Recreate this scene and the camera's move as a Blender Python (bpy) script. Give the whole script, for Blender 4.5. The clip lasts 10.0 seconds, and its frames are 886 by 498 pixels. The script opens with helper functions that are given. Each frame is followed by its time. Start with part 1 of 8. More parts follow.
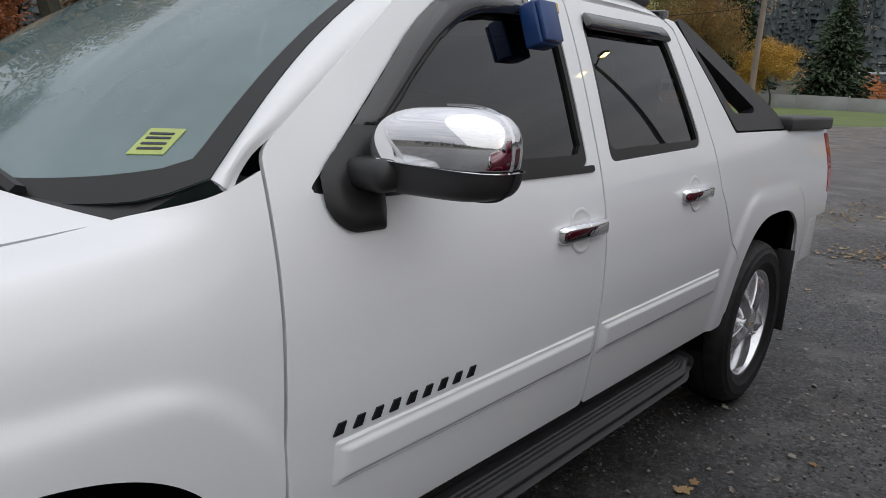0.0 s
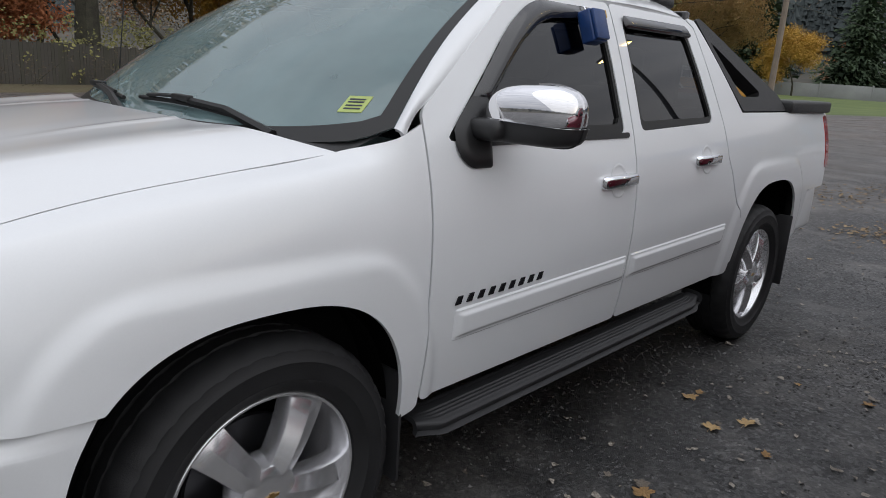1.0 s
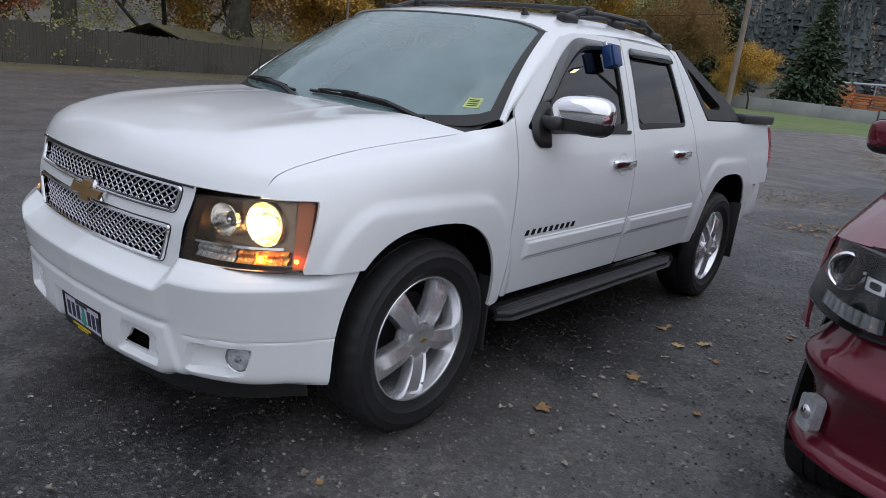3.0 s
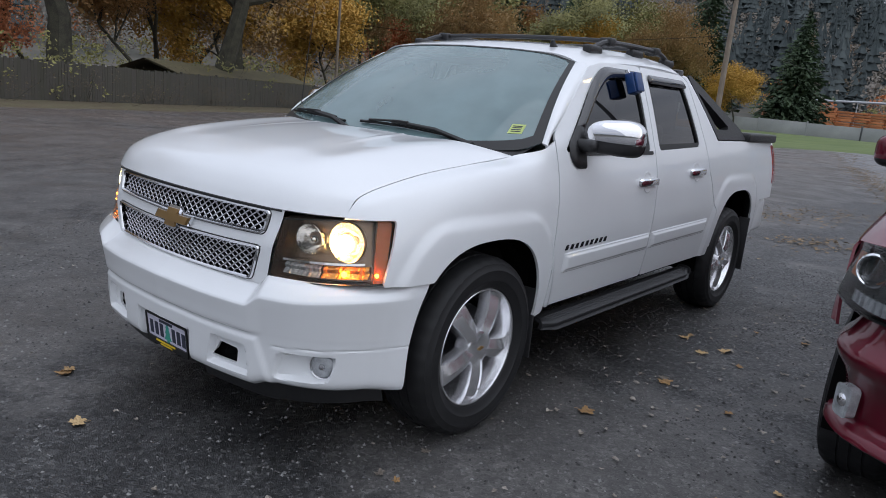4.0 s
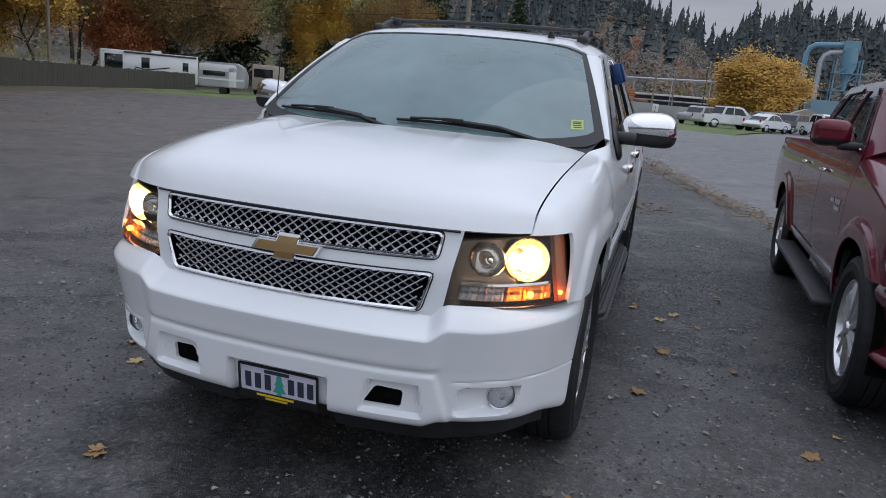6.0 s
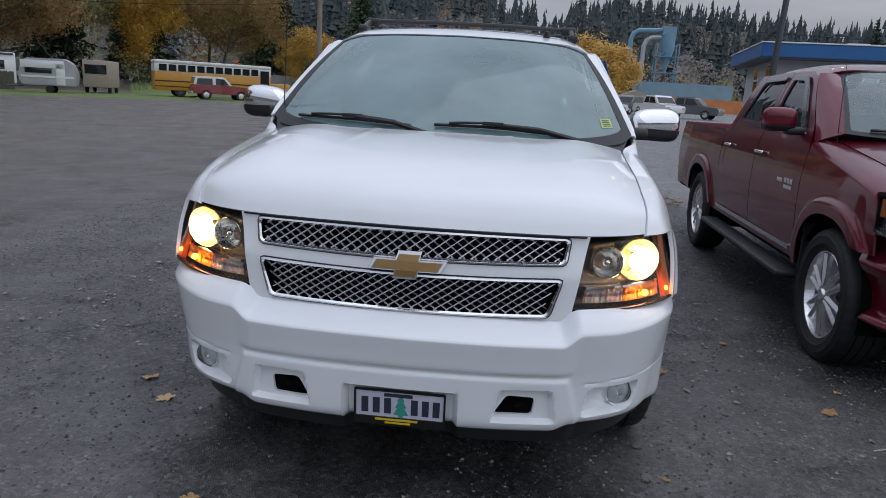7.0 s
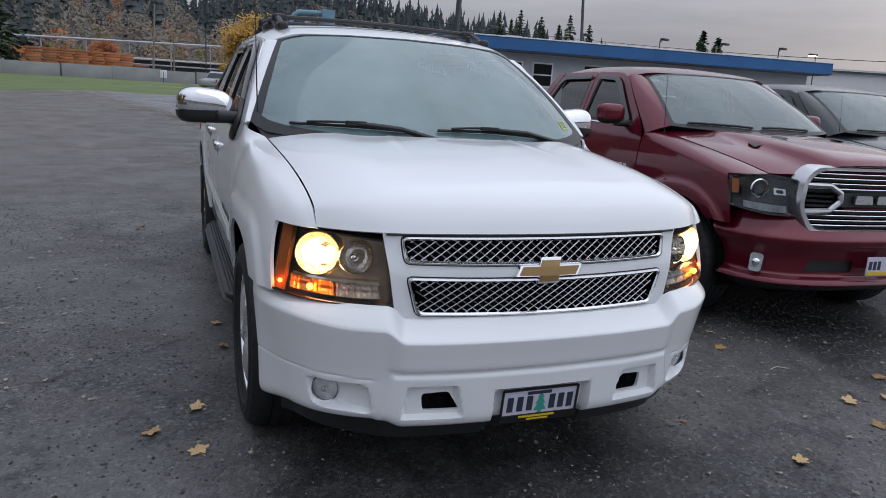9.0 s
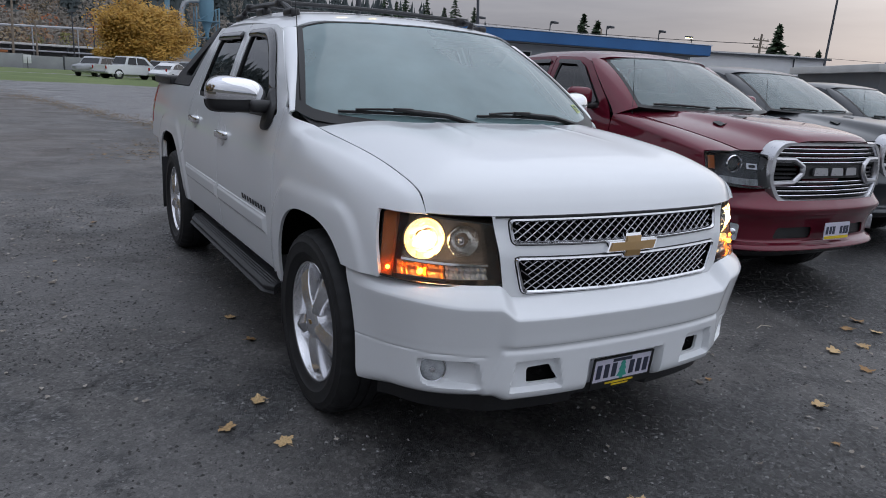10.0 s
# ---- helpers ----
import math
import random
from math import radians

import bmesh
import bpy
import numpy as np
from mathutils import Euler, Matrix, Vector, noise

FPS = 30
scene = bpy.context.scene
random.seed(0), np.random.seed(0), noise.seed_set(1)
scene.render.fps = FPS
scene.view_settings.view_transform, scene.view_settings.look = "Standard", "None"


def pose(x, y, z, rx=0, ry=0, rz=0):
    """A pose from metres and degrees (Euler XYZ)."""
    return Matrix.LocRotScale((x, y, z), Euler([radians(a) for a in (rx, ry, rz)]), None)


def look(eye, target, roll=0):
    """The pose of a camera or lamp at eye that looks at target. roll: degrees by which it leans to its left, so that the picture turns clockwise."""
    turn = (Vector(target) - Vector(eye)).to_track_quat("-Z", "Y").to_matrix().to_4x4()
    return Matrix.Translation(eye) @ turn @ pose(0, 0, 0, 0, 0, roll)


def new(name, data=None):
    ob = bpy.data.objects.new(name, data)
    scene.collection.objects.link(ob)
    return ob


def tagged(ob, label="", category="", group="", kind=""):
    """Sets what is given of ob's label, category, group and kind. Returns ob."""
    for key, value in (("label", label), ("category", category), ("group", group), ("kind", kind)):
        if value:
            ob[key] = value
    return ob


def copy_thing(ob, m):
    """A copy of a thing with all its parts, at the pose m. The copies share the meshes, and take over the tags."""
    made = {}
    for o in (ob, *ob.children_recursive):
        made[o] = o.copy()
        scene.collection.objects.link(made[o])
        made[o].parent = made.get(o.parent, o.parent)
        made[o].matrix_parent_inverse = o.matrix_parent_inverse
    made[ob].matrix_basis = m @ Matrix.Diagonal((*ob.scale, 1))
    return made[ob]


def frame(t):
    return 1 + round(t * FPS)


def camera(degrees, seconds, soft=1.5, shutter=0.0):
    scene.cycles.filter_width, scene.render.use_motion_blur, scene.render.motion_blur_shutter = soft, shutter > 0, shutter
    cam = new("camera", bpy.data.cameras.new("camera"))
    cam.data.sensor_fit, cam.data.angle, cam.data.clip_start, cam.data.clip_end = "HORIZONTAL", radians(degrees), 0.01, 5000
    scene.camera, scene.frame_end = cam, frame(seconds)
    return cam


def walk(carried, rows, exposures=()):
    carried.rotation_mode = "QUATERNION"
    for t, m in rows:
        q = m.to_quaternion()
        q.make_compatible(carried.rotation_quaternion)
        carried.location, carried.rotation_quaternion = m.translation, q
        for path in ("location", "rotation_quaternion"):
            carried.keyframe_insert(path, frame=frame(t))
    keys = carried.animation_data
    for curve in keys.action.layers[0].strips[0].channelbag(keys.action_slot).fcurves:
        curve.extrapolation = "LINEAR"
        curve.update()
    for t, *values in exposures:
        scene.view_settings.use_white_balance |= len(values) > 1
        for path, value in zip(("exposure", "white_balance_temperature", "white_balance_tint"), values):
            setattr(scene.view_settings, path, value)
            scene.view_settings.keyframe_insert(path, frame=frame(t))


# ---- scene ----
cam = camera(64.4, 10.0, soft=0.9)
PATH = [
    (0, (1.965, -0.205, 1.478), (0.692, 1.267, 1.019), 3.0),
    (0.5, (2.119, -0.532, 1.474), (0.836, 0.932, 1.016), 3.3),
    (1, (2.279, -0.884, 1.473), (0.984, 0.554, 0.967), 3.9),
    (1.5, (2.352, -1.255, 1.47), (1.129, 0.246, 0.971), 5.0),
    (2, (2.531, -1.543, 1.473), (1.31, -0.032, 0.996), 6.1),
    (2.5, (2.618, -1.804, 1.492), (1.366, -0.327, 0.99), 5.7),
    (2.7, (2.655, -1.93, 1.48), (1.431, -0.431, 0.975), 6.4),
    (3.8, (2.68, -2.366, 1.553), (1.484, -0.837, 1.071), 7.2),
    (4, (2.619, -2.448, 1.481), (1.414, -0.909, 1.052), 5.5),
    (4.5, (2.342, -2.64, 1.478), (1.379, -0.946, 1.025), 5.7),
    (5, (2.043, -2.716, 1.469), (1.167, -0.981, 0.995), 3.8),
    (5.5, (1.61, -2.872, 1.461), (0.938, -1.034, 1.049), 5.2),
    (6, (1.185, -3.002, 1.452), (0.62, -1.133, 1.016), 5.0),
    (6.2, (1.012, -3.033, 1.458), (0.515, -1.142, 1.035), 4.4),
    (7.3, (0.073, -3.19, 1.457), (0.074, -1.238, 1.022), 3.8),
    (7.5, (-0.065, -3.176, 1.47), (0.059, -1.226, 1.043), 4.1),
    (8, (-0.547, -3.211, 1.482), (-0.195, -1.289, 1.055), 3.1),
    (8.5, (-0.931, -3.169, 1.461), (-0.357, -1.31, 0.999), 5.1),
    (9, (-1.284, -3.049, 1.483), (-0.559, -1.236, 1.052), 3.6),
    (9.5, (-1.68, -2.986, 1.479), (-0.752, -1.269, 1.041), 3.7),
    (10, (-1.999, -2.824, 1.459), (-1.005, -1.15, 1.0), 3.0),
]
walk(cam, [(t, look(eye, target, roll)) for t, eye, target, roll in PATH],
     [(0, .16, 6950, 8), (1, .13, 6850, 8), (1.5, .04, 6680, 9), (2.5, .08, 6400, 9), (3.8, .22, 6320, 9), (4.4, .13, 6250, 9), (5, .10, 6200, 9), (6, .10, 6200, 9),
      (7.5, .03, 6180, 9), (8, .02, 6200, 9), (8.5, .09, 6230, 9), (9, .13, 6270, 9), (9.5, .05, 6270, 9), (10, .04, 6270, 9)])

# ---- world and light: a dull autumn evening under cloud ----
SKY_STRENGTH = 1.0
world = bpy.data.worlds.new("overcast_evening")
scene.world = world
world.use_nodes = True
wn, wl = world.node_tree.nodes, world.node_tree.links
wn.clear()
w_out = wn.new("ShaderNodeOutputWorld")
w_bg = wn.new("ShaderNodeBackground")
w_sky = wn.new("ShaderNodeTexSky")
w_sky.sky_type = "NISHITA"
w_sky.sun_disc = False
w_sky.sun_elevation = radians(6)
w_sky.sun_rotation = radians(65)
w_sky.dust_density = 3.0
w_hsv = wn.new("ShaderNodeHueSaturation")
w_hsv.inputs["Saturation"].default_value = 0.35
w_hsv.inputs["Value"].default_value = 0.07
wl.new(w_sky.outputs[0], w_hsv.inputs["Color"])
w_geo = wn.new("ShaderNodeTexCoord")
w_map = wn.new("ShaderNodeMapping")
w_map.inputs["Scale"].default_value = (1.1, 1.1, 9.0)
w_noise = wn.new("ShaderNodeTexNoise")
w_noise.inputs["Scale"].default_value = 2.2
w_noise.inputs["Detail"].default_value = 5
w_noise.inputs["Roughness"].default_value = 0.55
wl.new(w_geo.outputs["Generated"], w_map.inputs[0])
wl.new(w_map.outputs[0], w_noise.inputs["Vector"])
w_ramp = wn.new("ShaderNodeValToRGB")
w_ramp.color_ramp.elements[0].position = 0.3
w_ramp.color_ramp.elements[0].color = (0.70, 0.75, 0.90, 1)
w_ramp.color_ramp.elements[1].position = 0.75
w_ramp.color_ramp.elements[1].color = (1.06, 1.10, 1.24, 1)
wl.new(w_noise.outputs["Fac"], w_ramp.inputs[0])
w_mix = wn.new("ShaderNodeMix")
w_mix.data_type = "RGBA"
w_mix.inputs[0].default_value = 0.8
wl.new(w_hsv.outputs[0], w_mix.inputs[6])
wl.new(w_ramp.outputs[0], w_mix.inputs[7])
# a cloudy sky is about three times as bright overhead as at the horizon
w_sep = wn.new("ShaderNodeSeparateXYZ")
wl.new(w_geo.outputs["Generated"], w_sep.inputs[0])
w_grad = wn.new("ShaderNodeMapRange")
w_grad.inputs[1].default_value, w_grad.inputs[2].default_value = 0.0, 1.0
w_grad.inputs[3].default_value, w_grad.inputs[4].default_value = 0.43, 1.20
wl.new(w_sep.outputs["Z"], w_grad.inputs[0])
w_mul = wn.new("ShaderNodeVectorMath")
w_mul.operation = "SCALE"
# the west still glows faintly peach under the cloud's edge
w_dot = wn.new("ShaderNodeVectorMath")
w_dot.operation = "DOT_PRODUCT"
w_dot.inputs[1].default_value = (0.77, 0.64, 0.0)
wl.new(w_geo.outputs["Generated"], w_dot.inputs[0])
w_side = wn.new("ShaderNodeMapRange")
w_side.inputs[1].default_value, w_side.inputs[2].default_value = 0.35, 1.0
wl.new(w_dot.outputs["Value"], w_side.inputs[0])
w_low = wn.new("ShaderNodeMapRange")
w_low.inputs[1].default_value, w_low.inputs[2].default_value = 0.32, 0.02
wl.new(w_sep.outputs["Z"], w_low.inputs[0])
w_fac = wn.new("ShaderNodeMath")
w_fac.operation = "MULTIPLY"
wl.new(w_side.outputs[0], w_fac.inputs[0])
wl.new(w_low.outputs[0], w_fac.inputs[1])
w_glow = wn.new("ShaderNodeMix")
w_glow.data_type, w_glow.blend_type = "RGBA", "MULTIPLY"
w_glow.inputs[7].default_value = (0.86, 0.78, 0.71, 1)
wl.new(w_fac.outputs[0], w_glow.inputs[0])
wl.new(w_mix.outputs[2], w_glow.inputs[6])
wl.new(w_glow.outputs[2], w_mul.inputs[0])
wl.new(w_grad.outputs[0], w_mul.inputs["Scale"])
wl.new(w_mul.outputs[0], w_bg.inputs["Color"])
w_bg.inputs["Strength"].default_value = SKY_STRENGTH
wl.new(w_bg.outputs[0], w_out.inputs[0])

sun = new("sun", bpy.data.lights.new("sun", "SUN"))
sun.data.energy = 0.82
sun.data.angle = radians(115)
sun.data.color = (0.96, 0.97, 1.0)
sun.matrix_world = look((18, -8, 21), (0, 0, 0))
scene.view_settings.exposure = 0.0

# ---- tools ----
def mat(name, color=(0.5, 0.5, 0.5), rough=0.5, metal=0.0, coat=0.0, coat_rough=0.03, vary=0.0, scale=6.0, bump=0.0,
        bump_scale=200.0, rough_vary=0.0, spec=0.5, second=None, per_object=0.0):
    """A Principled material with colour, roughness and relief varied by noise at two scales, in metres."""
    m = bpy.data.materials.new(name)
    m.use_nodes = True
    nt = m.node_tree
    b = nt.nodes["Principled BSDF"]
    b.inputs["Base Color"].default_value = (*color, 1)
    b.inputs["Roughness"].default_value = rough
    b.inputs["Metallic"].default_value = metal
    b.inputs["Coat Weight"].default_value = coat
    b.inputs["Coat Roughness"].default_value = coat_rough
    b.inputs["Specular IOR Level"].default_value = spec
    if vary or bump or rough_vary or second:
        tc = nt.nodes.new("ShaderNodeTexCoord")
        n1 = nt.nodes.new("ShaderNodeTexNoise")
        n1.inputs["Scale"].default_value = scale
        n1.inputs["Detail"].default_value = 6
        nt.links.new(tc.outputs["Object"], n1.inputs["Vector"])
        n2 = nt.nodes.new("ShaderNodeTexNoise")
        n2.inputs["Scale"].default_value = bump_scale
        n2.inputs["Detail"].default_value = 3
        nt.links.new(tc.outputs["Object"], n2.inputs["Vector"])
        mixf = nt.nodes.new("ShaderNodeMath")
        mixf.operation = "MULTIPLY_ADD"
        mixf.inputs[1].default_value = 0.35
        nt.links.new(n2.outputs["Fac"], mixf.inputs[0])
        sc = nt.nodes.new("ShaderNodeMath")
        sc.operation = "MULTIPLY"
        sc.inputs[1].default_value = 0.65
        nt.links.new(n1.outputs["Fac"], sc.inputs[0])
        nt.links.new(sc.outputs[0], mixf.inputs[2])
        fac = mixf.outputs[0]
        if per_object:
            oi = nt.nodes.new("ShaderNodeObjectInfo")
            ad = nt.nodes.new("ShaderNodeMath")
            ad.operation = "MULTIPLY_ADD"
            ad.inputs[1].default_value = per_object
            nt.links.new(oi.outputs["Random"], ad.inputs[0])
            nt.links.new(fac, ad.inputs[2])
            sb = nt.nodes.new("ShaderNodeMath")
            sb.operation = "SUBTRACT"
            sb.inputs[1].default_value = per_object / 2
            nt.links.new(ad.outputs[0], sb.inputs[0])
            fac = sb.outputs[0]
        if vary or second:
            r = nt.nodes.new("ShaderNodeValToRGB")
            r.color_ramp.elements[0].position = 0.3
            r.color_ramp.elements[1].position = 0.7
            lo = tuple(c * (1 - vary) for c in color)
            hi = tuple(min(1, c * (1 + vary)) for c in color) if second is None else second
            r.color_ramp.elements[0].color = (*lo, 1)
            r.color_ramp.elements[1].color = (*hi, 1)
            nt.links.new(fac, r.inputs[0])
            nt.links.new(r.outputs[0], b.inputs["Base Color"])
        if rough_vary:
            mr = nt.nodes.new("ShaderNodeMapRange")
            mr.inputs[1].default_value, mr.inputs[2].default_value = 0.3, 0.7
            mr.inputs[3].default_value, mr.inputs[4].default_value = max(0.02, rough - rough_vary), min(1, rough + rough_vary)
            nt.links.new(fac, mr.inputs[0])
            nt.links.new(mr.outputs[0], b.inputs["Roughness"])
        if bump:
            bp = nt.nodes.new("ShaderNodeBump")
            bp.inputs["Strength"].default_value = bump
            bp.inputs["Distance"].default_value = 0.01
            nt.links.new(n2.outputs["Fac"], bp.inputs["Height"])
            nt.links.new(bp.outputs[0], b.inputs["Normal"])
    return m


def glow(name, color, strength):
    m = mat(name, color, 0.3)
    b = m.node_tree.nodes["Principled BSDF"]
    b.inputs["Emission Color"].default_value = (*color, 1)
    b.inputs["Emission Strength"].default_value = strength
    return m


def pane_glass(name, tint, gloss=1.0, rough=0.0, film=0.0, ior=1.75):
    """Clear or tinted sheet glass with two faces; film: how much damp clouds it."""
    m = bpy.data.materials.new(name)
    m.use_nodes = True
    nt = m.node_tree
    nt.nodes.clear()
    out = nt.nodes.new("ShaderNodeOutputMaterial")
    tr = nt.nodes.new("ShaderNodeBsdfTransparent")
    tr.inputs[0].default_value = (*tint, 1)
    gl = nt.nodes.new("ShaderNodeBsdfGlossy")
    gl.inputs["Roughness"].default_value = rough
    gl.inputs["Color"].default_value = (gloss, gloss, gloss, 1)
    fr = nt.nodes.new("ShaderNodeFresnel")
    fr.inputs["IOR"].default_value = ior
    body = tr.outputs[0]
    if film:
        tc = nt.nodes.new("ShaderNodeTexCoord")
        n = nt.nodes.new("ShaderNodeTexNoise")
        n.inputs["Scale"].default_value, n.inputs["Detail"].default_value = 1.6, 5
        nt.links.new(tc.outputs["Object"], n.inputs["Vector"])
        mr = nt.nodes.new("ShaderNodeMapRange")
        mr.inputs[1].default_value, mr.inputs[2].default_value = 0.3, 0.7
        mr.inputs[3].default_value, mr.inputs[4].default_value = film * 0.75, film * 1.25
        nt.links.new(n.outputs["Fac"], mr.inputs[0])
        df = nt.nodes.new("ShaderNodeBsdfDiffuse")
        df.inputs[0].default_value = (0.47, 0.70, 0.72, 1)
        mf = nt.nodes.new("ShaderNodeMixShader")
        nt.links.new(mr.outputs[0], mf.inputs[0])
        nt.links.new(tr.outputs[0], mf.inputs[1])
        nt.links.new(df.outputs[0], mf.inputs[2])
        body = mf.outputs[0]
    mx = nt.nodes.new("ShaderNodeMixShader")
    nt.links.new(fr.outputs[0], mx.inputs[0])
    nt.links.new(body, mx.inputs[1])
    nt.links.new(gl.outputs[0], mx.inputs[2])
    nt.links.new(mx.outputs[0], out.inputs[0])
    return m


def mesh(name, verts, faces, smooth=True):
    me = bpy.data.meshes.new(name)
    me.from_pydata([tuple(v) for v in verts], [], [tuple(f) for f in faces])
    if smooth:
        me.polygons.foreach_set("use_smooth", [True] * len(me.polygons))
    me.update()
    return me


def bm_mesh(name, bm, smooth=False, angle=0.6):
    bmesh.ops.recalc_face_normals(bm, faces=bm.faces)
    me = bpy.data.meshes.new(name)
    bm.to_mesh(me)
    bm.free()
    if smooth:
        me.polygons.foreach_set("use_smooth", [True] * len(me.polygons))
        me.set_sharp_from_angle(angle=angle)
    return me


def part(name, data, material, parent, label="", m=None):
    """One mesh object under a thing or a part. data: a mesh, or (verts, faces)."""
    if isinstance(data, tuple):
        data = mesh(name, *data)
        data.set_sharp_from_angle(angle=0.6)
    elif isinstance(data, bmesh.types.BMesh):
        data = bm_mesh(name, data, True)
    if material and not data.materials:
        data.materials.append(material)
    ob = new(name, data)
    ob.parent = parent
    if m is not None:
        ob.matrix_basis = m
    if label:
        tagged(ob, label)
    return ob


def thing(name, label, category, group="", m=None, kind=""):
    ob = new(name)
    ob.empty_display_size = 0.2
    if m is not None:
        ob.matrix_basis = m
    return tagged(ob, label, category, group, kind)


def solid(name, data, material, label, category, group="", m=None, kind=""):
    """A thing that is a single mesh."""
    ob = part(name, data, material, None, "", m)
    return tagged(ob, label, category, group, kind)


def box(x0, x1, y0, y1, z0, z1, bevel=0.0, seg=2, bm=None):
    bm2 = bmesh.new()
    bmesh.ops.create_cube(bm2, size=1)
    for v in bm2.verts:
        v.co = Vector(((x0 + x1) / 2 + v.co.x * (x1 - x0), (y0 + y1) / 2 + v.co.y * (y1 - y0), (z0 + z1) / 2 + v.co.z * (z1 - z0)))
    if bevel:
        bmesh.ops.bevel(bm2, geom=list(bm2.edges), offset=bevel, segments=seg, affect="EDGES", profile=0.5)
    if bm is None:
        return bm2
    join(bm, bm2)
    return bm


def join(bm, other):
    me = bpy.data.meshes.new("tmp")
    other.to_mesh(me)
    other.free()
    bm.from_mesh(me)
    bpy.data.meshes.remove(me)


def tube(points, radius, n=8, caps=True):
    """A round bar along points; radius a number or one for each point. Returns verts, faces."""
    pts = [Vector(p) for p in points]
    rs = radius if isinstance(radius, (list, tuple)) else [radius] * len(pts)
    verts, faces = [], []
    side = None
    for i, p in enumerate(pts):
        d = (pts[min(i + 1, len(pts) - 1)] - pts[max(i - 1, 0)]).normalized()
        if side is None:
            side = d.orthogonal().normalized()
        side = (side - d * side.dot(d)).normalized()
        up = d.cross(side)
        for k in range(n):
            a = 2 * math.pi * k / n
            verts.append(p + (side * math.cos(a) + up * math.sin(a)) * rs[i])
    for i in range(len(pts) - 1):
        for k in range(n):
            a, b = i * n + k, i * n + (k + 1) % n
            faces.append((a, b, b + n, a + n))
    if caps:
        faces.append(tuple(range(n - 1, -1, -1)))
        faces.append(tuple(range((len(pts) - 1) * n, len(pts) * n)))
    return verts, faces


def merge(*bits):
    verts, faces = [], []
    for v, f in bits:
        k = len(verts)
        verts += [tuple(p) for p in v]
        faces += [tuple(i + k for i in q) for q in f]
    return verts, faces


def moved(bit, m):
    return [tuple(m @ Vector(v)) for v in bit[0]], bit[1]


def mirrored(bit):
    return [(-v[0], v[1], v[2]) for v in bit[0]], [tuple(reversed(f)) for f in bit[1]]


def lathe(profile, n=48, wobble=None):
    """Turn (radius, x) pairs about the x axis."""
    verts, faces = [], []
    for k in range(n):
        a = 2 * math.pi * k / n
        for i, (r, x) in enumerate(profile):
            rr = r + (wobble(i, k) if wobble else 0)
            verts.append((x, rr * math.cos(a), rr * math.sin(a)))
    m = len(profile)
    for k in range(n):
        for i in range(m - 1):
            a, b = k * m + i, ((k + 1) % n) * m + i
            faces.append((a, a + 1, b + 1, b))
    return verts, faces


def pchip(xs, ys):
    """A smooth curve through points that doesn't overshoot. ys may hold rows."""
    xs = np.array(xs, float)
    ys = np.array(ys, float)
    flat = ys.reshape(len(xs), -1)
    h = np.diff(xs)[:, None]
    d = np.diff(flat, axis=0) / h
    s = np.zeros_like(flat)
    if len(xs) > 2:
        a, b = d[:-1], d[1:]
        w1, w2 = 2 * h[1:] + h[:-1], h[1:] + 2 * h[:-1]
        ok = a * b > 0
        s[1:-1] = np.where(ok, (w1 + w2) / (w1 / np.where(ok, a, 1) + w2 / np.where(ok, b, 1)), 0)
    s[0], s[-1] = d[0], d[-1]

    def f(x):
        x = np.clip(np.asarray(x, float), xs[0], xs[-1])
        i = np.clip(np.searchsorted(xs, x, side="right") - 1, 0, len(xs) - 2)
        t = ((x - xs[i]) / (xs[i + 1] - xs[i]))[..., None]
        hh = (xs[i + 1] - xs[i])[..., None]
        out = ((1 + 2 * t) * (1 - t) ** 2 * flat[i] + t * (1 - t) ** 2 * hh * s[i] + t * t * (3 - 2 * t) * flat[i + 1] + t * t * (t - 1) * hh * s[i + 1])
        return out.reshape(x.shape + ys.shape[1:])
    return f


def step(a, b, x):
    t = np.clip((np.asarray(x, float) - a) / (b - a), 0, 1)
    return t * t * (3 - 2 * t)


def rounded(poly, r, n=5):
    """A polygon with its corners rounded. r: a radius, or one for each corner."""
    out = []
    k = len(poly)
    rs = r if isinstance(r, (list, tuple)) else [r] * k
    for i in range(k):
        p, a, b = Vector(poly[i]), Vector(poly[i - 1]), Vector(poly[(i + 1) % k])
        da, db = (a - p), (b - p)
        cut = min(rs[i], da.length * 0.45, db.length * 0.45)
        p0, p1 = p + da.normalized() * cut, p + db.normalized() * cut
        for j in range(n + 1):
            t = j / n
            q = p0 * (1 - t) ** 2 + p * 2 * t * (1 - t) + p1 * t * t
            out.append((q.x, q.y))
    return out


def inside(poly, a, b):
    """Signed distance to a polygon in the plane of a, b: positive inside."""
    a, b = np.asarray(a, float), np.asarray(b, float)
    best = np.full(a.shape, 1e9)
    odd = np.zeros(a.shape, bool)
    for i in range(len(poly)):
        (x0, y0), (x1, y1) = poly[i - 1], poly[i]
        ex, ey = x1 - x0, y1 - y0
        wx, wy = a - x0, b - y0
        t = np.clip((wx * ex + wy * ey) / max(1e-12, ex * ex + ey * ey), 0, 1)
        best = np.minimum(best, np.hypot(wx - t * ex, wy - t * ey))
        c = (y0 > b) != (y1 > b)
        with np.errstate(divide="ignore", invalid="ignore"):
            xc = x0 + (b - y0) * ex / (ey if ey else 1e-12)
        odd ^= c & (a < xc)
    return np.where(odd, best, -best)


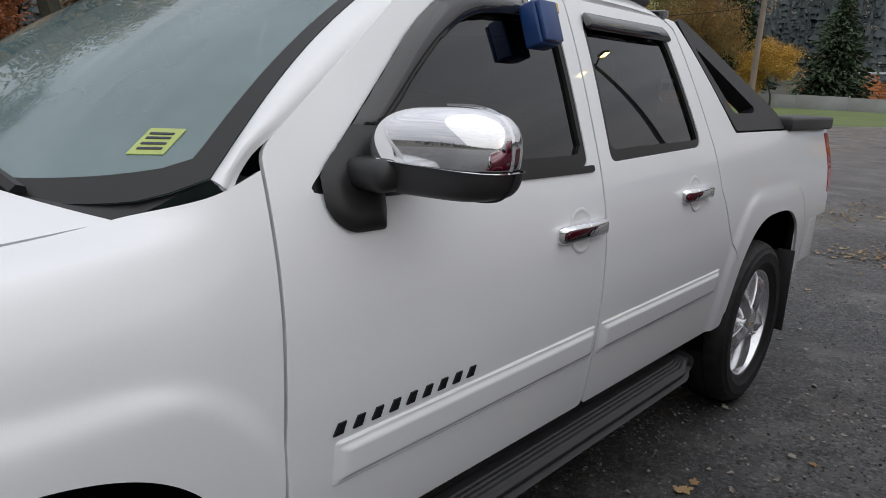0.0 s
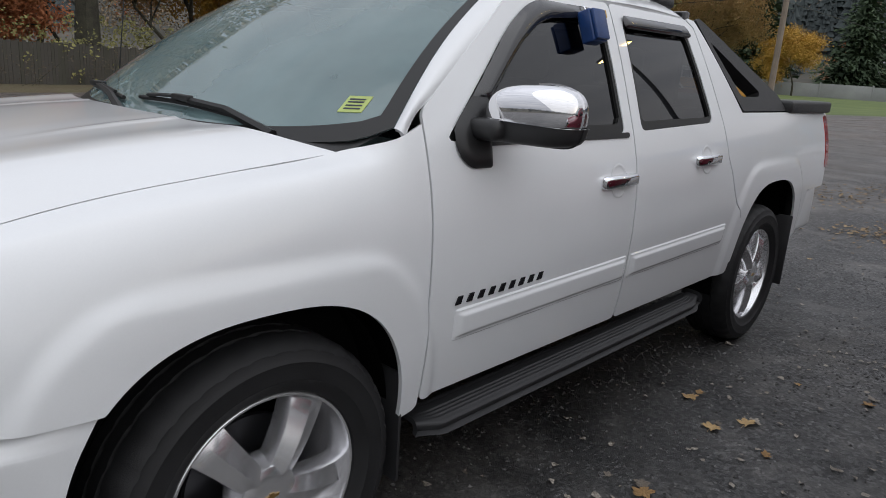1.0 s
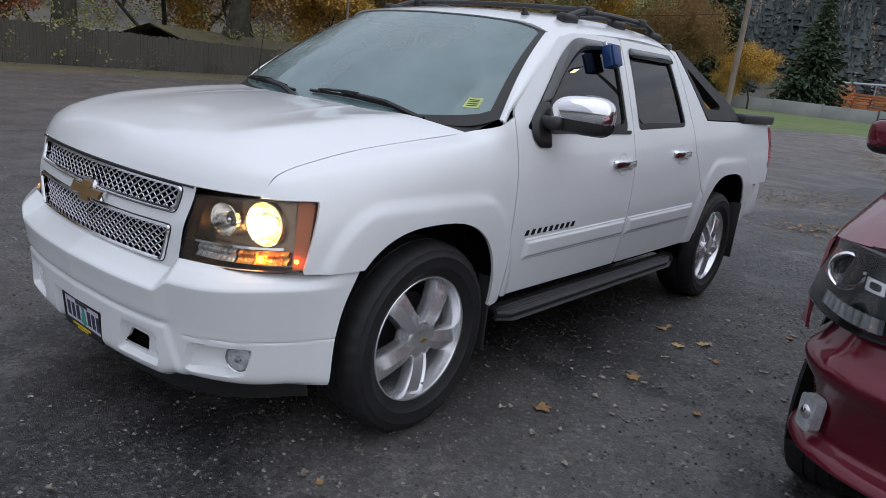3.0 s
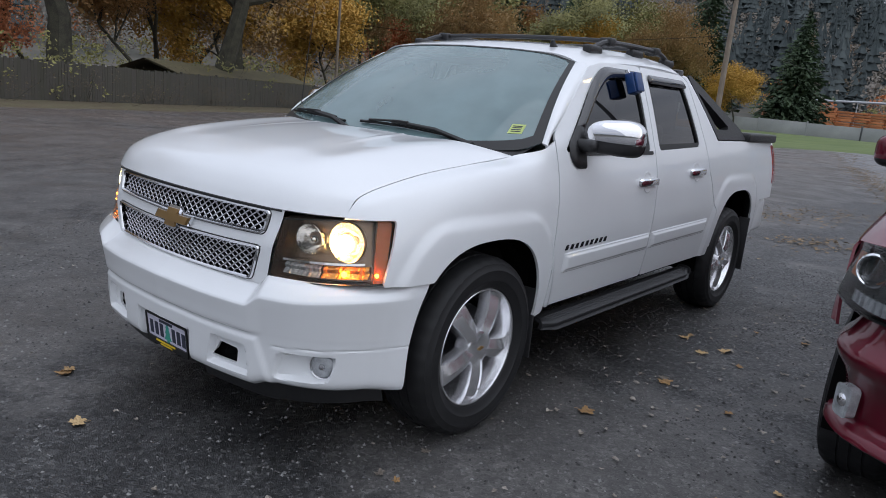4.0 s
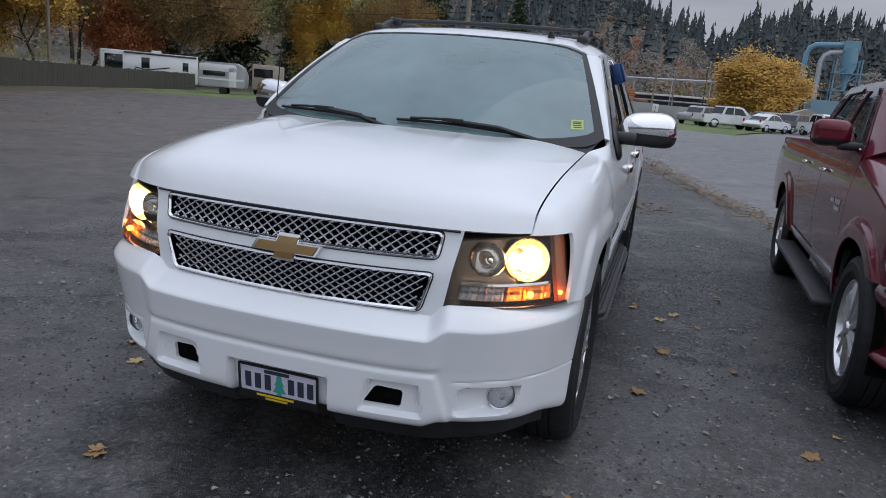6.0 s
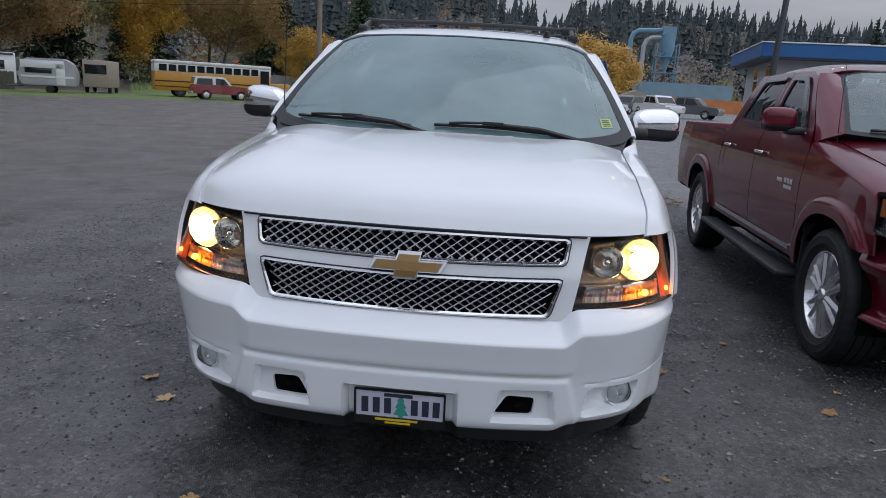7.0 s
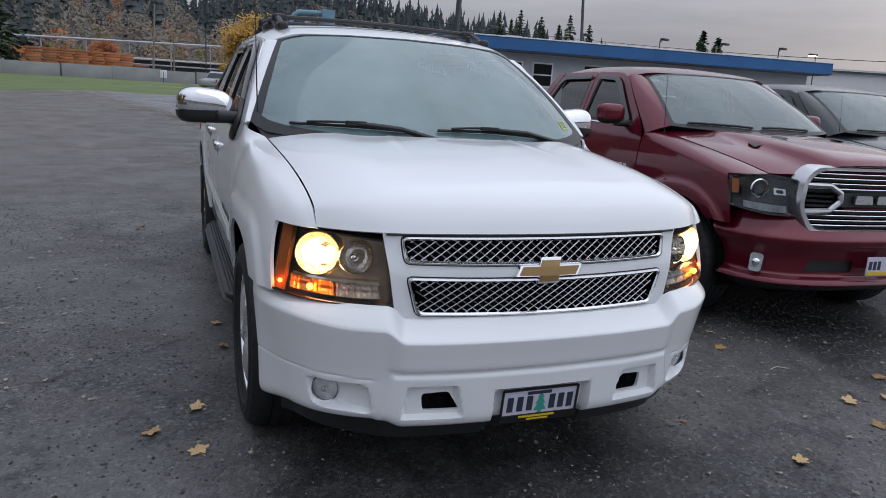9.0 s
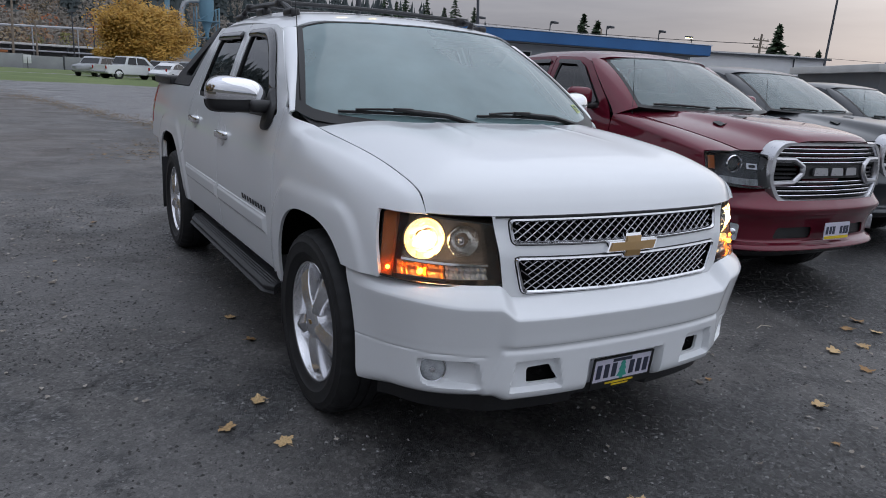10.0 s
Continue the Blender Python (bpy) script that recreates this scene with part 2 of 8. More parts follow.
def sheet(P, F=None, rim=0.012, flip=False):
    """A panel: the grid of places P (n, m, 3), cut off where F < 0, with a rim turned in by its thickness."""
    n, m = P.shape[:2]
    if F is None:
        F = np.ones((n, m))
    F = np.where(np.abs(F) < 1e-6, 1e-6, F)
    verts, index, faces = [], {}, []

    def at(i, j):
        key = (i, j)
        if key not in index:
            index[key] = len(verts)
            verts.append(P[i, j])
        return index[key]

    def cut(a, b):
        key = (a, b) if a < b else (b, a)
        if key not in index:
            fa, fb = F[a], F[b]
            t = fa / (fa - fb)
            index[key] = len(verts)
            verts.append(P[a] * (1 - t) + P[b] * t)
        return index[key]

    keep = F >= 0
    for i in range(n - 1):
        for j in range(m - 1):
            c = [(i, j), (i + 1, j), (i + 1, j + 1), (i, j + 1)]
            k = [keep[q] for q in c]
            if all(k):
                faces.append([at(*q) for q in c])
            elif any(k):
                f = []
                for q in range(4):
                    a, b = c[q], c[(q + 1) % 4]
                    if keep[a]:
                        f.append(at(*a))
                    if keep[a] != keep[b]:
                        f.append(cut(a, b))
                if len(f) > 2:
                    faces.append(f)
    if flip:
        faces = [f[::-1] for f in faces]
    V = np.array(verts)
    if rim:
        N = np.zeros_like(V)
        for f in faces:
            nrm = np.cross(V[f[1]] - V[f[0]], V[f[2]] - V[f[0]])
            if len(f) > 3:
                nrm = nrm + np.cross(V[f[2]] - V[f[0]], V[f[3]] - V[f[0]])
            for v in f:
                N[v] += nrm
        N /= np.maximum(np.linalg.norm(N, axis=1, keepdims=True), 1e-12)
        edges = {}
        for f in faces:
            for q in range(len(f)):
                a, b = f[q], f[(q + 1) % len(f)]
                edges[(a, b)] = 1
        border = [(a, b) for a, b in edges if (b, a) not in edges]
        inner, extra = {}, []
        for a, b in border:
            for v in (a, b):
                if v not in inner:
                    inner[v] = len(V) + len(extra)
                    extra.append(V[v] - N[v] * rim)
        faces += [[b, a, inner[a], inner[b]] for a, b in border]
        if extra:
            V = np.vstack([V, np.array(extra)])
    return [tuple(v) for v in V], faces


def grid(a0, a1, na, b0, b1, nb):
    return np.meshgrid(np.linspace(a0, a1, na), np.linspace(b0, b1, nb), indexing="ij")

# ---- materials ----
M = {}
M["white"] = mat("white_car_paint", (0.80, 0.815, 0.83), 0.38, 0, 1.0, 0.04, vary=0.02, scale=3, rough_vary=0.06)
M["red"] = mat("dark_red_pearl_paint", (0.128, 0.0036, 0.017), 0.40, 0.4, 1.0, 0.03, spec=0.15, vary=0.06, scale=3, rough_vary=0.05)
M["grey"] = mat("dark_grey_car_paint", (0.020, 0.024, 0.030), 0.34, 0.2, 0.55, 0.05, vary=0.05, scale=3)
M["plastic"] = mat("black_plastic", (0.018, 0.018, 0.019), 0.42, bump=0.12, bump_scale=900, vary=0.2, scale=8)
M["cladding"] = mat("grey_plastic_cladding", (0.026, 0.026, 0.028), 0.55, bump=0.12, bump_scale=700, vary=0.15, scale=8)
M["trim"] = mat("black_rubber_trim", (0.008, 0.008, 0.008), 0.45)
# near-black: the shade of wells, recesses and seams is in the colour
M["dark"] = mat("inner_shade_black", (0.003, 0.003, 0.003), 0.9, spec=0.1)
M["chrome"] = mat("chrome", (0.88, 0.88, 0.9), 0.05, 1.0, rough_vary=0.03, scale=10)
M["alloy"] = mat("polished_alloy", (0.82, 0.82, 0.84), 0.22, 0.84, 0.4, 0.08, vary=0.05, scale=12)
M["grille_metal"] = mat("polished_grille_metal", (0.72, 0.72, 0.74), 0.10, 1.0, rough_vary=0.06, scale=30, vary=0.1)
M["alloy_dark"] = mat("dark_alloy_pocket", (0.05, 0.05, 0.055), 0.4, 0.8)
M["rubber"] = mat("tyre_rubber", (0.017, 0.017, 0.018), 0.58, bump=0.15, bump_scale=300, vary=0.35, scale=9, rough_vary=0.1, spec=0.35)
M["gold"] = mat("gold_badge_enamel", (0.33, 0.20, 0.07), 0.35, 0.6, 0.6, vary=0.08, scale=30)
M["glass"] = pane_glass("windscreen_glass", (0.36, 0.50, 0.50), film=0.31)
M["glass_clear"] = pane_glass("damp_windscreen_glass", (0.36, 0.48, 0.48), film=0.15, ior=1.65)
M["tint"] = pane_glass("tinted_window_glass", (0.05, 0.055, 0.055))
M["tint2"] = pane_glass("side_window_glass", (0.16, 0.17, 0.17))
M["lens"] = pane_glass("lamp_lens", (0.92, 0.90, 0.87), film=0.02, ior=1.33)
M["lens_clear"] = pane_glass("clear_lamp_lens", (0.90, 0.91, 0.92), ior=1.45)
M["visor"] = mat("smoked_visor", (0.02, 0.02, 0.022), 0.12, 0, 0.6)
M["amber"] = mat("amber_lens", (0.56, 0.145, 0.010), 0.30, 0, 0.3, bump=0.2, bump_scale=250)
M["mesh_metal"] = mat("bright_mesh_metal", (0.46, 0.46, 0.48), 0.26, 1.0, vary=0.08, scale=30)
M["housing"] = mat("lamp_housing", (0.30, 0.215, 0.155), 0.26, 0.85, vary=0.3, scale=14)
M["beam"] = glow("lit_headlight", (1.0, 0.76, 0.40), 26.0)
# warm tint carries the bulb's glow; the unlit bowl has plain metal
M["bowl"] = mat("glow_tinted_reflector", (0.95, 0.80, 0.54), 0.30, 1.0, rough_vary=0.1, scale=40, bump=0.5, bump_scale=55)
M["bowl_clear"] = mat("clear_reflector", (0.85, 0.84, 0.82), 0.14, 1.0, rough_vary=0.08, scale=40, bump=0.3, bump_scale=40)
M["lamp_dark"] = mat("smoked_lamp_housing", (0.060, 0.064, 0.070), 0.22, 0.6, vary=0.4, scale=18)
M["satin"] = mat("satin_chrome", (0.56, 0.56, 0.58), 0.30, 1.0, rough_vary=0.05, scale=20)
M["fog_glass"] = mat("frosted_lamp_glass", (0.48, 0.50, 0.52), 0.18, 0.3, 1.0, 0.02, bump=0.5, bump_scale=220, vary=0.35, scale=30)
M["beam_soft"] = glow("lit_reflector", (1.0, 0.58, 0.20), 1.1)
M["amber_lit"] = glow("lit_turn_lamp", (1.0, 0.24, 0.015), 22.0)
# amber tint puts the turn bulb's glow into a clear reflector
M["amber_bowl"] = mat("amber_glow_reflector", (0.95, 0.42, 0.10), 0.28, 1.0, bump=0.4, bump_scale=120)
M["red_lens"] = mat("red_lens", (0.35, 0.01, 0.01), 0.12, 0, 0.9)
M["sticker"] = mat("yellow_green_sticker", (0.44, 0.53, 0.17), 0.5, vary=0.12, scale=25)
M["ink"] = mat("dark_ink", (0.03, 0.035, 0.06), 0.5)
M["plate"] = mat("number_plate_sheet", (0.60, 0.58, 0.68), 0.4, vary=0.08, scale=15)
M["plate_green"] = mat("green_print", (0.05, 0.32, 0.25), 0.5)
M["yellow_print"] = mat("yellow_print", (0.7, 0.5, 0.02), 0.5)
M["blue_plastic"] = mat("blue_plastic", (0.012, 0.045, 0.16), 0.35, vary=0.2, scale=20, bump=0.05)
# slightly greyed white: the dish's shade is in the colour
M["cup"] = mat("white_paint_shaded_dish", (0.70, 0.71, 0.72), 0.5, 0, 0.8)
M["badge"] = mat("dark_chrome_badge", (0.03, 0.03, 0.035), 0.25, 0.6)
M["seat"] = mat("dark_seat_fabric", (0.05, 0.05, 0.05), 0.8, bump=0.3, bump_scale=400, vary=0.2)
M["seat_tan"] = mat("pale_seat_leather", (0.22, 0.20, 0.18), 0.6, bump=0.2, bump_scale=300, vary=0.1)
M["shade"] = pane_glass("shade_band_glass", (0.25, 0.28, 0.32))
M["brass"] = mat("brass", (0.55, 0.38, 0.12), 0.3, 1.0)
M["bone"] = mat("pale_twig", (0.40, 0.36, 0.30), 0.8)


# ---- wheels ----
def wheel(parent, m, style, size=0.403, label=""):
    """A wheel under its vehicle; the hub's outer face at the pose's origin, facing +x."""
    k = size / 0.403
    prof = [(.262, -.012), (.270, .006), (.285, .013), (.300, .022), (.304, .026), (.320, .028), (.345, .027), (.350, .029), (.355, .026),
            (.372, .017), (.378, .017), (.389, .004), (.396, -.010), (.402, -.030), (.4025, -.058), (.395, -.060), (.395, -.066), (.403, -.068),
            (.404, -.105), (.396, -.107), (.396, -.115), (.404, -.117), (.404, -.155), (.396, -.157), (.396, -.163), (.4025, -.165),
            (.402, -.195), (.396, -.215), (.372, -.242), (.345, -.252), (.30, -.245), (.262, -.215)]

    def lug(i, j):
        if 10 <= i <= 14 or 24 <= i <= 27:
            return -0.005 if j % 4 == 0 else 0
        if i in (17, 18, 21, 22):
            return -0.004 if (j + i) % 6 == 0 else 0
        return 0
    wh = part("wheel", lathe([(r * k, x * k) for r, x in prof], 144, lug), M["rubber"], parent, label or "black tyre on a polished alloy rim", m)
    wh.name = "wheel"
    rim = [(.266, -.012), (.2655, .0), (.262, .004), (.256, .002), (.252, -.008), (.249, -.022), (.243, -.032), (.236, -.06), (.225, -.10), (.22, -.2), (.235, -.21), (.262, -.215)]
    part("rim", lathe([(r * k, x * k) for r, x in rim], 96), M["alloy"], wh)
    part("brake_disc", lathe([(0.03 * k, -.10 * k), (.17 * k, -.10 * k), (.172 * k, -.112 * k), (.05 * k, -.115 * k), (.05 * k, -.2 * k), (.225 * k, -.2 * k)], 48), M["alloy_dark"], wh)
    if style == "five":
        for s in range(5):
            verts, faces = [], []
            rs = [.055, .075, .11, .16, .21, .238, .252]
            ws = [.036, .040, .043, .047, .053, .058, .064]
            xs = [.0, .004, .006, .002, -.008, -.018, -.026]
            cols = [(-1.0, -.060), (-1.0, -.014), (-.93, -.004), (0.0, .014), (.93, -.004), (1.0, -.014), (1.0, -.060)]
            for r, w, x in zip(rs, ws, xs):
                for c, d in cols:
                    verts.append(((x + d) * k, c * w * k, r * k))
            nc = len(cols)
            for i in range(len(rs) - 1):
                for j in range(nc - 1):
                    a = i * nc + j
                    faces.append((a, a + nc, a + nc + 1, a + 1))
            faces.append(tuple(range(nc)))
            rot = Matrix.Rotation(radians(72 * s + 40), 4, "X")
            part("spoke", moved((verts, faces), rot), M["alloy"], wh)
        cap = [(.0, .012), (.040, .0125), (.064, .010), (.076, .004), (.080, -.004), (.082, -.016), (.090, -.03), (.093, -.06)]
        part("centre_cap", lathe([(r * k, x * k) for r, x in cap], 40), M["alloy"], wh)
        part("cap_badge", moved(merge(slab2(bowtie(.022, .009), .012, .0150)), Matrix.Scale(k, 4)), M["gold"], wh)
        for s in range(5):
            a = radians(72 * s + 4)
            nut = lathe([(.0, -.022), (.007, -.022), (.009, -.026), (.009, -.05)], 8)
            part("lug_nut", moved(nut, Matrix.Translation((0, .062 * k * math.sin(a), .062 * k * math.cos(a)))), M["chrome"], wh)
        part("valve", tube([(-.03 * k, .2 * math.sin(2.9), .232 * math.cos(2.9)), (-.005, .2 * math.sin(2.9), .22 * math.cos(2.9))], .005, 6), M["trim"], wh)
    else:
        for s in range(6):
            for side in (-1, 1):
                verts, faces = [], []
                rs = [.05, .09, .14, .20, .245]
                off = [.012, .018, .028, .038, .045]
                for r, o in zip(rs, off):
                    for c, d in ((-1, -.05), (-1, -.008), (0, .004), (1, -.006), (1, -.05)):
                        verts.append(((d + .004 - r * .06) * k, (o * side + c * .023) * k, r * k))
                for i in range(len(rs) - 1):
                    for j in range(4):
                        a = i * 5 + j
                        faces.append((a, a + 5, a + 6, a + 1))
                rot = Matrix.Rotation(radians(60 * s + 8), 4, "X")
                part("spoke", moved((verts, faces), rot), M["alloy"], wh)
        cap = [(.0, .012), (.03, .012), (.036, .006), (.04, -.004), (.07, -.006), (.075, -.03), (.078, -.06)]
        part("centre_cap", lathe([(r * k, x * k) for r, x in cap], 36), M["alloy"], wh)
        part("pocket_plate", lathe([(.05 * k, -.05 * k), (.245 * k, -.055 * k)], 48), M["alloy_dark"], wh)
    return wh


def bowtie(a, b):
    """The outline of a cross-shaped bow, half width a and half height b."""
    return [(-a, -b * .42), (-a * .30, -b * .42), (-a * .36, -b), (a * .24, -b), (a * .30, -b * .42), (a * .86, -b * .42),
            (a, b * .42), (a * .30, b * .42), (a * .36, b), (-a * .24, b), (-a * .30, b * .42), (-a * .86, b * .42)]


def slab2(poly, x0, x1):
    """A flat plate with its outline in y, z, from x0 to x1."""
    n = len(poly)
    verts = [(x0, a, b) for a, b in poly] + [(x1, a, b) for a, b in poly]
    return verts, [tuple(range(n, 2 * n)), tuple(range(n - 1, -1, -1))] + [(i, (i + 1) % n, n + (i + 1) % n, n + i) for i in range(n)]


def slab(poly, d0, d1, place):
    """A plate with its outline in (a, b), bent onto a surface: place(a, b, d) gives the point d in front of it."""
    n = len(poly)
    verts = [place(a, b, d0) for a, b in poly] + [place(a, b, d1) for a, b in poly]
    return verts, [tuple(range(n, 2 * n)), tuple(range(n - 1, -1, -1))] + [(i, (i + 1) % n, n + (i + 1) % n, n + i) for i in range(n)]


# ---- the white pickup: front axle over the origin, nose to -y, driver's side at +x ----
WHEELBASE = 3.302
SIDE = pchip([.30, .40, .50, .62, .74, .88, 1.02, 1.12, 1.20, 1.25, 1.30, 1.70, 1.76, 1.85],
             [.910, .935, .956, .973, .984, .991, .987, .974, .956, .942, .926, .776, .745, .68])


def arch(y, z, centre, a, b, n, z0=0.40):
    """Distance outside a wheel opening, negative inside it."""
    e = (np.abs((y - centre) / a) ** n + (np.maximum(z - z0, 0) / b) ** n) ** (1 / n)
    return (e - 1) * min(a, b)


def f_arch(y, z):
    return arch(y, z, -0.022, 0.468, 0.50, 2.6)


def r_arch(y, z):
    return arch(y, z, 3.36, 0.485, 0.56, 2.8)


def flare(d):
    return 0.014 * (1 - step(0.105, 0.155, d))


def side_x(y, z):
    x = SIDE(z) - 0.025 * step(3.4, 4.7, y) - 0.004 * ((np.asarray(y) - 2.0) / 2) ** 2
    return x + flare(r_arch(y, z)) * (1 - step(1.02, 1.1, z)) + flare(f_arch(y, z)) * (1 - step(.95, 1.02, z))


FEND_Y = [-.74, -.62, -.50, -.30, -.05, .20, .40, .56]
FEND_Z = [[.40, .55, .68, .75, .82, .88, .93, .97, 1.000], [.40, .55, .68, .76, .84, .91, .968, 1.015, 1.035], [.40, .55, .68, .77, .86, .94, 1.005, 1.055, 1.075],
          [.40, .55, .68, .78, .88, .97, 1.05, 1.108, 1.13], [.40, .55, .70, .80, .90, 1.01, 1.105, 1.172, 1.195], [.40, .55, .70, .82, .93, 1.05, 1.145, 1.214, 1.238],
          [.40, .55, .70, .82, .94, 1.05, 1.15, 1.23, 1.288], [.40, .55, .70, .82, .94, 1.06, 1.16, 1.25, 1.33]]
FEND_X = [[.850, .865, .875, .874, .866, .852, .834, .814, .796], [.91, .925, .935, .935, .928, .913, .890, .856, .804], [.935, .95, .96, .962, .956, .941, .917, .876, .812],
          [.94, .953, .968, .977, .975, .965, .944, .897, .820], [.93, .950, .968, .980, .982, .975, .956, .912, .830], [.928, .952, .968, .980, .984, .977, .960, .923, .842],
          [.926, .952, .969, .978, .981, .974, .956, .932, .876], [.926, .952, .969, .977, .980, .972, .956, .936, .912]]


FEND_TOP = [1.000, 1.094, 1.125, 1.163, 1.193, 1.222, 1.270, 1.33]
FEND_Z = [[z if i < 4 else r[3] + (z - r[3]) * (t - r[3]) / (r[8] - r[3]) for i, z in enumerate(r)] for r, t in zip(FEND_Z, FEND_TOP)]
for r, x in zip(FEND_X, [.808, .815, .818, .825, .832, .842, .876, .912]):
    r[8] = x


def white_truck():
    tr = thing("pickup_truck", "white crew-cab pickup truck with lit headlights and chrome grille", "pickup truck", m=pose(-.010, 0, 0))
    W, P = M["white"], part

    def both(name, data, material, label="", parent=tr):
        a = P(name, data, material, parent, label)
        b = P(name, mirrored(data), material, parent, label)
        return a, b

    # front wings
    ys = np.linspace(-.74, .56, 110)
    vs = np.linspace(0, 8, 90)
    fx = pchip(range(9), np.array(FEND_X).T)(vs).T
    fz = pchip(range(9), np.array(FEND_Z).T)(vs).T
    gx, gz = pchip(FEND_Y, fx)(ys), pchip(FEND_Y, fz)(ys)
    Y = np.repeat(ys[:, None], len(vs), 1)
    crown = pchip([-.74, -.71, -.695, -.66, -.62, -.50, -.30, -.05, .20, .40, .56], [1.000, 1.012, 1.036, 1.076, 1.096, 1.127, 1.165, 1.195, 1.222, 1.270, 1.33])(ys)
    mid = gz[:, 45:46]
    gz = np.where(vs[None] > 4.04, mid + (gz - mid) * (crown[:, None] - mid) / (gz[:, -1:] - mid), gz)
    gx = gx + .011 * (1 - step(4.0, 8.0, vs))[None]
    gx = gx + flare(f_arch(Y, gz)) * (1 - step(.95, 1.02, gz))
    blend = step(.28, .45, Y) * (1 - step(1.275, 1.32, gz) * (1 - step(.40, .46, Y)))
    gx = gx * (1 - blend) + side_x(Y, gz) * blend
    G = np.stack([gx, Y, gz], -1)
    outline = rounded([(-.90, 1.012), (-.556, 1.012), (-.628, .772), (-.30, .766), (-.30, .30), (.5135, .47), (.5135, 1.6), (-.90, 1.6)], [0, .01, .01, 0, 0, .01, 0, 0], 3)
    cut = np.minimum(inside(outline, Y, gz), f_arch(Y, gz))
    both("front_fender", sheet(G, cut, .014), W)

    # side panels
    def side_panel(y0, y1, z0, z1, fn, rim=.012, out=0.0, n=0.014):
        Yg, Zg = grid(y0, y1, int((y1 - y0) / n) + 2, z0, z1, int((z1 - z0) / n) + 2)
        return sheet(np.stack([side_x(Yg, Zg) + out, Yg, Zg], -1), fn(Yg, Zg), rim)

    win_f = rounded([(.60, 1.262), (.98, 1.60), (1.16, 1.700), (1.615, 1.705), (1.625, 1.262)], [.03, .16, .10, .05, .03], 8)
    win_r = rounded([(1.765, 1.268), (1.765, 1.700), (2.36, 1.706), (2.49, 1.292)], [.03, .05, .07, .06])
    door_f = [(.521, .492), (.521, 1.345), (.57, 1.383), (1.00, 1.690), (1.16, 1.728), (1.40, 1.742), (1.688, 1.750), (1.688, .492)]
    door_r = [(1.696, .492), (1.696, 1.750), (2.38, 1.752), (2.46, 1.72), (2.60, 1.29), (2.635, 1.12), (2.74, .95), (2.86, .80), (2.86, .492)]
    quarter = [(2.388, 1.762), (2.50, 1.752), (2.875, 1.335), (4.41, 1.335), (4.42, .845), (4.06, .845), (4.04, .55), (2.7, .55), (2.868, .80), (2.748, .955), (2.643, 1.122), (2.608, 1.292), (2.468, 1.722)]
    for side in (1, -1):
        fix = (lambda d: d) if side == 1 else mirrored
        fd = P("front_door", fix(side_panel(.44, 1.72, .47, 1.76, lambda y, z: np.minimum(inside(rounded(door_f, .02, 3), y, z), -inside(win_f, y, z)))), W, tr)
        rd = P("rear_door", fix(side_panel(1.66, 2.88, .47, 1.78, lambda y, z: np.minimum.reduce([inside(rounded(door_r, .02, 3), y, z), -inside(win_r, y, z), r_arch(y, z)]))), W, tr)
        P("bed_side", fix(side_panel(2.36, 4.50, .50, 1.79, lambda y, z: np.minimum(inside(quarter, y, z), r_arch(y, z)))), W, tr)
        # glass and black edging
        for door, win in ((fd, win_f), (rd, win_r)):
            P("window_glass", fix(side_panel(min(p[0] for p in win) - .02, max(p[0] for p in win) + .02, 1.24, 1.73, lambda y, z: inside(win, y, z) + .004, 0, -.016, .03)), M["tint"], door, "dark tinted side window")
            P("window_seal", fix(side_panel(min(p[0] for p in win) - .02, max(p[0] for p in win) + .02, 1.24, 1.73,
                                            lambda y, z: np.minimum(inside(win, y, z) - .0005, .020 + .014 * (z < 1.31) - inside(win, y, z)), .016, -.004)), M["trim"], door)
        # smoked rain visors
        vis_f = rounded([(.735, 1.385), (.985, 1.612), (1.16, 1.713), (1.60, 1.716), (1.612, 1.672), (1.40, 1.668), (1.20, 1.652), (1.03, 1.555), (.815, 1.372)], [.01, .16, .09, .02, .02, .05, .12, .16, .01], 8)
        vis_r = rounded([(1.768, 1.662), (1.768, 1.712), (2.36, 1.718), (2.395, 1.668)], .02, 4)
        for door, vis in ((fd, vis_f), (rd, vis_r)):
            Yg, Zg = grid(min(p[0] for p in vis) - .02, max(p[0] for p in vis) + .02, 90, 1.27, 1.73, 60)
            d = inside(vis, Yg, Zg)
            X = side_x(Yg, Zg) + .006 + .020 * np.sqrt(np.clip(d / .03, 0, 1))
            P("rain_visor", fix(sheet(np.stack([X, Yg, Zg], -1), d, .004)), M["visor"], door, "smoked plastic rain visor")
        # body-side mouldings
        for door, y0, y1 in ((fd, .640, 1.676), (rd, 1.712, 2.70)):
            Yg, Zg = grid(y0 - .01, y1 + .01, 110, .640, .790, 46)
            slope = (Yg - .6) * .012
            pol = rounded([(y0, .655), (y0, .762), (y1, .762), (y1 + (.0 if y1 < 2 else -.02), .655)], .008, 3)
            d = inside(pol, Yg, Zg - slope)
            ridge = .006 * step(0, .006, d) + .009 * step(.010, .026, d)
            P("side_moulding", fix(sheet(np.stack([side_x(Yg, Zg) + ridge, Yg, Zg], -1), d, .006)), W, door, "white ribbed door moulding")
        # handles over nearly flat cups, their hollow shaded by colour
        for door, yc, zc in ((fd, 1.545, 1.088), (rd, 2.370, 1.126)):
            Yg, Zg = grid(yc - .07, yc + .07, 32, zc - .07, zc + .07, 32)
            e = 1 - np.hypot((Yg - yc) / .062, (Zg - zc) / .066)
            P("handle_cup", fix(sheet(np.stack([side_x(Yg, Zg) + .0015 + .003 * np.exp(-((e - .10) / .07) ** 2), Yg, Zg], -1), e, .001)), M["cup"], door)
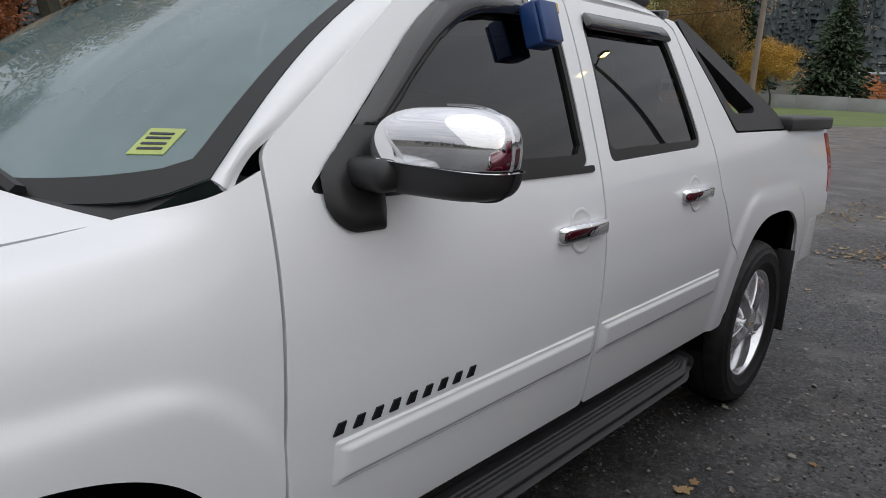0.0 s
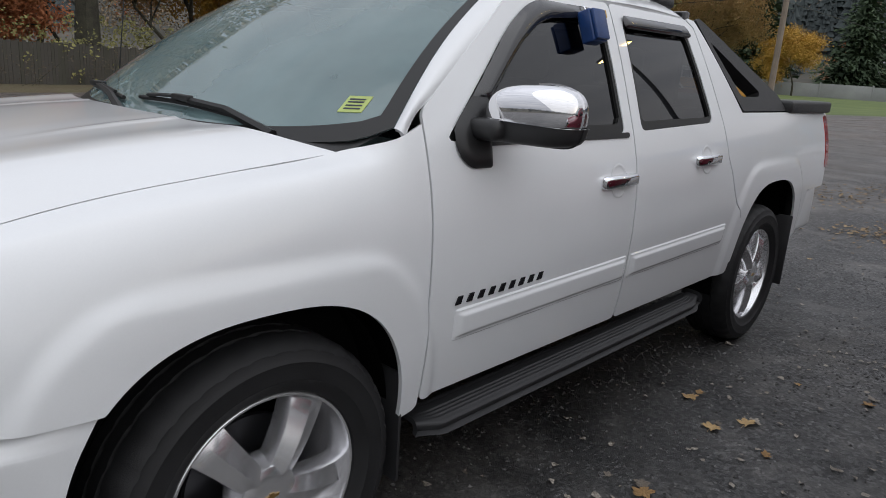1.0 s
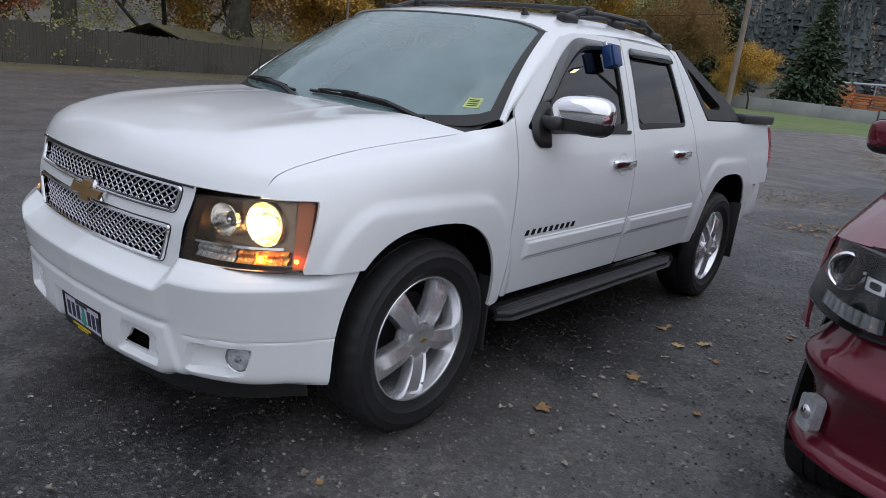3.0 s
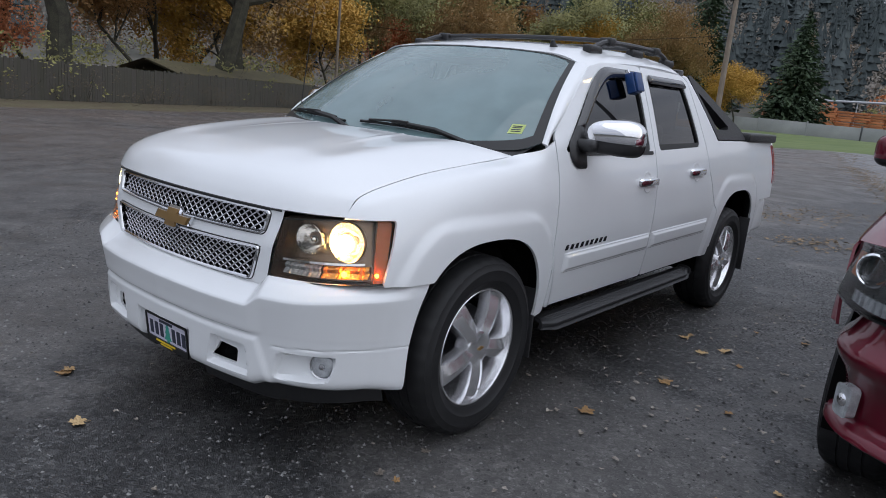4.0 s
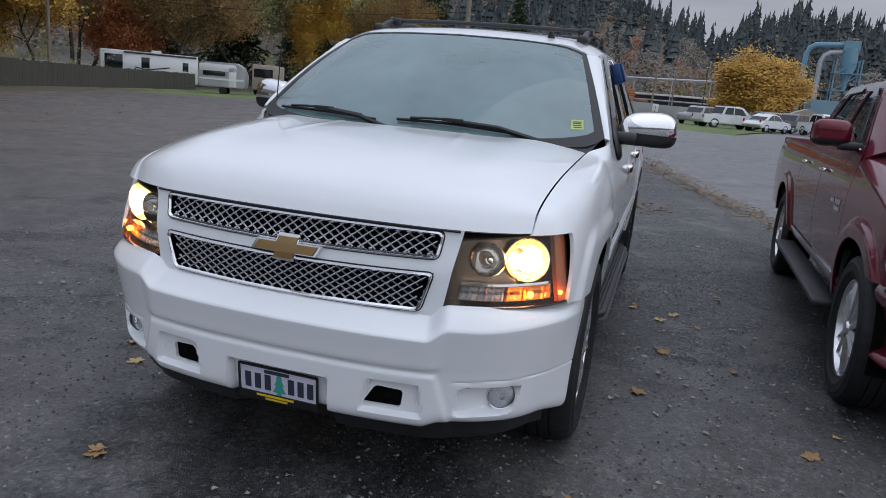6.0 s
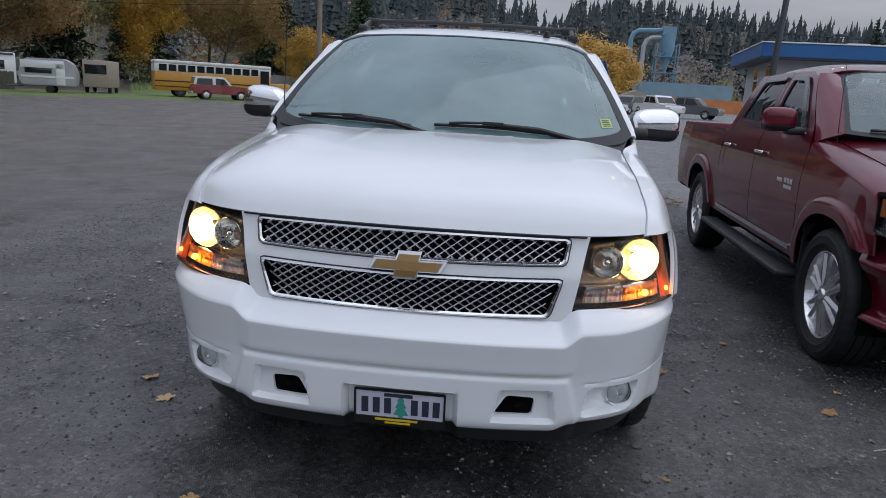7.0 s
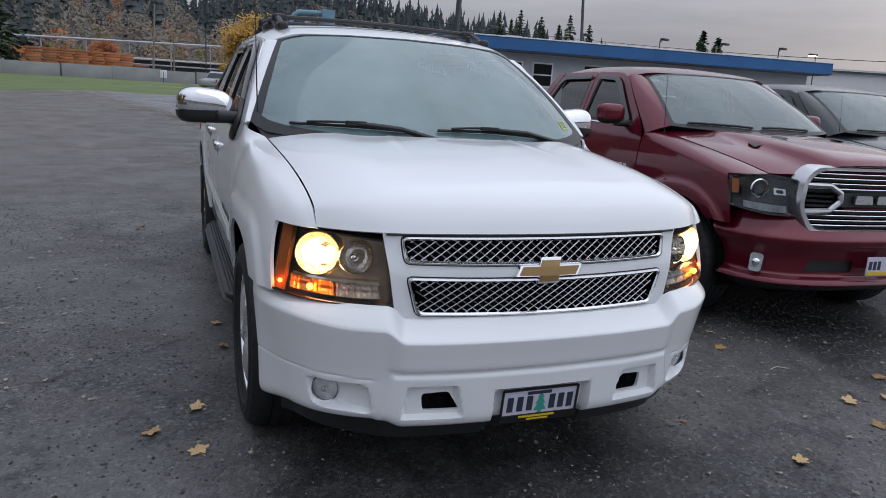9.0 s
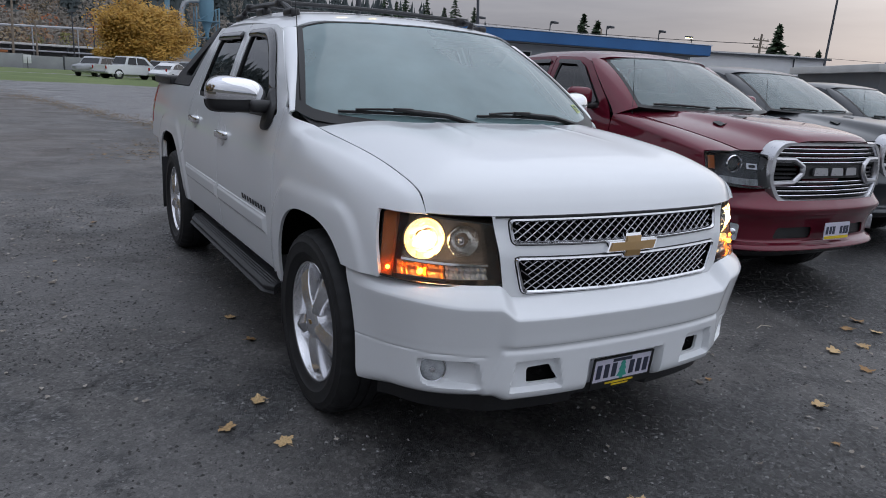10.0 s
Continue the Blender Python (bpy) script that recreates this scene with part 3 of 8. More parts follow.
            hb = bmesh.new()
            box(-.022, .020, -.128, .128, -.036, .036, .020, 4, hb)
            for v in hb.verts:
                v.co.x -= 1.4 * v.co.y * v.co.y
                v.co.z *= 1 - 2.6 * abs(v.co.y)
            hx = float(side_x(np.array(yc), np.array(zc))) + .026
            bmesh.ops.translate(hb, verts=hb.verts, vec=(hx, yc, zc))
            box(hx - .04, hx, yc - .100, yc - .075, zc - .010, zc + .010, .004, 2, hb)
            box(hx - .04, hx, yc + .075, yc + .100, zc - .010, zc + .010, .004, 2, hb)
            me = bm_mesh("door_handle", hb, True)
            if side == -1:
                me.transform(Matrix.Scale(-1, 4, (1, 0, 0)))
                me.flip_normals()
            P("door_handle", me, M["chrome"], door, "chrome door handle")
            # thin black plate on the door behind the handle
            P("handle_gap", fix(slab(rounded([(-.06, -.006), (.06, -.006), (.05, .016), (-.05, .016)], .006), .002, .004, lambda a, b, d: (float(side_x(np.array(yc + a), np.array(zc + b))) + d, yc + a, zc + b))), M["trim"], door)
        # name badge: nine slanted dark shapes with no lettering
        for i in range(9):
            a0 = .628 + i * .0520
            sl = .010
            pol = [(a0 + .004, .778), (a0 + .029, .778), (a0 + .027 + sl, .804), (a0 + .006 + sl, .804)]
            P("badge_mark", fix(slab(pol, .001, .005, lambda a, b, d: (float(side_x(np.array(a), np.array(b))) + d, a, b + (a - .6) * .012))), M["badge"], fd, "dark badge mark")
        # belt-line strip
        P("belt_strip", fix(side_panel(.66, 1.66, 1.235, 1.275, lambda y, z: inside(rounded([(.68, 1.246), (.68, 1.264), (1.65, 1.266), (1.65, 1.246)], .006), y, z), .01, .006, .012)), M["trim"], fd)
        # mirror
        mirror(fd, fix)
        # sail panel behind the cab
        sail = rounded([(2.512, 1.762), (2.56, 1.770), (2.70, 1.722), (3.52, 1.425), (3.60, 1.343), (2.885, 1.343)], [.02, .03, .1, .06, .02, .02])
        hole = rounded([(2.625, 1.672), (3.20, 1.440), (3.17, 1.415), (2.905, 1.415)], [.03, .03, .02, .03])
        Yg, Zg = grid(2.48, 3.63, 90, 1.32, 1.79, 44)
        sx = np.interp(Zg, [1.33, 1.80], [.925, .735]) - .02 * step(2.5, 3.6, Yg)
        f = np.minimum(inside(sail, Yg, Zg), -inside(hole, Yg, Zg))
        P("sail_panel", fix(sheet(np.stack([sx, Yg, Zg], -1), f, .07)), M["cladding"], tr, "dark grey plastic sail panel")
        bm = box(.74, .93, 3.60, 4.41, 1.330, 1.402, .018, 3)
        me = bm_mesh("rail_cap", bm, True)
        if side == -1:
            me.transform(Matrix.Scale(-1, 4, (1, 0, 0)))
            me.flip_normals()
        P("rail_cap", me, M["plastic"], tr, "black plastic bed rail cap")
        # running board
        Yg, Zg = grid(0, 1, 130, 0, 1, 30)
        yb = .505 + Yg * 2.05
        edge = np.minimum(step(0, .10, Yg * 2.08), step(0, .16, (1 - Yg) * 2.08))
        outer = .968 + .045 * edge
        prof_x, prof_z = pchip([0, .05, .8, .92, 1], [0, .05, .86, 1, .93]), pchip([0, .05, .80, .92, 1], [0, .012, .008, -.004, -.022])
        X = .90 + (outer - .90) * prof_x(Zg)
        rib = .0035 * (np.sin(Zg * 44) > 0) * (Zg > .30) * (Zg < .84) * step(.02, .05, Yg) * step(.02, .05, 1 - Yg)
        P("running_board", fix(sheet(np.stack([X, yb, .412 + prof_z(Zg) + rib], -1), None, .02)), M["cladding"], tr, "dark ribbed running board")
        # mud flaps and wheel wells
        for yf, x0, x1, zb, zt in ((.452, .70, .962, .245, .60), (3.812, .68, .990, .25, .70)):
            bm = box(x0, x1, yf - .006, yf + .006, zb, zt, .004, 2)
            me = bm_mesh("mud_flap", bm, True)
            if side == -1:
                me.transform(Matrix.Scale(-1, 4, (1, 0, 0)))
                me.flip_normals()
            P("mud_flap", me, M["cladding"], tr, "black rubber mud flap")
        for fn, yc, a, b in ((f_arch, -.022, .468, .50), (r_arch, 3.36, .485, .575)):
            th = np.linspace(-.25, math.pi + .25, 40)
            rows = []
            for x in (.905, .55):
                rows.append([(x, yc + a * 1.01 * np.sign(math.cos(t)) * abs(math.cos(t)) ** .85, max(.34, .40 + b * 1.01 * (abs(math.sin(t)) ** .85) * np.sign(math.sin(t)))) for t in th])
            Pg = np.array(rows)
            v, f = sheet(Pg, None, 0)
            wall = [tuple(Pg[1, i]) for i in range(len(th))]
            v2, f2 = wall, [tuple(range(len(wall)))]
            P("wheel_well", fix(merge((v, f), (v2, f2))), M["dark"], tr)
        # tail lamp
        P("tail_lamp", fix(side_panel(4.35, 4.46, .95, 1.32, lambda y, z: inside(rounded([(4.375, .97), (4.365, 1.31), (4.44, 1.31), (4.44, .97)], .02), y, z), .02, .004, .02)), M["red_lens"], tr, "red tail lamp")
        for yw in (0.0, WHEELBASE):
            wheel(tr, pose(.962 * side, yw, .404, 0, 0, 0 if side == 1 else 180), "five", .409)

    # bonnet
    T = np.concatenate([np.linspace(0, .12, 24), np.linspace(.12, 1, 46)[1:]])
    U = np.linspace(-1, 1, 97)
    seam_y = -.70 + .99 * T
    sx = pchip([-.70, -.62, -.50, -.30, -.05, .20, .29], [.804, .808, .811, .818, .825, .834, .838])(seam_y)
    sz = pchip([-.70, -.685, -.66, -.62, -.50, -.30, -.05, .20, .29], [1.014, 1.042, 1.076, 1.096, 1.127, 1.165, 1.195, 1.222, 1.232])(seam_y)
    cy = -.868 + .968 * T
    cz = pchip([0, .02, .06, .12, .25, .5, .8, 1], [1.012, 1.056, 1.108, 1.146, 1.184, 1.224, 1.256, 1.270])(T)
    UU, TT = np.meshgrid(U, T, indexing="ij")
    au = np.abs(UU)
    gy = .42 * au ** 2 + .58 * au ** 6
    HX = UU * sx[None]
    HY = cy[None] + (seam_y - cy)[None] * gy
    HZ = cz[None] + (sz - cz)[None] * au ** 6.5 + .010 * np.exp(-((np.abs(HX) - .60) / .13) ** 2) * step(.05, .35, TT) + .006 * (1 - step(.2, .5, np.abs(HX))) * step(.05, .35, TT)
    HZ = HZ + .004 * np.exp(-((np.abs(HX) - .31 - .12 * (1 - TT)) / .014) ** 2) * step(.45, .85, TT)
    P("hood", sheet(np.stack([HX, HY, HZ], -1), None, .02), W, tr)
    for s in (1, -1):
        P("cowl_end", box(s * .83 - .05, s * .83 + .05, .27, .44, 1.14, 1.205, .015, 2), M["plastic"], tr)

    # near-black shell behind the seams, with a low floor added to darken the ground
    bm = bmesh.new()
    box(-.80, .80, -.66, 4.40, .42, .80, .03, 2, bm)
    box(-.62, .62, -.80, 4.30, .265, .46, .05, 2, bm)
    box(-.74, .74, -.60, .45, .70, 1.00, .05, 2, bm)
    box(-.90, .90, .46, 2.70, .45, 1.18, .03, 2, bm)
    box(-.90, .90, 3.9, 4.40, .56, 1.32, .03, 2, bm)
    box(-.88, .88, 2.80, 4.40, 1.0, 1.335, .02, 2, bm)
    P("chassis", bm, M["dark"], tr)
    bm = box(-.74, .74, 2.62, 4.40, 1.345, 1.39, .015, 2)
    P("bed_cover", bm, M["plastic"], tr, "black bed cover")
    bm = box(-.90, .90, 4.40, 4.45, .60, 1.33, .02, 2)
    P("tailgate", bm, W, tr)
    bm = box(-.905, .905, 4.05, 4.55, .52, .838, .05, 4)
    P("rear_bumper", bm, W, tr)

    # windscreen, cowl, pillars, roof
    sW = np.linspace(-1, 1, 61)
    base = pchip([0, .4, .7, .85, .905], [[.10, 1.232], [.135, 1.236], [.225, 1.246], [.330, 1.262], [.425, 1.300]])
    top = pchip([0, .3, .55, .70], [[.905, 1.768], [.92, 1.763], [.955, 1.748], [1.005, 1.712]])
    vW = np.linspace(0, 1, 30)
    bx, tx = .905 * sW, .70 * sW
    B, Tp = np.concatenate([bx[:, None], base(np.abs(bx))], 1), np.concatenate([tx[:, None], top(np.abs(tx))], 1)
    bulge = np.sin(math.pi * vW)[None, :, None] * np.array([0, -.018, .022])
    S = B[:, None] * (1 - vW[None, :, None]) + Tp[:, None] * vW[None, :, None] + bulge
    P("windshield", sheet(S, None, 0), M["glass"], tr, "large raked windscreen reflecting the sky")
    k = np.maximum(np.abs(sW)[:, None] - .966, np.maximum(.050 + .060 * np.abs(sW)[:, None] ** 5 - vW[None], vW[None] - .985))
    P("windshield_border", sheet(S + np.array([0, -.002, .002]), k, .004), M["trim"], tr)
    band = np.minimum(vW[None] - .885 + .02 * np.abs(sW)[:, None], .955 - np.abs(sW)[:, None])
    P("shade_band", sheet(S + np.array([0, .003, -.003]), band, 0), M["shade"], tr, "dark shade band along the windscreen top")
    vC = np.linspace(0, 1, 6)
    front_edge = np.stack([HX[:, -1], HY[:, -1], HZ[:, -1]], -1)
    fe = np.stack([np.interp(bx, front_edge[:, 0], front_edge[:, i]) for i in range(3)], -1) + np.array([0, -.03, -.022])
    C = fe[:, None] * (1 - vC[None, :, None]) + (B + np.array([0, .03, .012]))[:, None] * vC[None, :, None]
    P("cowl_panel", sheet(C, None, 0), M["plastic"], tr, "black plastic cowl panel")
    # pillar between windscreen and front door
    q = np.linspace(0, 1, 40)
    edge_w = S[-1, :][np.linspace(0, 29, 40).astype(int)] * 1.0
    edge_w = np.stack([np.interp(q, vW, S[-1, :, i]) for i in range(3)], -1)
    dy = pchip([0, .06, .12, .25, 1.0], [.458, .470, .50, .60, 1.06])(q)
    dz = pchip([0, .06, .12, .25, 1.0], [1.285, 1.312, 1.345, 1.405, 1.706])(q) - .012
    edge_d = np.stack([side_x(dy, dz) - .006 - .006 * (1 - step(.03, .09, q)), dy, dz], -1)
    c = np.linspace(0, 1, 9)[None, :, None]
    A = edge_w[:, None] * (1 - c) + edge_d[:, None] * c + np.sin(math.pi * c) * np.array([.018, -.012, .006])
    both("windshield_pillar", sheet(A, None, .012, True), W)
    uR, tR = grid(-1, 1, 61, 0, 1, 60)
    xr = .748 * uR
    yfr = top(np.clip(np.abs(xr), 0, .70))[..., 0] + np.where(np.abs(xr) > .70, (np.abs(xr) - .70) * 1.1, 0)
    yr = yfr + (2.53 - .12 * (np.abs(uR) ** 3) - yfr) * tR
    zc = pchip([.88, 1.0, 1.2, 1.5, 2.0, 2.3, 2.53], [1.758, 1.792, 1.828, 1.857, 1.872, 1.866, 1.835])(yr)
    zr = zc - .03 * (xr / .6) ** 2 - .06 * np.clip((np.abs(xr) - .55) / .197, 0, 1) ** 2
    P("roof", sheet(np.stack([xr, yr, zr], -1), None, .02), W, tr)

    def roof_z(x, y):
        z = float(pchip([.88, 1.0, 1.2, 1.5, 2.0, 2.3, 2.53], [1.758, 1.792, 1.828, 1.857, 1.872, 1.866, 1.835])(np.array(y)))
        return z - .03 * (x / .6) ** 2 - .06 * max(0, (abs(x) - .55) / .197) ** 2
    bm = box(-.70, .70, 2.52, 2.56, 1.36, 1.80, .01, 2)
    P("rear_window", bm, M["visor"], tr, "dark rear cab window")
    rack(tr, roof_z)
    front_end(tr, both)
    wipers(tr, S)
    cabin(tr)

    # sticker on the glass
    def on_glass(a, b, d):
        i = np.interp(a, np.linspace(-1, 1, 61), range(61))
        i0 = int(i)
        col = S[i0] + (S[min(60, i0 + 1)] - S[i0]) * (i - i0)
        p = np.array([np.interp(b, vW, col[:, n]) for n in range(3)])
        return tuple(p + d * np.array([.0, -.55, .83]))
    P("windshield_sticker", slab([(.856, .138), (.918, .135), (.922, .213), (.860, .216)], .001, .003, on_glass), M["sticker"], tr, "yellow-green sticker inside the windscreen")
    for b in (.118, .133, .150, .163):
        P("sticker_line", slab([(.868, b + .033), (.910, b + .031), (.910, b + .037), (.868, b + .039)], .003, .004, on_glass), M["ink"], tr)
    P("whip_aerial", tube([(-.868, .452, 1.272), (-.868, .455, 1.32), (-.872, .50, 1.70), (-.878, .55, 2.02)], [.008, .0035, .0022, .0012], 6), M["trim"], tr, "thin black whip aerial")
    # roof aerial
    v, f = tube([(.475, 1.16, 1.772), (.475, 1.13, 1.800), (.475, 1.12, 1.835)], [.034, .022, .010], 10)
    P("roof_aerial", (v, f), M["plastic"], tr, "small black roof aerial")
    return tr


def mirror(door, fix):
    Pm = part
    # housing: a rounded pod, black below and chrome above
    nu, nv = 48, 28
    u = np.linspace(0, 2 * math.pi, nu)
    v = np.linspace(-math.pi / 2, math.pi / 2, nv)
    UU, VV = np.meshgrid(u, v, indexing="ij")

    def se(c, e):
        return np.sign(c) * np.abs(c) ** e
    X = 1.083 + .140 * se(np.cos(VV), .64) * se(np.cos(UU), .66)
    Yv = .815 + .080 * se(np.cos(VV), .6) * se(np.sin(UU), .72) + .22 * (X - 1.075)
    Z = 1.348 + .088 * se(np.sin(VV), .80)
    Z = Z + .008 * (X - 1.075) / .13 
    pod = np.stack([X, Yv, Z], -1)
    cut = Z - (1.331 - .012 * (X - 1.0) / .3)
    Pm("mirror_cap", fix(sheet(pod + 0, cut, .004, True)), M["chrome"], door, "chrome mirror cap")
    XL = 1.083 + .141 * se(np.cos(VV), .30) * se(np.cos(UU), .50)
    low = np.stack([XL, .815 + .080 * se(np.cos(VV), .34) * se(np.sin(UU), .70) + .22 * (XL - 1.075), 1.348 + .084 * se(np.sin(VV), .62)], -1)
    cut_low = (1.331 - .012 * (XL - 1.0) / .3) - low[..., 2]
    low[..., 0] = np.where(XL < 1.083, 1.083 + (XL - 1.083) * 1.16, XL + .002)
    shell = Pm("mirror_housing", fix(sheet(low, cut_low, .004, True)), M["plastic"], door, "black plastic mirror housing")
    # arm and foot
    bm = bmesh.new()
    box(.92, 1.04, .690, .815, 1.268, 1.331, .024, 3, bm)
    me = bm_mesh("mirror_arm", bm, True)
    foot_poly = rounded([(.632, 1.300), (.638, 1.225), (.685, 1.184), (.785, 1.182), (.795, 1.26), (.815, 1.400), (.750, 1.398)], [.03, .04, .04, .01, .02, .01, .01])
    Yg, Zg = grid(.58, .82, 30, 1.17, 1.45, 30)
    d = inside(foot_poly, Yg, Zg)
    foot = sheet(np.stack([side_x(Yg, Zg) + .004 + .022 * np.sqrt(np.clip(d / .03, 0, 1)), Yg, Zg], -1), d, .01)
    arm = ([tuple(v.co) for v in me.vertices], [tuple(p.vertices) for p in me.polygons])
    Pm("mirror_arm", fix(merge(arm, foot)), M["plastic"], door)
    # glass towards the back
    Yg, Zg = grid(-1, 1, 12, -1, 1, 12)
    g = np.stack([1.078 + .080 * Yg, .862 + .018 * Yg, 1.346 + .046 * Zg], -1)
    Pm("mirror_glass", fix(sheet(g, 1.05 - np.abs(Yg) ** 4 - np.abs(Zg) ** 4, .003)), M["chrome"], door)


def rack(tr, roof_z):
    for s in (1, -1):
        pts = []
        for i in range(25):
            y = 1.26 + 1.16 * i / 24
            lift = .042 * min(1, math.sin(math.pi * i / 24) * 2.2)
            pts.append((s * (.635 - .0), y, roof_z(.635, y) + .012 + lift))
        P = part("roof_rail", tube(pts, .017, 8), M["plastic"], tr, "black roof rail")
        for y in (1.30, 1.86, 2.38):
            bm = box(s * .635 - .03, s * .635 + .03, y - .075, y + .075, roof_z(.635, y) - .012, roof_z(.635, y) + .036, .016, 3)
            part("rail_foot", bm, M["plastic"], P)
    for y in (1.50, 2.16):
        pts = [(x, y, roof_z(.635, y) + .062 + .012 * (1 - (x / .64) ** 2)) for x in np.linspace(-.64, .64, 15)]
        b = part("cross_bar", tube(pts, .014, 8), M["plastic"], tr, "black roof cross bar")
        for s in (1, -1):
            bm = box(s * .62 - .045, s * .62 + .045, y - .035, y + .035, roof_z(.635, y) + .03, roof_z(.635, y) + .082, .014, 3)
            part("bar_clamp", bm, M["plastic"], b)


def wipers(tr, S):
    vW = np.linspace(0, 1, S.shape[1])

    def g(x, h, d):
        col = []
        t = (x / (.905 * (1 - h) + .70 * h) + 1) / 2 * (S.shape[0] - 1)
        i = int(np.clip(t, 0, S.shape[0] - 2))
        c = S[i] + (S[i + 1] - S[i]) * (t - i)
        p = np.array([np.interp(h, vW, c[:, n]) for n in range(3)])
        return p + d * np.array([0, -.55, .83])
    for (xa, ha), (xb, hb), (px, ph) in (((-.74, .085), (-.16, .085), (-.02, -.0)), ((-.05, .105), (.50, .075), (.66, -.0))):
        blade = [g(xa + (xb - xa) * k / 12, ha + (hb - ha) * k / 12 + .015 * math.sin(math.pi * k / 12), .012) for k in range(13)]
        b = part("wiper", tube(blade, .0075, 6), M["trim"], tr, "black windscreen wiper")
        mid = g((xa + xb) / 2, (ha + hb) / 2 + .015, .030)
        part("wiper_frame", tube([g(xa + (xb - xa) * k / 8, ha + (hb - ha) * k / 8 + .018 * math.sin(math.pi * k / 8), .020 + .012 * math.sin(math.pi * k / 8)) for k in range(1, 8)], .006, 6), M["trim"], b)
        arm = [mid, mid * .5 + g(px, .02, .02) * .5 + np.array([0, 0, .012]), g(px, .01, .012)]
        part("wiper_arm", tube(arm, [.010, .012, .016], 6), M["trim"], b)
        bm = box(mid[0] - .05, mid[0] + .05, mid[1] - .012, mid[1] + .012, mid[2] - .006, mid[2] + .012, .004)
        part("wiper_clip", bm, M["trim"], b)


def cabin(tr):
    """What shows dimly through the glass: fascia, steering wheel, seats, headlining."""
    bm = bmesh.new()
    box(-.78, .78, .42, .95, 1.02, 1.20, .06, 3, bm)
    part("dashboard", bm, M["seat"], tr, "dark dashboard")
    v, f = [], []
    n, m = 32, 8
    for i in range(n):
        for j in range(m):
            a, b = 2 * math.pi * i / n, 2 * math.pi * j / m
            r = .19 + .016 * math.cos(b)
            v.append((.40 + r * math.cos(a), 1.02 - .35 * r * math.sin(a) + .016 * math.sin(b), 1.22 + .93 * r * math.sin(a)))
    f = [(i * m + j, ((i + 1) % n) * m + j, ((i + 1) % n) * m + (j + 1) % m, i * m + (j + 1) % m) for i in range(n) for j in range(m)]
    part("steering_wheel", (v, f), M["trim"], tr)
    for x in (-.40, .40):
        for y in (1.42, 2.25):
            bm = bmesh.new()
            box(x - .25, x + .25, y - .28, y + .25, .72, .92, .06, 3, bm)
            s = part("seat", bm, M["seat_tan"], tr)
            bm = box(x - .25, x + .25, y + .12, y + .28, .88, 1.42, .06, 3)
            part("seat_back", bm, M["seat_tan"], s)
            bm = box(x - .13, x + .13, y + .16, y + .26, 1.44, 1.62, .04, 3)
            part("head_rest", bm, M["seat_tan"], s)
    bm = box(-.62, .62, 1.05, 2.45, 1.70, 1.715, .005, 1)
    part("headlining", bm, M["seat_tan"], tr)
    bm = box(-.10, .10, .99, 1.02, 1.60, 1.665, .012, 2)
    part("rear_view_mirror", bm, M["trim"], tr)


# ---- the white pickup's front end ----
def face_y(x, z):
    """The flat-ish front between bonnet and bumper."""
    x = np.asarray(x, float)
    return -.868 - .028 * step(1.0, .85, z) + .137 * x * x


PLAN = pchip([0, .25, .52, .72, .92, 1.12, 1.28, 1.42, 1.55],
             [[0, -.985], [.25, -.976], [.515, -.943], [.710, -.874], [.868, -.755], [.954, -.604], [.980, -.49], [.984, -.40], [.982, -.30]])


def bumper_point(s, v):
    """A place on the front bumper: s along the plan, v from the lower edge (0) to the upper (13)."""
    s, v = np.broadcast_arrays(np.asarray(s, float), np.asarray(v, float))
    p = PLAN(np.abs(s))
    e = 1e-3
    t = PLAN(np.abs(s) + e) - PLAN(np.maximum(np.abs(s) - e, 0))
    t /= np.maximum(np.linalg.norm(t, axis=-1, keepdims=True), 1e-9)
    nx, ny = -t[..., 1], t[..., 0]
    nx, ny = -nx, -ny                      # outward
    c = step(.535, .61, p[..., 0])
    zc = pchip(range(14), [.318, .338, .368, .44, .515, .538, .550, .60, .650, .658, .680, .706, .720, .728])(v)
    oc = pchip(range(14), [.085, .055, .044, .040, .036, .030, .018, .009, 0, .003, .034, .066, .084, .098])(v)
    zk = pchip(range(14), [.340, .356, .382, .44, .505, .540, .560, .630, .692, .700, .722, .742, .756, .768])(v)
    ok = pchip(range(14), [.085, .060, .048, .042, .036, .031, .027, .013, 0, .002, .018, .036, .050, .060])(v)
    z = zc * (1 - c) + zk * c
    side = step(-.66, -.44, p[..., 1])
    z = z + .022 * step(.70, .95, p[..., 0]) * np.clip((v - 6) / 2, 0, 1) * np.clip((13 - v) / 3, 0, 1)
    o = oc * (1 - c) + ok * c * (1 - .85 * side)
    x = p[..., 0]
    # raised lower bar with pockets for plate, tow hooks and fog lamps
    bar = step(0, .022, inside([(-.70, .20), (.70, .20), (.585, .535), (-.585, .535)], x, z))
    o = o - .012 * bar
    plate = step(0, .018, inside([(-.21, .20), (.21, .20), (.20, .462), (-.20, .462)], x, z))
    o = o + .040 * plate * bar
    hook = step(0, .012, inside(rounded([(.315, .362), (.545, .362), (.525, .490), (.345, .490)], .02), x, z))
    o = o + .026 * hook
    fog = step(0, .012, inside(rounded([(.640, .372), (.845, .382), (.870, .492), (.660, .484)], .03), x, z))
    o = o + .045 * fog * step(.60, .80, x) + .012 * fog
    # small crease along the corner
    o = o + .004 * step(.0045, 0, np.abs(z - .505 - .05 * (x - .66))) * step(.62, .66, x)
    return np.stack([np.sign(s) * (p[..., 0] - nx * o), p[..., 1] - ny * o, z], -1)


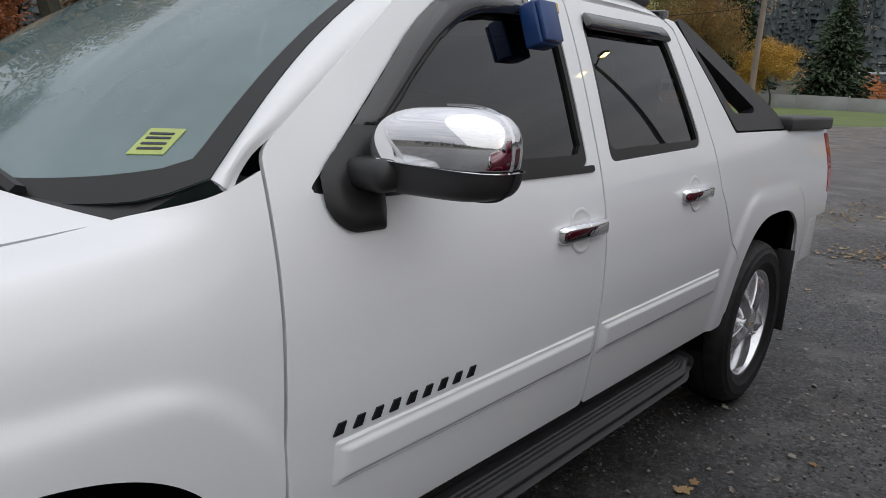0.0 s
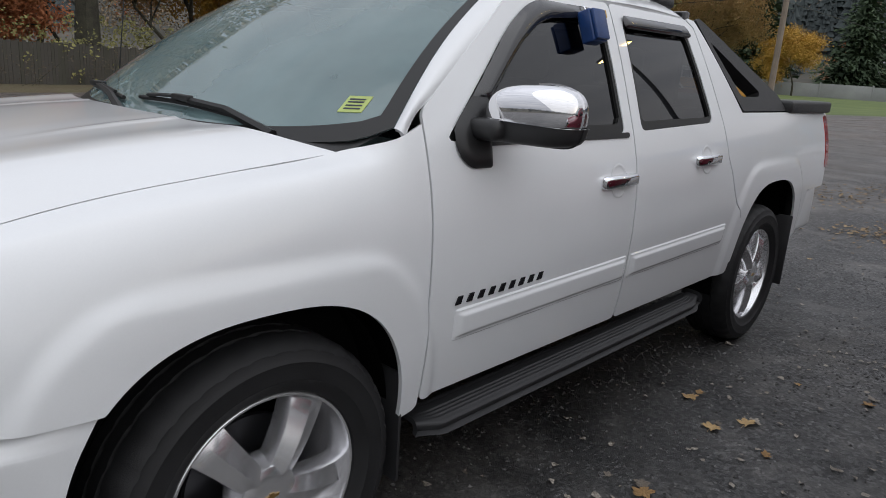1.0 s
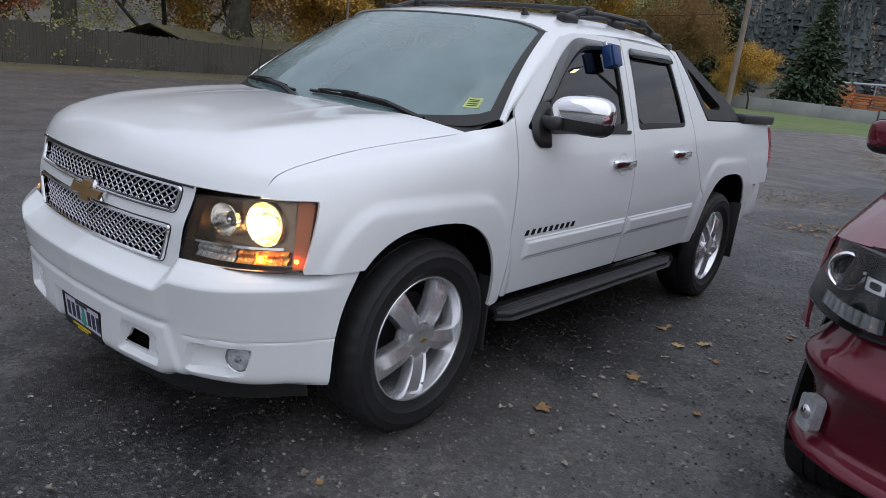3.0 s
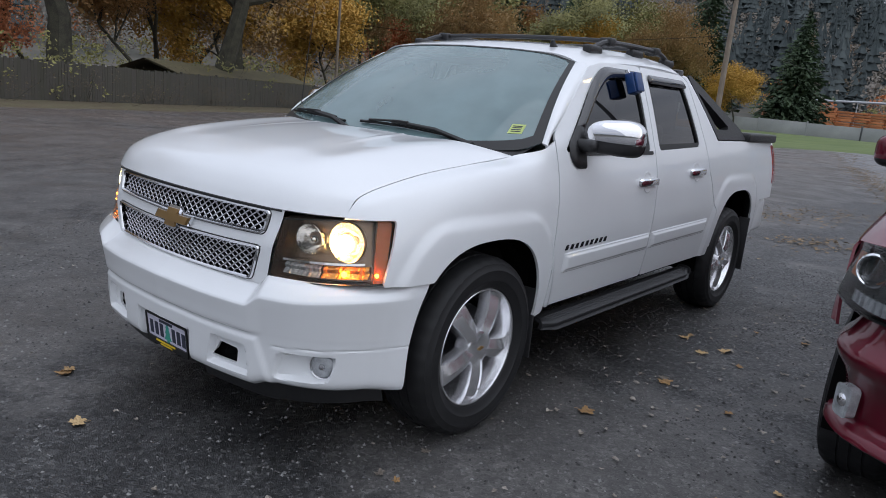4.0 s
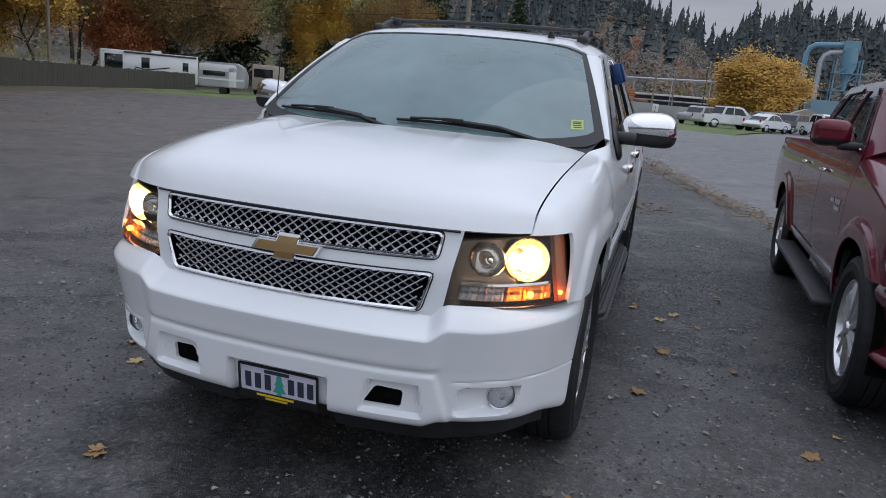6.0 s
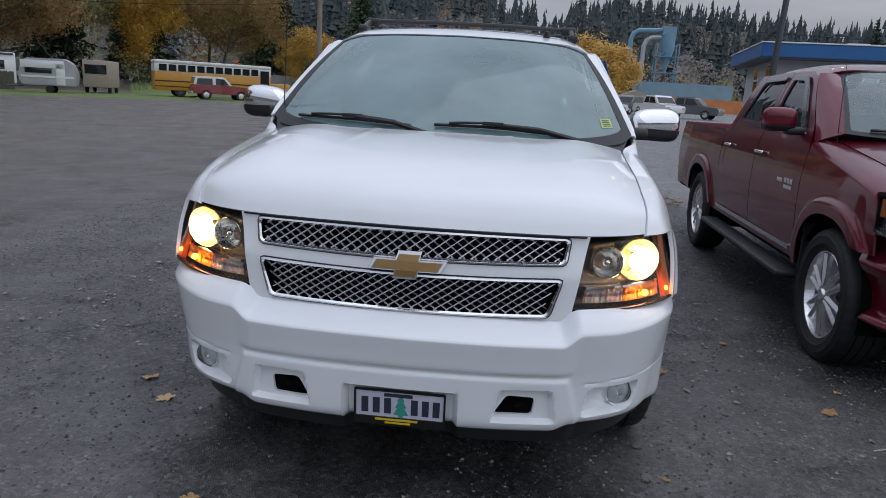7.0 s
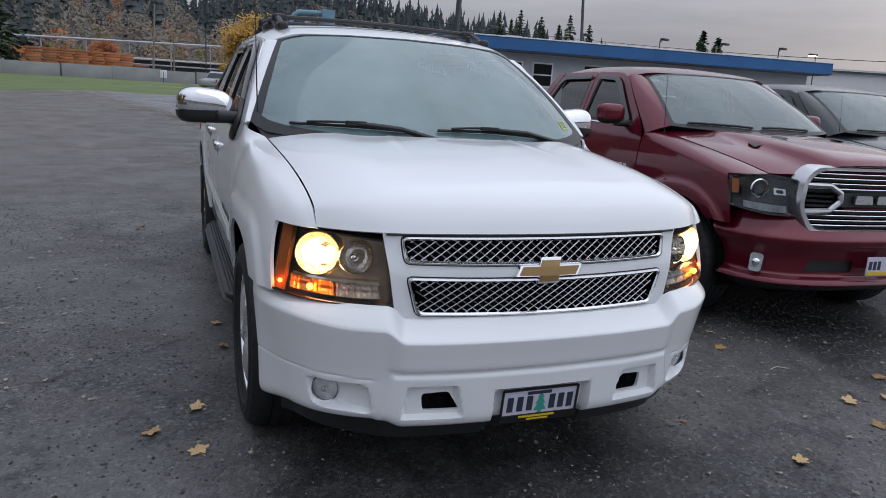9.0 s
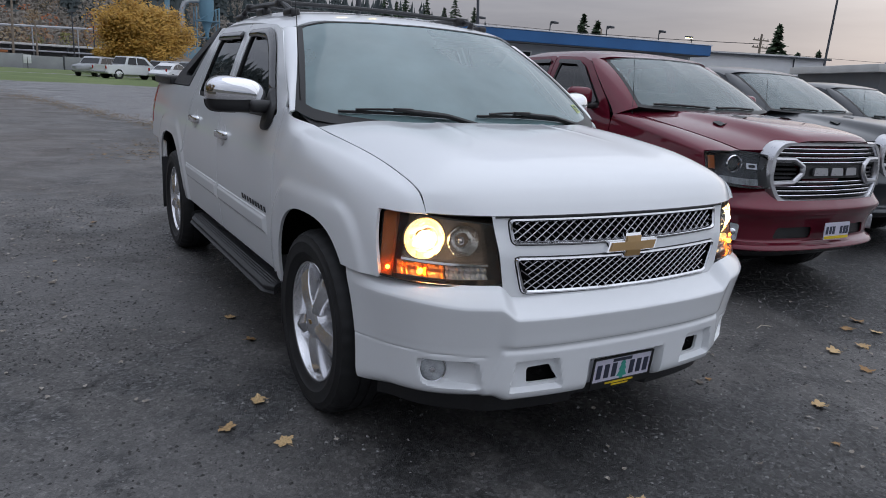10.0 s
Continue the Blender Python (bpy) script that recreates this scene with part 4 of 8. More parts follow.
def lamp_face(a, b, d=0.0):
    """A place on the headlight's lens: a from the inner end (0) to the outer (1), b from bottom to top, d behind it."""
    a, b = np.asarray(a, float), np.asarray(b, float)
    zi, zo = .762 + .220 * b, .780 + .228 * b
    zm = .764 + .238 * b
    xi, yi = .552 + .036 * b, -.850 + .034 * b
    xm, ym = .800 - .010 * b, -.758 + .058 * b
    xo, yo = .946 - .050 * b, -.615 + .072 * b
    la, lm, lo = (a - .55) * (a - 1) / .55, a * (a - 1) / (.55 * -.45), a * (a - .55) / .45
    x, y, z = xi * la + xm * lm + xo * lo, yi * la + ym * lm + yo * lo, zi * la + zm * lm + zo * lo
    return np.stack([x - d * .42, y + d * .9, z], -1)


def front_end(tr, both):
    W, P = M["white"], part
    # bumper
    s = np.linspace(-1.46, 1.46, 331)
    v = np.linspace(0, 13, 92)
    SS, VV = np.meshgrid(s, v, indexing="ij")
    B = bumper_point(SS, VV)
    cut = f_arch(B[..., 1], B[..., 2])
    hook_open = rounded([(.322, .387), (.455, .387), (.462, .452), (.365, .458)], .012)
    cut = np.minimum(cut, -inside(hook_open, np.abs(B[..., 0]), B[..., 2]))
    cut = np.minimum(cut, np.hypot(np.abs(B[..., 0]) - .768, B[..., 2] - .436) - .0485)
    fb = P("front_bumper", sheet(B, cut, .012, False), W, tr)
    # air dam
    v2 = np.linspace(0, 1, 8)
    S2, V2 = np.meshgrid(np.linspace(-1.16, 1.16, 121), v2, indexing="ij")
    low = bumper_point(S2, 0 * S2)
    low2 = low.copy()
    low2[..., 2] = .342 + .018 * step(.55, .95, np.abs(low[..., 0])) - .085 * V2
    low2[..., 1] += .012 + .03 * V2
    low2[..., 0] *= .99 - .01 * V2
    P("air_dam", sheet(low2, None, .02, True), M["plastic"], tr, "black plastic air dam")
    # near-black boxes that darken the tow-hook holes
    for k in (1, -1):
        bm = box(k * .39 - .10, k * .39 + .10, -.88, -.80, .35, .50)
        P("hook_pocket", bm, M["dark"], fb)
        hx = k * .40
        P("tow_hook", tube([(hx - .03, -.86, .422), (hx + .0, -.905, .424), (hx + .03, -.86, .422)], .010, 8), M["dark"], fb)
        # fog lamps
        c = bumper_point(np.array(k * .815), np.array(3.0))
        fm = Matrix.Translation((k * .768, c[1] + .008, .436)) @ Matrix.Rotation(radians(-90 + k * 26), 4, "Z")
        fog = P("fog_lamp", lathe([(.0, .012), (.025, .011), (.042, .006), (.048, 0), (.048, -.02)], 28), M["fog_glass"], fb, "clear round fog lamp", fm)
        P("fog_rim", lathe([(.047, .004), (.051, .006), (.054, .0), (.053, -.03), (.03, -.05), (.0, -.055)], 28), M["grille_metal"], fog)
        P("fog_bulb", lathe([(.0, .018), (.010, .016), (.014, .010), (.014, .0)], 12), M["chrome"], fog)
    # panel round the grilles
    xg = pchip([.70, .733, .865, .905, 1.006, 1.02], [.476, .485, .523, .528, .541, .543])
    xh = pchip([.70, .76, .98, 1.02], [.552, .563, .598, .606])
    rows = [.700, .716, .722, .733, .76, .80, .84, .866, .872, .880, .890, .900, .905, .915, .95, .985, 1.000, 1.004, 1.012]
    a_in = np.linspace(-1, 1, 65)
    a_out = np.linspace(0, 1, 7)[1:]
    cols = [("o", -t) for t in a_out[::-1]] + [("i", t) for t in a_in] + [("o", t) for t in a_out]
    Pn = np.zeros((len(cols), len(rows), 3))
    F = np.ones((len(cols), len(rows)))
    for i, (kind, t) in enumerate(cols):
        for j, z in enumerate(rows):
            g, h = float(xg(np.array(z))), float(xh(np.array(z)))
            x = t * g if kind == "i" else math.copysign(g + (h - g) * abs(t), t)
            zz = z - .010 * (1 - min(1, abs(x) / .54) ** 2) * (1 if z < .93 else max(0, (1.004 - z) / .074))
            Pn[i, j] = (x, float(face_y(x, zz)), zz)
    V, Fc = [], []
    nr = len(rows)
    for i in range(len(cols)):
        for j in range(nr):
            V.append(tuple(Pn[i, j]))
    for i in range(len(cols) - 1):
        both_in = cols[i][0] == "i" and cols[i + 1][0] == "i"
        for j in range(nr - 1):
            z0, z1 = rows[j], rows[j + 1]
            hole = both_in and ((z0 >= .733 - 1e-6 and z1 <= .866 + 1e-6) or (z0 >= .915 - 1e-6 and z1 <= 1.000 + 1e-6))
            if not hole:
                a = i * nr + j
                Fc.append((a, a + nr, a + nr + 1, a + 1))
    P("grille_surround", (V, Fc), W, tr)

    def bowed(x, z):
        return z - .010 * (1 - min(1, abs(x) / .54) ** 2) * (1 if z < .93 else max(0, (1.004 - z) / .074))

    def at(x, z, d):
        zz = bowed(x, z)
        return (x, float(face_y(x, zz)) - d, zz)
    for name, z0, z1 in (("lower", .733, .866), ("upper", .913, 1.002)):
        def lim(z):
            return float(xg(np.array(z)))
        # bright frame round the opening
        def ring(inset):
            c = rounded([(-lim(z0) + inset, z0 + inset), (lim(z0) - inset, z0 + inset), (lim(z1) - inset, z1 - inset), (-lim(z1) + inset, z1 - inset)], .022 - inset * .6, 5)
            out = []
            for i, q in enumerate(c):
                w = c[(i + 1) % len(c)]
                k = 32 if abs(w[0] - q[0]) > .5 else 4 if abs(w[1] - q[1]) > .03 else 1
                out += [(q[0] + (w[0] - q[0]) * t / k, q[1] + (w[1] - q[1]) * t / k) for t in range(k)]
            return out
        ring_o, ring_i = ring(0), ring(.0115)
        n = len(ring_o)
        verts = [at(x * 1.006, z + (.003 if z > (z0 + z1) / 2 else -.003), .0) for x, z in ring_o] + [at(x, z, .010) for x, z in ring_o]
        mid = [((a[0] + b[0]) / 2, (a[1] + b[1]) / 2) for a, b in zip(ring_o, ring_i)]
        verts += [at(x, z, .012) for x, z in mid] + [at(x, z, .005) for x, z in ring_i] + [at(x, z, -.03) for x, z in ring_i]
        faces = []
        for k in range(4):
            for i in range(n):
                j = (i + 1) % n
                faces.append((k * n + i, k * n + j, (k + 1) * n + j, (k + 1) * n + i))
        g = P("grille", (verts, faces), M["grille_metal"], tr, "chrome-framed mesh grille")
        # thin black tube standing for the dark gap round the frame
        loop = ring(-.0025)
        P("gasket", tube([at(x, z, .001) for x, z in loop + loop[:1]], .0028, 5, False), M["trim"], g, "dark line drawn as the gap round the grille")
        back = [at(x, z, -.03) for x, z in ring_i]
        P("grille_back", (back, [tuple(range(len(back)))]), M["dark"], g)
        # diagonal mesh of bright bars, one joined sheet of wire
        bits = []
        zi0, zi1 = z0 + .011, z1 - .011
        pitch, slope = .0400, .66
        reach = (zi1 - zi0) / slope
        for sgn in (1, -1):
            x = -.62
            while x < .62:
                pts = []
                for t in np.linspace(0, 1, 7):
                    z = zi0 + (zi1 - zi0) * t
                    xx = x + sgn * reach * (t - .5)
                    pts.append((xx, z))
                pts = [q for q in pts if abs(q[0]) < lim(q[1]) * .974]
                if len(pts) > 1:
                    bits.append(tube([at(xx, z, -.008 + .0006 * sgn) for xx, z in pts], .0031, 5))
                x += pitch
        P("grille_mesh", merge(*bits), M["mesh_metal"], g, "bright diagonal grille mesh")
    # black strip that paints the dark gap under the bonnet's edge
    P("hood_gap", tube([at(x, 1.0085, .002) for x in np.linspace(-.592, .592, 41)], .0042, 6), M["trim"], tr, "black strip drawn as the dark bonnet gap")
    # gold bow-shaped badge on a chrome base
    em = P("bow_badge", slab(bowtie(.134, .046), .004, .020, lambda a, b, d: at(a, .888 + b + .008, d)), M["chrome"], tr, "gold bow-shaped badge on chrome base")
    P("badge_fill", slab(bowtie(.120, .037), .020, .026, lambda a, b, d: at(a, .888 + b + .008, d)), M["gold"], em)
    # number plate, with bars for its writing
    pl = thing("number_plate", "pale number plate in a dark dealer frame", "number plate", m=pose(-.010, 0, 0))

    def plate_at(a, b, d):
        return (a, -.922 - d - .12 * (b - .38), b)
    n_p = P("plate_sheet", slab(rounded([(-.155, .318), (.155, .318), (.155, .442), (-.155, .442)], .008), .0, .004, plate_at), M["plate"], pl)
    fr_o = rounded([(-.160, .312), (.160, .312), (.160, .448), (-.160, .448)], .008)
    fr_i = rounded([(-.153, .340), (.153, .340), (.153, .440), (-.153, .440)], .004)
    n = len(fr_o)
    verts = [plate_at(a, b, .003) for a, b in fr_o] + [plate_at(a, b, .010) for a, b in fr_o] + [plate_at(a, b, .010) for a, b in fr_i] + [plate_at(a, b, .003) for a, b in fr_i]
    faces = [(k * n + i, k * n + (i + 1) % n, (k + 1) * n + (i + 1) % n, (k + 1) * n + i) for k in range(3) for i in range(n)]
    P("plate_frame", (verts, faces), M["trim"], pl, "black dealer plate frame")
    for xb in (-.122, -.082, -.042, .052, .090, .128):
        P("plate_bar", slab([(xb - .012, .354), (xb + .012, .354), (xb + .012, .414), (xb - .012, .414)], .004, .006, plate_at), M["ink"], pl)
    P("plate_tree", slab([(-.004, .338), (.012, .338), (.012, .350), (.030, .352), (.016, .378), (.024, .380), (.012, .404), (.018, .404), (.004, .428), (-.010, .404), (-.004, .404), (-.016, .380), (-.008, .378), (-.022, .352), (-.004, .350)], .004, .0055, plate_at), M["plate_green"], pl)
    P("frame_bar", slab([(-.085, .3285), (.065, .3285), (.065, .3365), (-.085, .3365)], .010, .012, plate_at), M["yellow_print"], pl)
    P("frame_bar", slab([(-.05, .317), (.04, .317), (.04, .324), (-.05, .324)], .010, .012, plate_at), M["yellow_print"], pl)
    P("state_bar", slab([(-.055, .420), (.045, .420), (.045, .433), (-.055, .433)], .004, .006, plate_at), M["ink"], pl)
    # headlights
    for k in (1, -1):
        fix = (lambda d: d) if k == 1 else mirrored
        hl = P("headlight", fix(headlight_box()), M["housing"], tr, "lit headlight with amber side strip")
        A, Bb = grid(0, 1, 30, 0, 1, 20)
        P("lens", fix(sheet(lamp_face(A, Bb, -.002), None, 0)), M["lens"], hl, "clear headlight lens")
        rim = np.maximum.reduce([.010 - A, A - .992, .016 - Bb, Bb - .982])
        P("lens_edge", fix(sheet(lamp_face(A, Bb, -.0005), rim, .01)), M["trim"], hl)
        Aa, Ba = grid(.80, .998, 14, .03, .975, 16)
        P("side_marker", fix(sheet(lamp_face(Aa, Ba, .006), (Aa - (.895 - .045 * Ba)) * 3, .02)), M["amber"], hl, "amber side marker")
        # bowls
        for ac, bc, r, lit in ((.60, .635, .074, 1), (.27, .66, .056, 0)):
            c = lamp_face(ac, bc, .035)
            bowl = [(r * .25, -.055), (r * .55, -.048), (r * .80, -.028), (r * .96, -.002), (r, .008), (r * 1.04, .006), (r * 1.02, -.012)]
            m = Matrix.Translation(tuple(c)) @ Matrix.Rotation(radians(-90 + 14), 4, "Z")
            P("reflector_bowl", fix(moved(lathe(bowl, 32), m)), M["bowl"] if lit else M["bowl_clear"], hl)
            rb = .034 if lit else .016
            ball = lathe([(0.0, rb * .9)] + [(rb * math.sin(t), rb * .9 * math.cos(t)) for t in np.linspace(.2, 2.9, 9)], 20)
            P("bulb", fix(moved(ball, Matrix.Translation((0, -.012 if lit else .02, -.004)) @ m)), M["beam"] if lit else M["chrome"], hl, "glowing bulb" if lit else "")
        # lower shelf: lit amber lamp and a clear reflector
        Aa, Ba = grid(.10, .80, 30, .30, .335, 4)
        P("lamp_shelf", fix(sheet(lamp_face(Aa, Ba, .010), None, .05)), M["chrome"], hl)
        for a0 in (.64,):
            bulb = lathe([(0, .012), (.008, .009), (.012, 0), (.008, -.010)], 12)
            P("turn_bulb", fix(moved(bulb, Matrix.Translation(tuple(lamp_face(a0, .17, .012))) @ Matrix.Rotation(radians(-76), 4, "Z"))), M["amber_lit"], hl, "glowing amber bulb")
        for a0, a1, mt in ((.44, .83, "amber_bowl"), (.11, .43, "fog_glass")):
            Aa, Ba = grid(a0, a1, 22, .08, .27, 8)
            L = lamp_face(Aa, Ba, .024)
            L[..., 1] += .007 * np.abs(np.sin(Aa * 75)) + .004 * np.sin(Ba * 50)
            P("turn_lamp" if mt == "amber_bowl" else "lower_reflector", fix(sheet(L, None, .02)), M[mt], hl, "lit ribbed amber turn lamp" if mt == "amber_bowl" else "")
        c = lamp_face(.915, .15, .003)
        P("marker_bulb", fix(moved(lathe([(0, .006), (.006, .004), (.008, 0), (.006, -.006)], 12), Matrix.Translation(tuple(c)) @ Matrix.Rotation(radians(-60), 4, "Z"))), M["amber_lit"], hl)


def headlight_box():
    A, Bb = grid(0, 1, 16, 0, 1, 10)
    front = lamp_face(A, Bb, .004)
    back = lamp_face(A, Bb, .085)
    n, m = A.shape
    v, f = sheet(back, None, 0)
    ring = [(i, 0) for i in range(n)] + [(n - 1, j) for j in range(1, m)] + [(i, m - 1) for i in range(n - 2, -1, -1)] + [(0, j) for j in range(m - 2, 0, -1)]
    v2 = [tuple(front[q]) for q in ring] + [tuple(back[q]) for q in ring]
    k = len(ring)
    f2 = [(i, (i + 1) % k, k + (i + 1) % k, k + i) for i in range(k)]
    return merge((v, f), (v2, f2))


# ---- the crew-cab pickups beside it ----
def ram_style(name, label, paint, m, group=""):
    """A big crew-cab pickup: front axle over its origin, nose to -y."""
    tr = thing(name, label, "pickup truck", group, m)
    P = part
    S_T = pchip([.40, .50, .62, .78, .92, 1.06, 1.20, 1.30, 1.36, 1.42, 1.80, 1.86], [.93, .955, .975, .992, 1.0, .998, .985, .965, .945, .925, .795, .76])
    AX, WB = -.10, 3.47        # front and rear axles

    def fa(y, z):
        return arch(y, z, AX, .50, .50, 2.4, .42)

    def ra(y, z):
        return arch(y, z, WB, .50, .50, 2.4, .42)

    def lip(d):
        return .030 * (1 - step(.070, .115, d))

    def sx(y, z):
        return S_T(z) + (lip(fa(y, z)) + lip(ra(y, z))) * (1 - step(1.05, 1.1, z)) - .02 * step(4.2, 5.0, y) - .035 * np.clip((-.40 - np.asarray(y)) / .4, 0, 1) ** 2

    def panel(y0, y1, z0, z1, fn, rim=.012, out=0.0, n=.016):
        Yg, Zg = grid(y0, y1, int((y1 - y0) / n) + 2, z0, z1, int((z1 - z0) / n) + 2)
        return sheet(np.stack([sx(Yg, Zg) + out, Yg, Zg], -1), fn(Yg, Zg), rim)
    win_f = rounded([(.70, 1.405), (1.08, 1.745), (1.20, 1.800), (1.52, 1.812), (1.56, 1.405)], [.03, .08, .08, .05, .03])
    win_r = rounded([(1.68, 1.405), (1.66, 1.812), (2.22, 1.795), (2.46, 1.43)], [.03, .05, .08, .05])
    door_f = [(.50, .52), (.50, 1.28), (.60, 1.42), (1.03, 1.795), (1.18, 1.842), (1.60, 1.855), (1.615, .52)]
    door_r = [(1.625, .52), (1.61, 1.855), (2.25, 1.838), (2.55, 1.40), (2.58, 1.0), (2.90, .95), (2.90, .52)]
    fender = [(-.665, .79), (-.660, .915), (-.585, 1.135), (-.78, 1.148), (-.78, 1.6), (.49, 1.6), (.49, .50), (-.45, .50), (-.45, .80)]
    for side in (1, -1):
        fix = (lambda d: d) if side == 1 else mirrored
        # wing, rolled over to the bonnet
        ys, vs = np.linspace(-.74, .50, 110), np.linspace(0, 1, 70)
        top_x = pchip([-.74, -.3, .1, .5], [.765, .805, .83, .86])(ys)
        top_z = pchip([-.74, -.5, -.2, .1, .5], [1.150, 1.205, 1.262, 1.312, 1.380])(ys)
        Yw = np.repeat(ys[:, None], 70, 1)
        zz = .50 + (top_z[:, None] - .50) * np.minimum(1, vs / .80)[None] ** 1.0
        shoulder = top_z[:, None] - .085
        zz = np.where(vs[None] < .6, .50 + (shoulder - .50) * vs[None] / .6, shoulder + .085 * np.sin((vs[None] - .6) / .4 * math.pi / 2))
        xx = np.where(vs[None] < .6, sx(Yw, zz), sx(Yw, shoulder) + (top_x[:, None] - sx(Yw, shoulder)) * (1 - np.cos((vs[None] - .6) / .4 * math.pi / 2)))
        P("front_fender", fix(sheet(np.stack([xx, Yw, zz], -1), np.minimum(inside(fender, Yw, zz), fa(Yw, zz)), .012)), paint, tr)
        fd = P("front_door", fix(panel(.47, 1.64, .50, 1.87, lambda y, z: np.minimum(inside(rounded(door_f, .03, 3), y, z), -inside(win_f, y, z)))), paint, tr)
        rd = P("rear_door", fix(panel(1.60, 2.92, .50, 1.87, lambda y, z: np.minimum.reduce([inside(rounded(door_r, .03, 3), y, z), -inside(win_r, y, z)]))), paint, tr)
        P("cab_corner", fix(panel(2.20, 2.80, .55, 1.87, lambda y, z: inside([(2.262, 1.842), (2.40, 1.84), (2.72, 1.32), (2.72, .95), (2.59, 1.005), (2.56, 1.402)], y, z))), paint, tr)
        P("bed_side", fix(panel(2.70, 4.85, .55, 1.36, lambda y, z: np.minimum.reduce([inside([(2.735, .56), (2.735, 1.335), (4.80, 1.345), (4.80, .60)], y, z), ra(y, z)]))), paint, tr)
        for door, win in ((fd, win_f), (rd, win_r)):
            lo, hi = min(p[0] for p in win) - .02, max(p[0] for p in win) + .02
            P("window_glass", fix(panel(lo, hi, 1.38, 1.83, lambda y, z: inside(win, y, z) + .004, 0, -.014, .03)), M["tint2"], door, "tinted side window")
            P("window_seal", fix(panel(lo, hi, 1.38, 1.83, lambda y, z: np.minimum(inside(win, y, z) - .0005, .022 - inside(win, y, z)), .014, -.004)), M["trim"], door)
            P("sill_strip", fix(panel(lo, hi, 1.37, 1.41, lambda y, z: inside([(lo + .02, 1.383), (hi - .02, 1.386), (hi - .02, 1.398), (lo + .02, 1.395)], y, z), .006, .006, .008)), M["chrome"], door, "thin chrome sill strip")
        for door, vis in ((fd, [(.74, 1.43), (1.09, 1.755), (1.20, 1.812), (1.53, 1.822), (1.53, 1.785), (1.22, 1.772), (1.12, 1.715), (.82, 1.43)]), (rd, [(1.66, 1.785), (1.66, 1.822), (2.20, 1.808), (2.30, 1.70), (2.26, 1.70), (2.17, 1.775)])):
            pol = rounded(vis, .02, 3)
            P("rain_visor", fix(panel(min(p[0] for p in vis) - .02, max(p[0] for p in vis) + .02, 1.41, 1.84, lambda y, z: inside(pol, y, z), .004, .020)), M["visor"], door, "smoked plastic rain visor")
        for door, yc in ((fd, 1.47), (rd, 2.45)):
            hx = float(S_T(np.array(1.20))) + .022
            bm = box(hx - .012, hx + .012, yc - .10, yc + .10, 1.185, 1.212, .010, 3)
            me = bm_mesh("door_handle", bm, True)
            if side == -1:
                me.transform(Matrix.Scale(-1, 4, (1, 0, 0)))
                me.flip_normals()
            P("door_handle", me, M["chrome"], door, "chrome door handle")
        # plain bars in place of the model badge
        for i, (y0, y1, z0, z1) in enumerate(((.62, .67, 1.025, 1.062), (.68, .73, 1.025, 1.062), (.74, .79, 1.025, 1.062), (.62, .79, .985, 1.012), (.83, .95, 1.022, 1.05))):
            P("badge_bar", fix(panel(y0 - .01, y1 + .01, z0 - .01, z1 + .01, lambda y, z: inside([(y0, z0), (y0, z1), (y1, z1), (y1, z0)], y, z), .004, .006, .006)), M["chrome"], fd, "chrome badge bar")
        # chrome strip along the sills and the side steps
        P("sill_moulding", fix(panel(.55, 2.75, .55, .64, lambda y, z: inside(rounded([(.58, .565), (.58, .60), (2.70, .60), (2.70, .565)], .01), y, z), .01, .012, .012)), M["chrome"], tr, "chrome sill moulding")
        bm = box(.90, 1.075, .45, 2.85, .385, .43, .018, 3)
        me = bm_mesh("running_board", bm, True)
        if side == -1:
            me.transform(Matrix.Scale(-1, 4, (1, 0, 0)))
            me.flip_normals()
        P("running_board", me, M["cladding"], tr, "black side step")
        for yf in (AX + .44, WB + .46):
            bm = box(side * .84 - .14, side * .84 + .14, yf - .006, yf + .006, .26, .80, .004, 1)
            P("mud_flap", bm, M["cladding"], tr)
        for yc in (AX, WB):
            th = np.linspace(-.2, math.pi + .2, 30)
            Pg = np.array([[(x, yc + .505 * math.cos(t), max(.3, .42 + .505 * math.sin(t))) for t in th] for x in (.96, .55)])
            v, f = sheet(Pg, None, 0)
            wall = [tuple(q) for q in Pg[1]]
            P("wheel_well", fix(merge((v, f), (wall, [tuple(range(len(wall)))]))), M["dark"], tr)
            wheel(tr, pose(.968 * side, yc, .419, 0, 0, 0 if side == 1 else 180), "six", .424, "black tyre on a forked-spoke alloy rim")
        # mirror: painted cap over a black arm
        nu, nv = 30, 18
        UU, VV = np.meshgrid(np.linspace(0, 2 * math.pi, nu), np.linspace(-math.pi / 2, math.pi / 2, nv), indexing="ij")

        def se(c, e):
            return np.sign(c) * np.abs(c) ** e
        X = 1.105 + .118 * se(np.cos(VV), .5) * se(np.cos(UU), .55)
        Yv = .79 + .075 * se(np.cos(VV), .5) * se(np.sin(UU), .7) + .05 * (X - 1.0)
        Zv = 1.475 + .085 * se(np.sin(VV), .6)
        pod = np.stack([X, Yv, Zv], -1)
        cutm = Zv - 1.43
        P("mirror_cap", fix(sheet(pod, cutm, .004, True)), paint, fd, "painted mirror cap")
        bm = box(.88, 1.06, .73, .83, 1.37, 1.425, .02, 3)
        me = bm_mesh("mirror_arm", bm, True)
        arm = ([tuple(v.co) for v in me.vertices], [tuple(p.vertices) for p in me.polygons])
        P("mirror_housing", fix(merge(sheet(pod, -cutm, .004, True), arm)), M["plastic"], fd, "black mirror arm and housing")
    # bonnet
    T, U = np.linspace(0, 1, 50), np.linspace(-1, 1, 65)
    UU, TT = np.meshgrid(U, T, indexing="ij")
    au = np.abs(UU)
    y_seam = -.74 + 1.21 * T
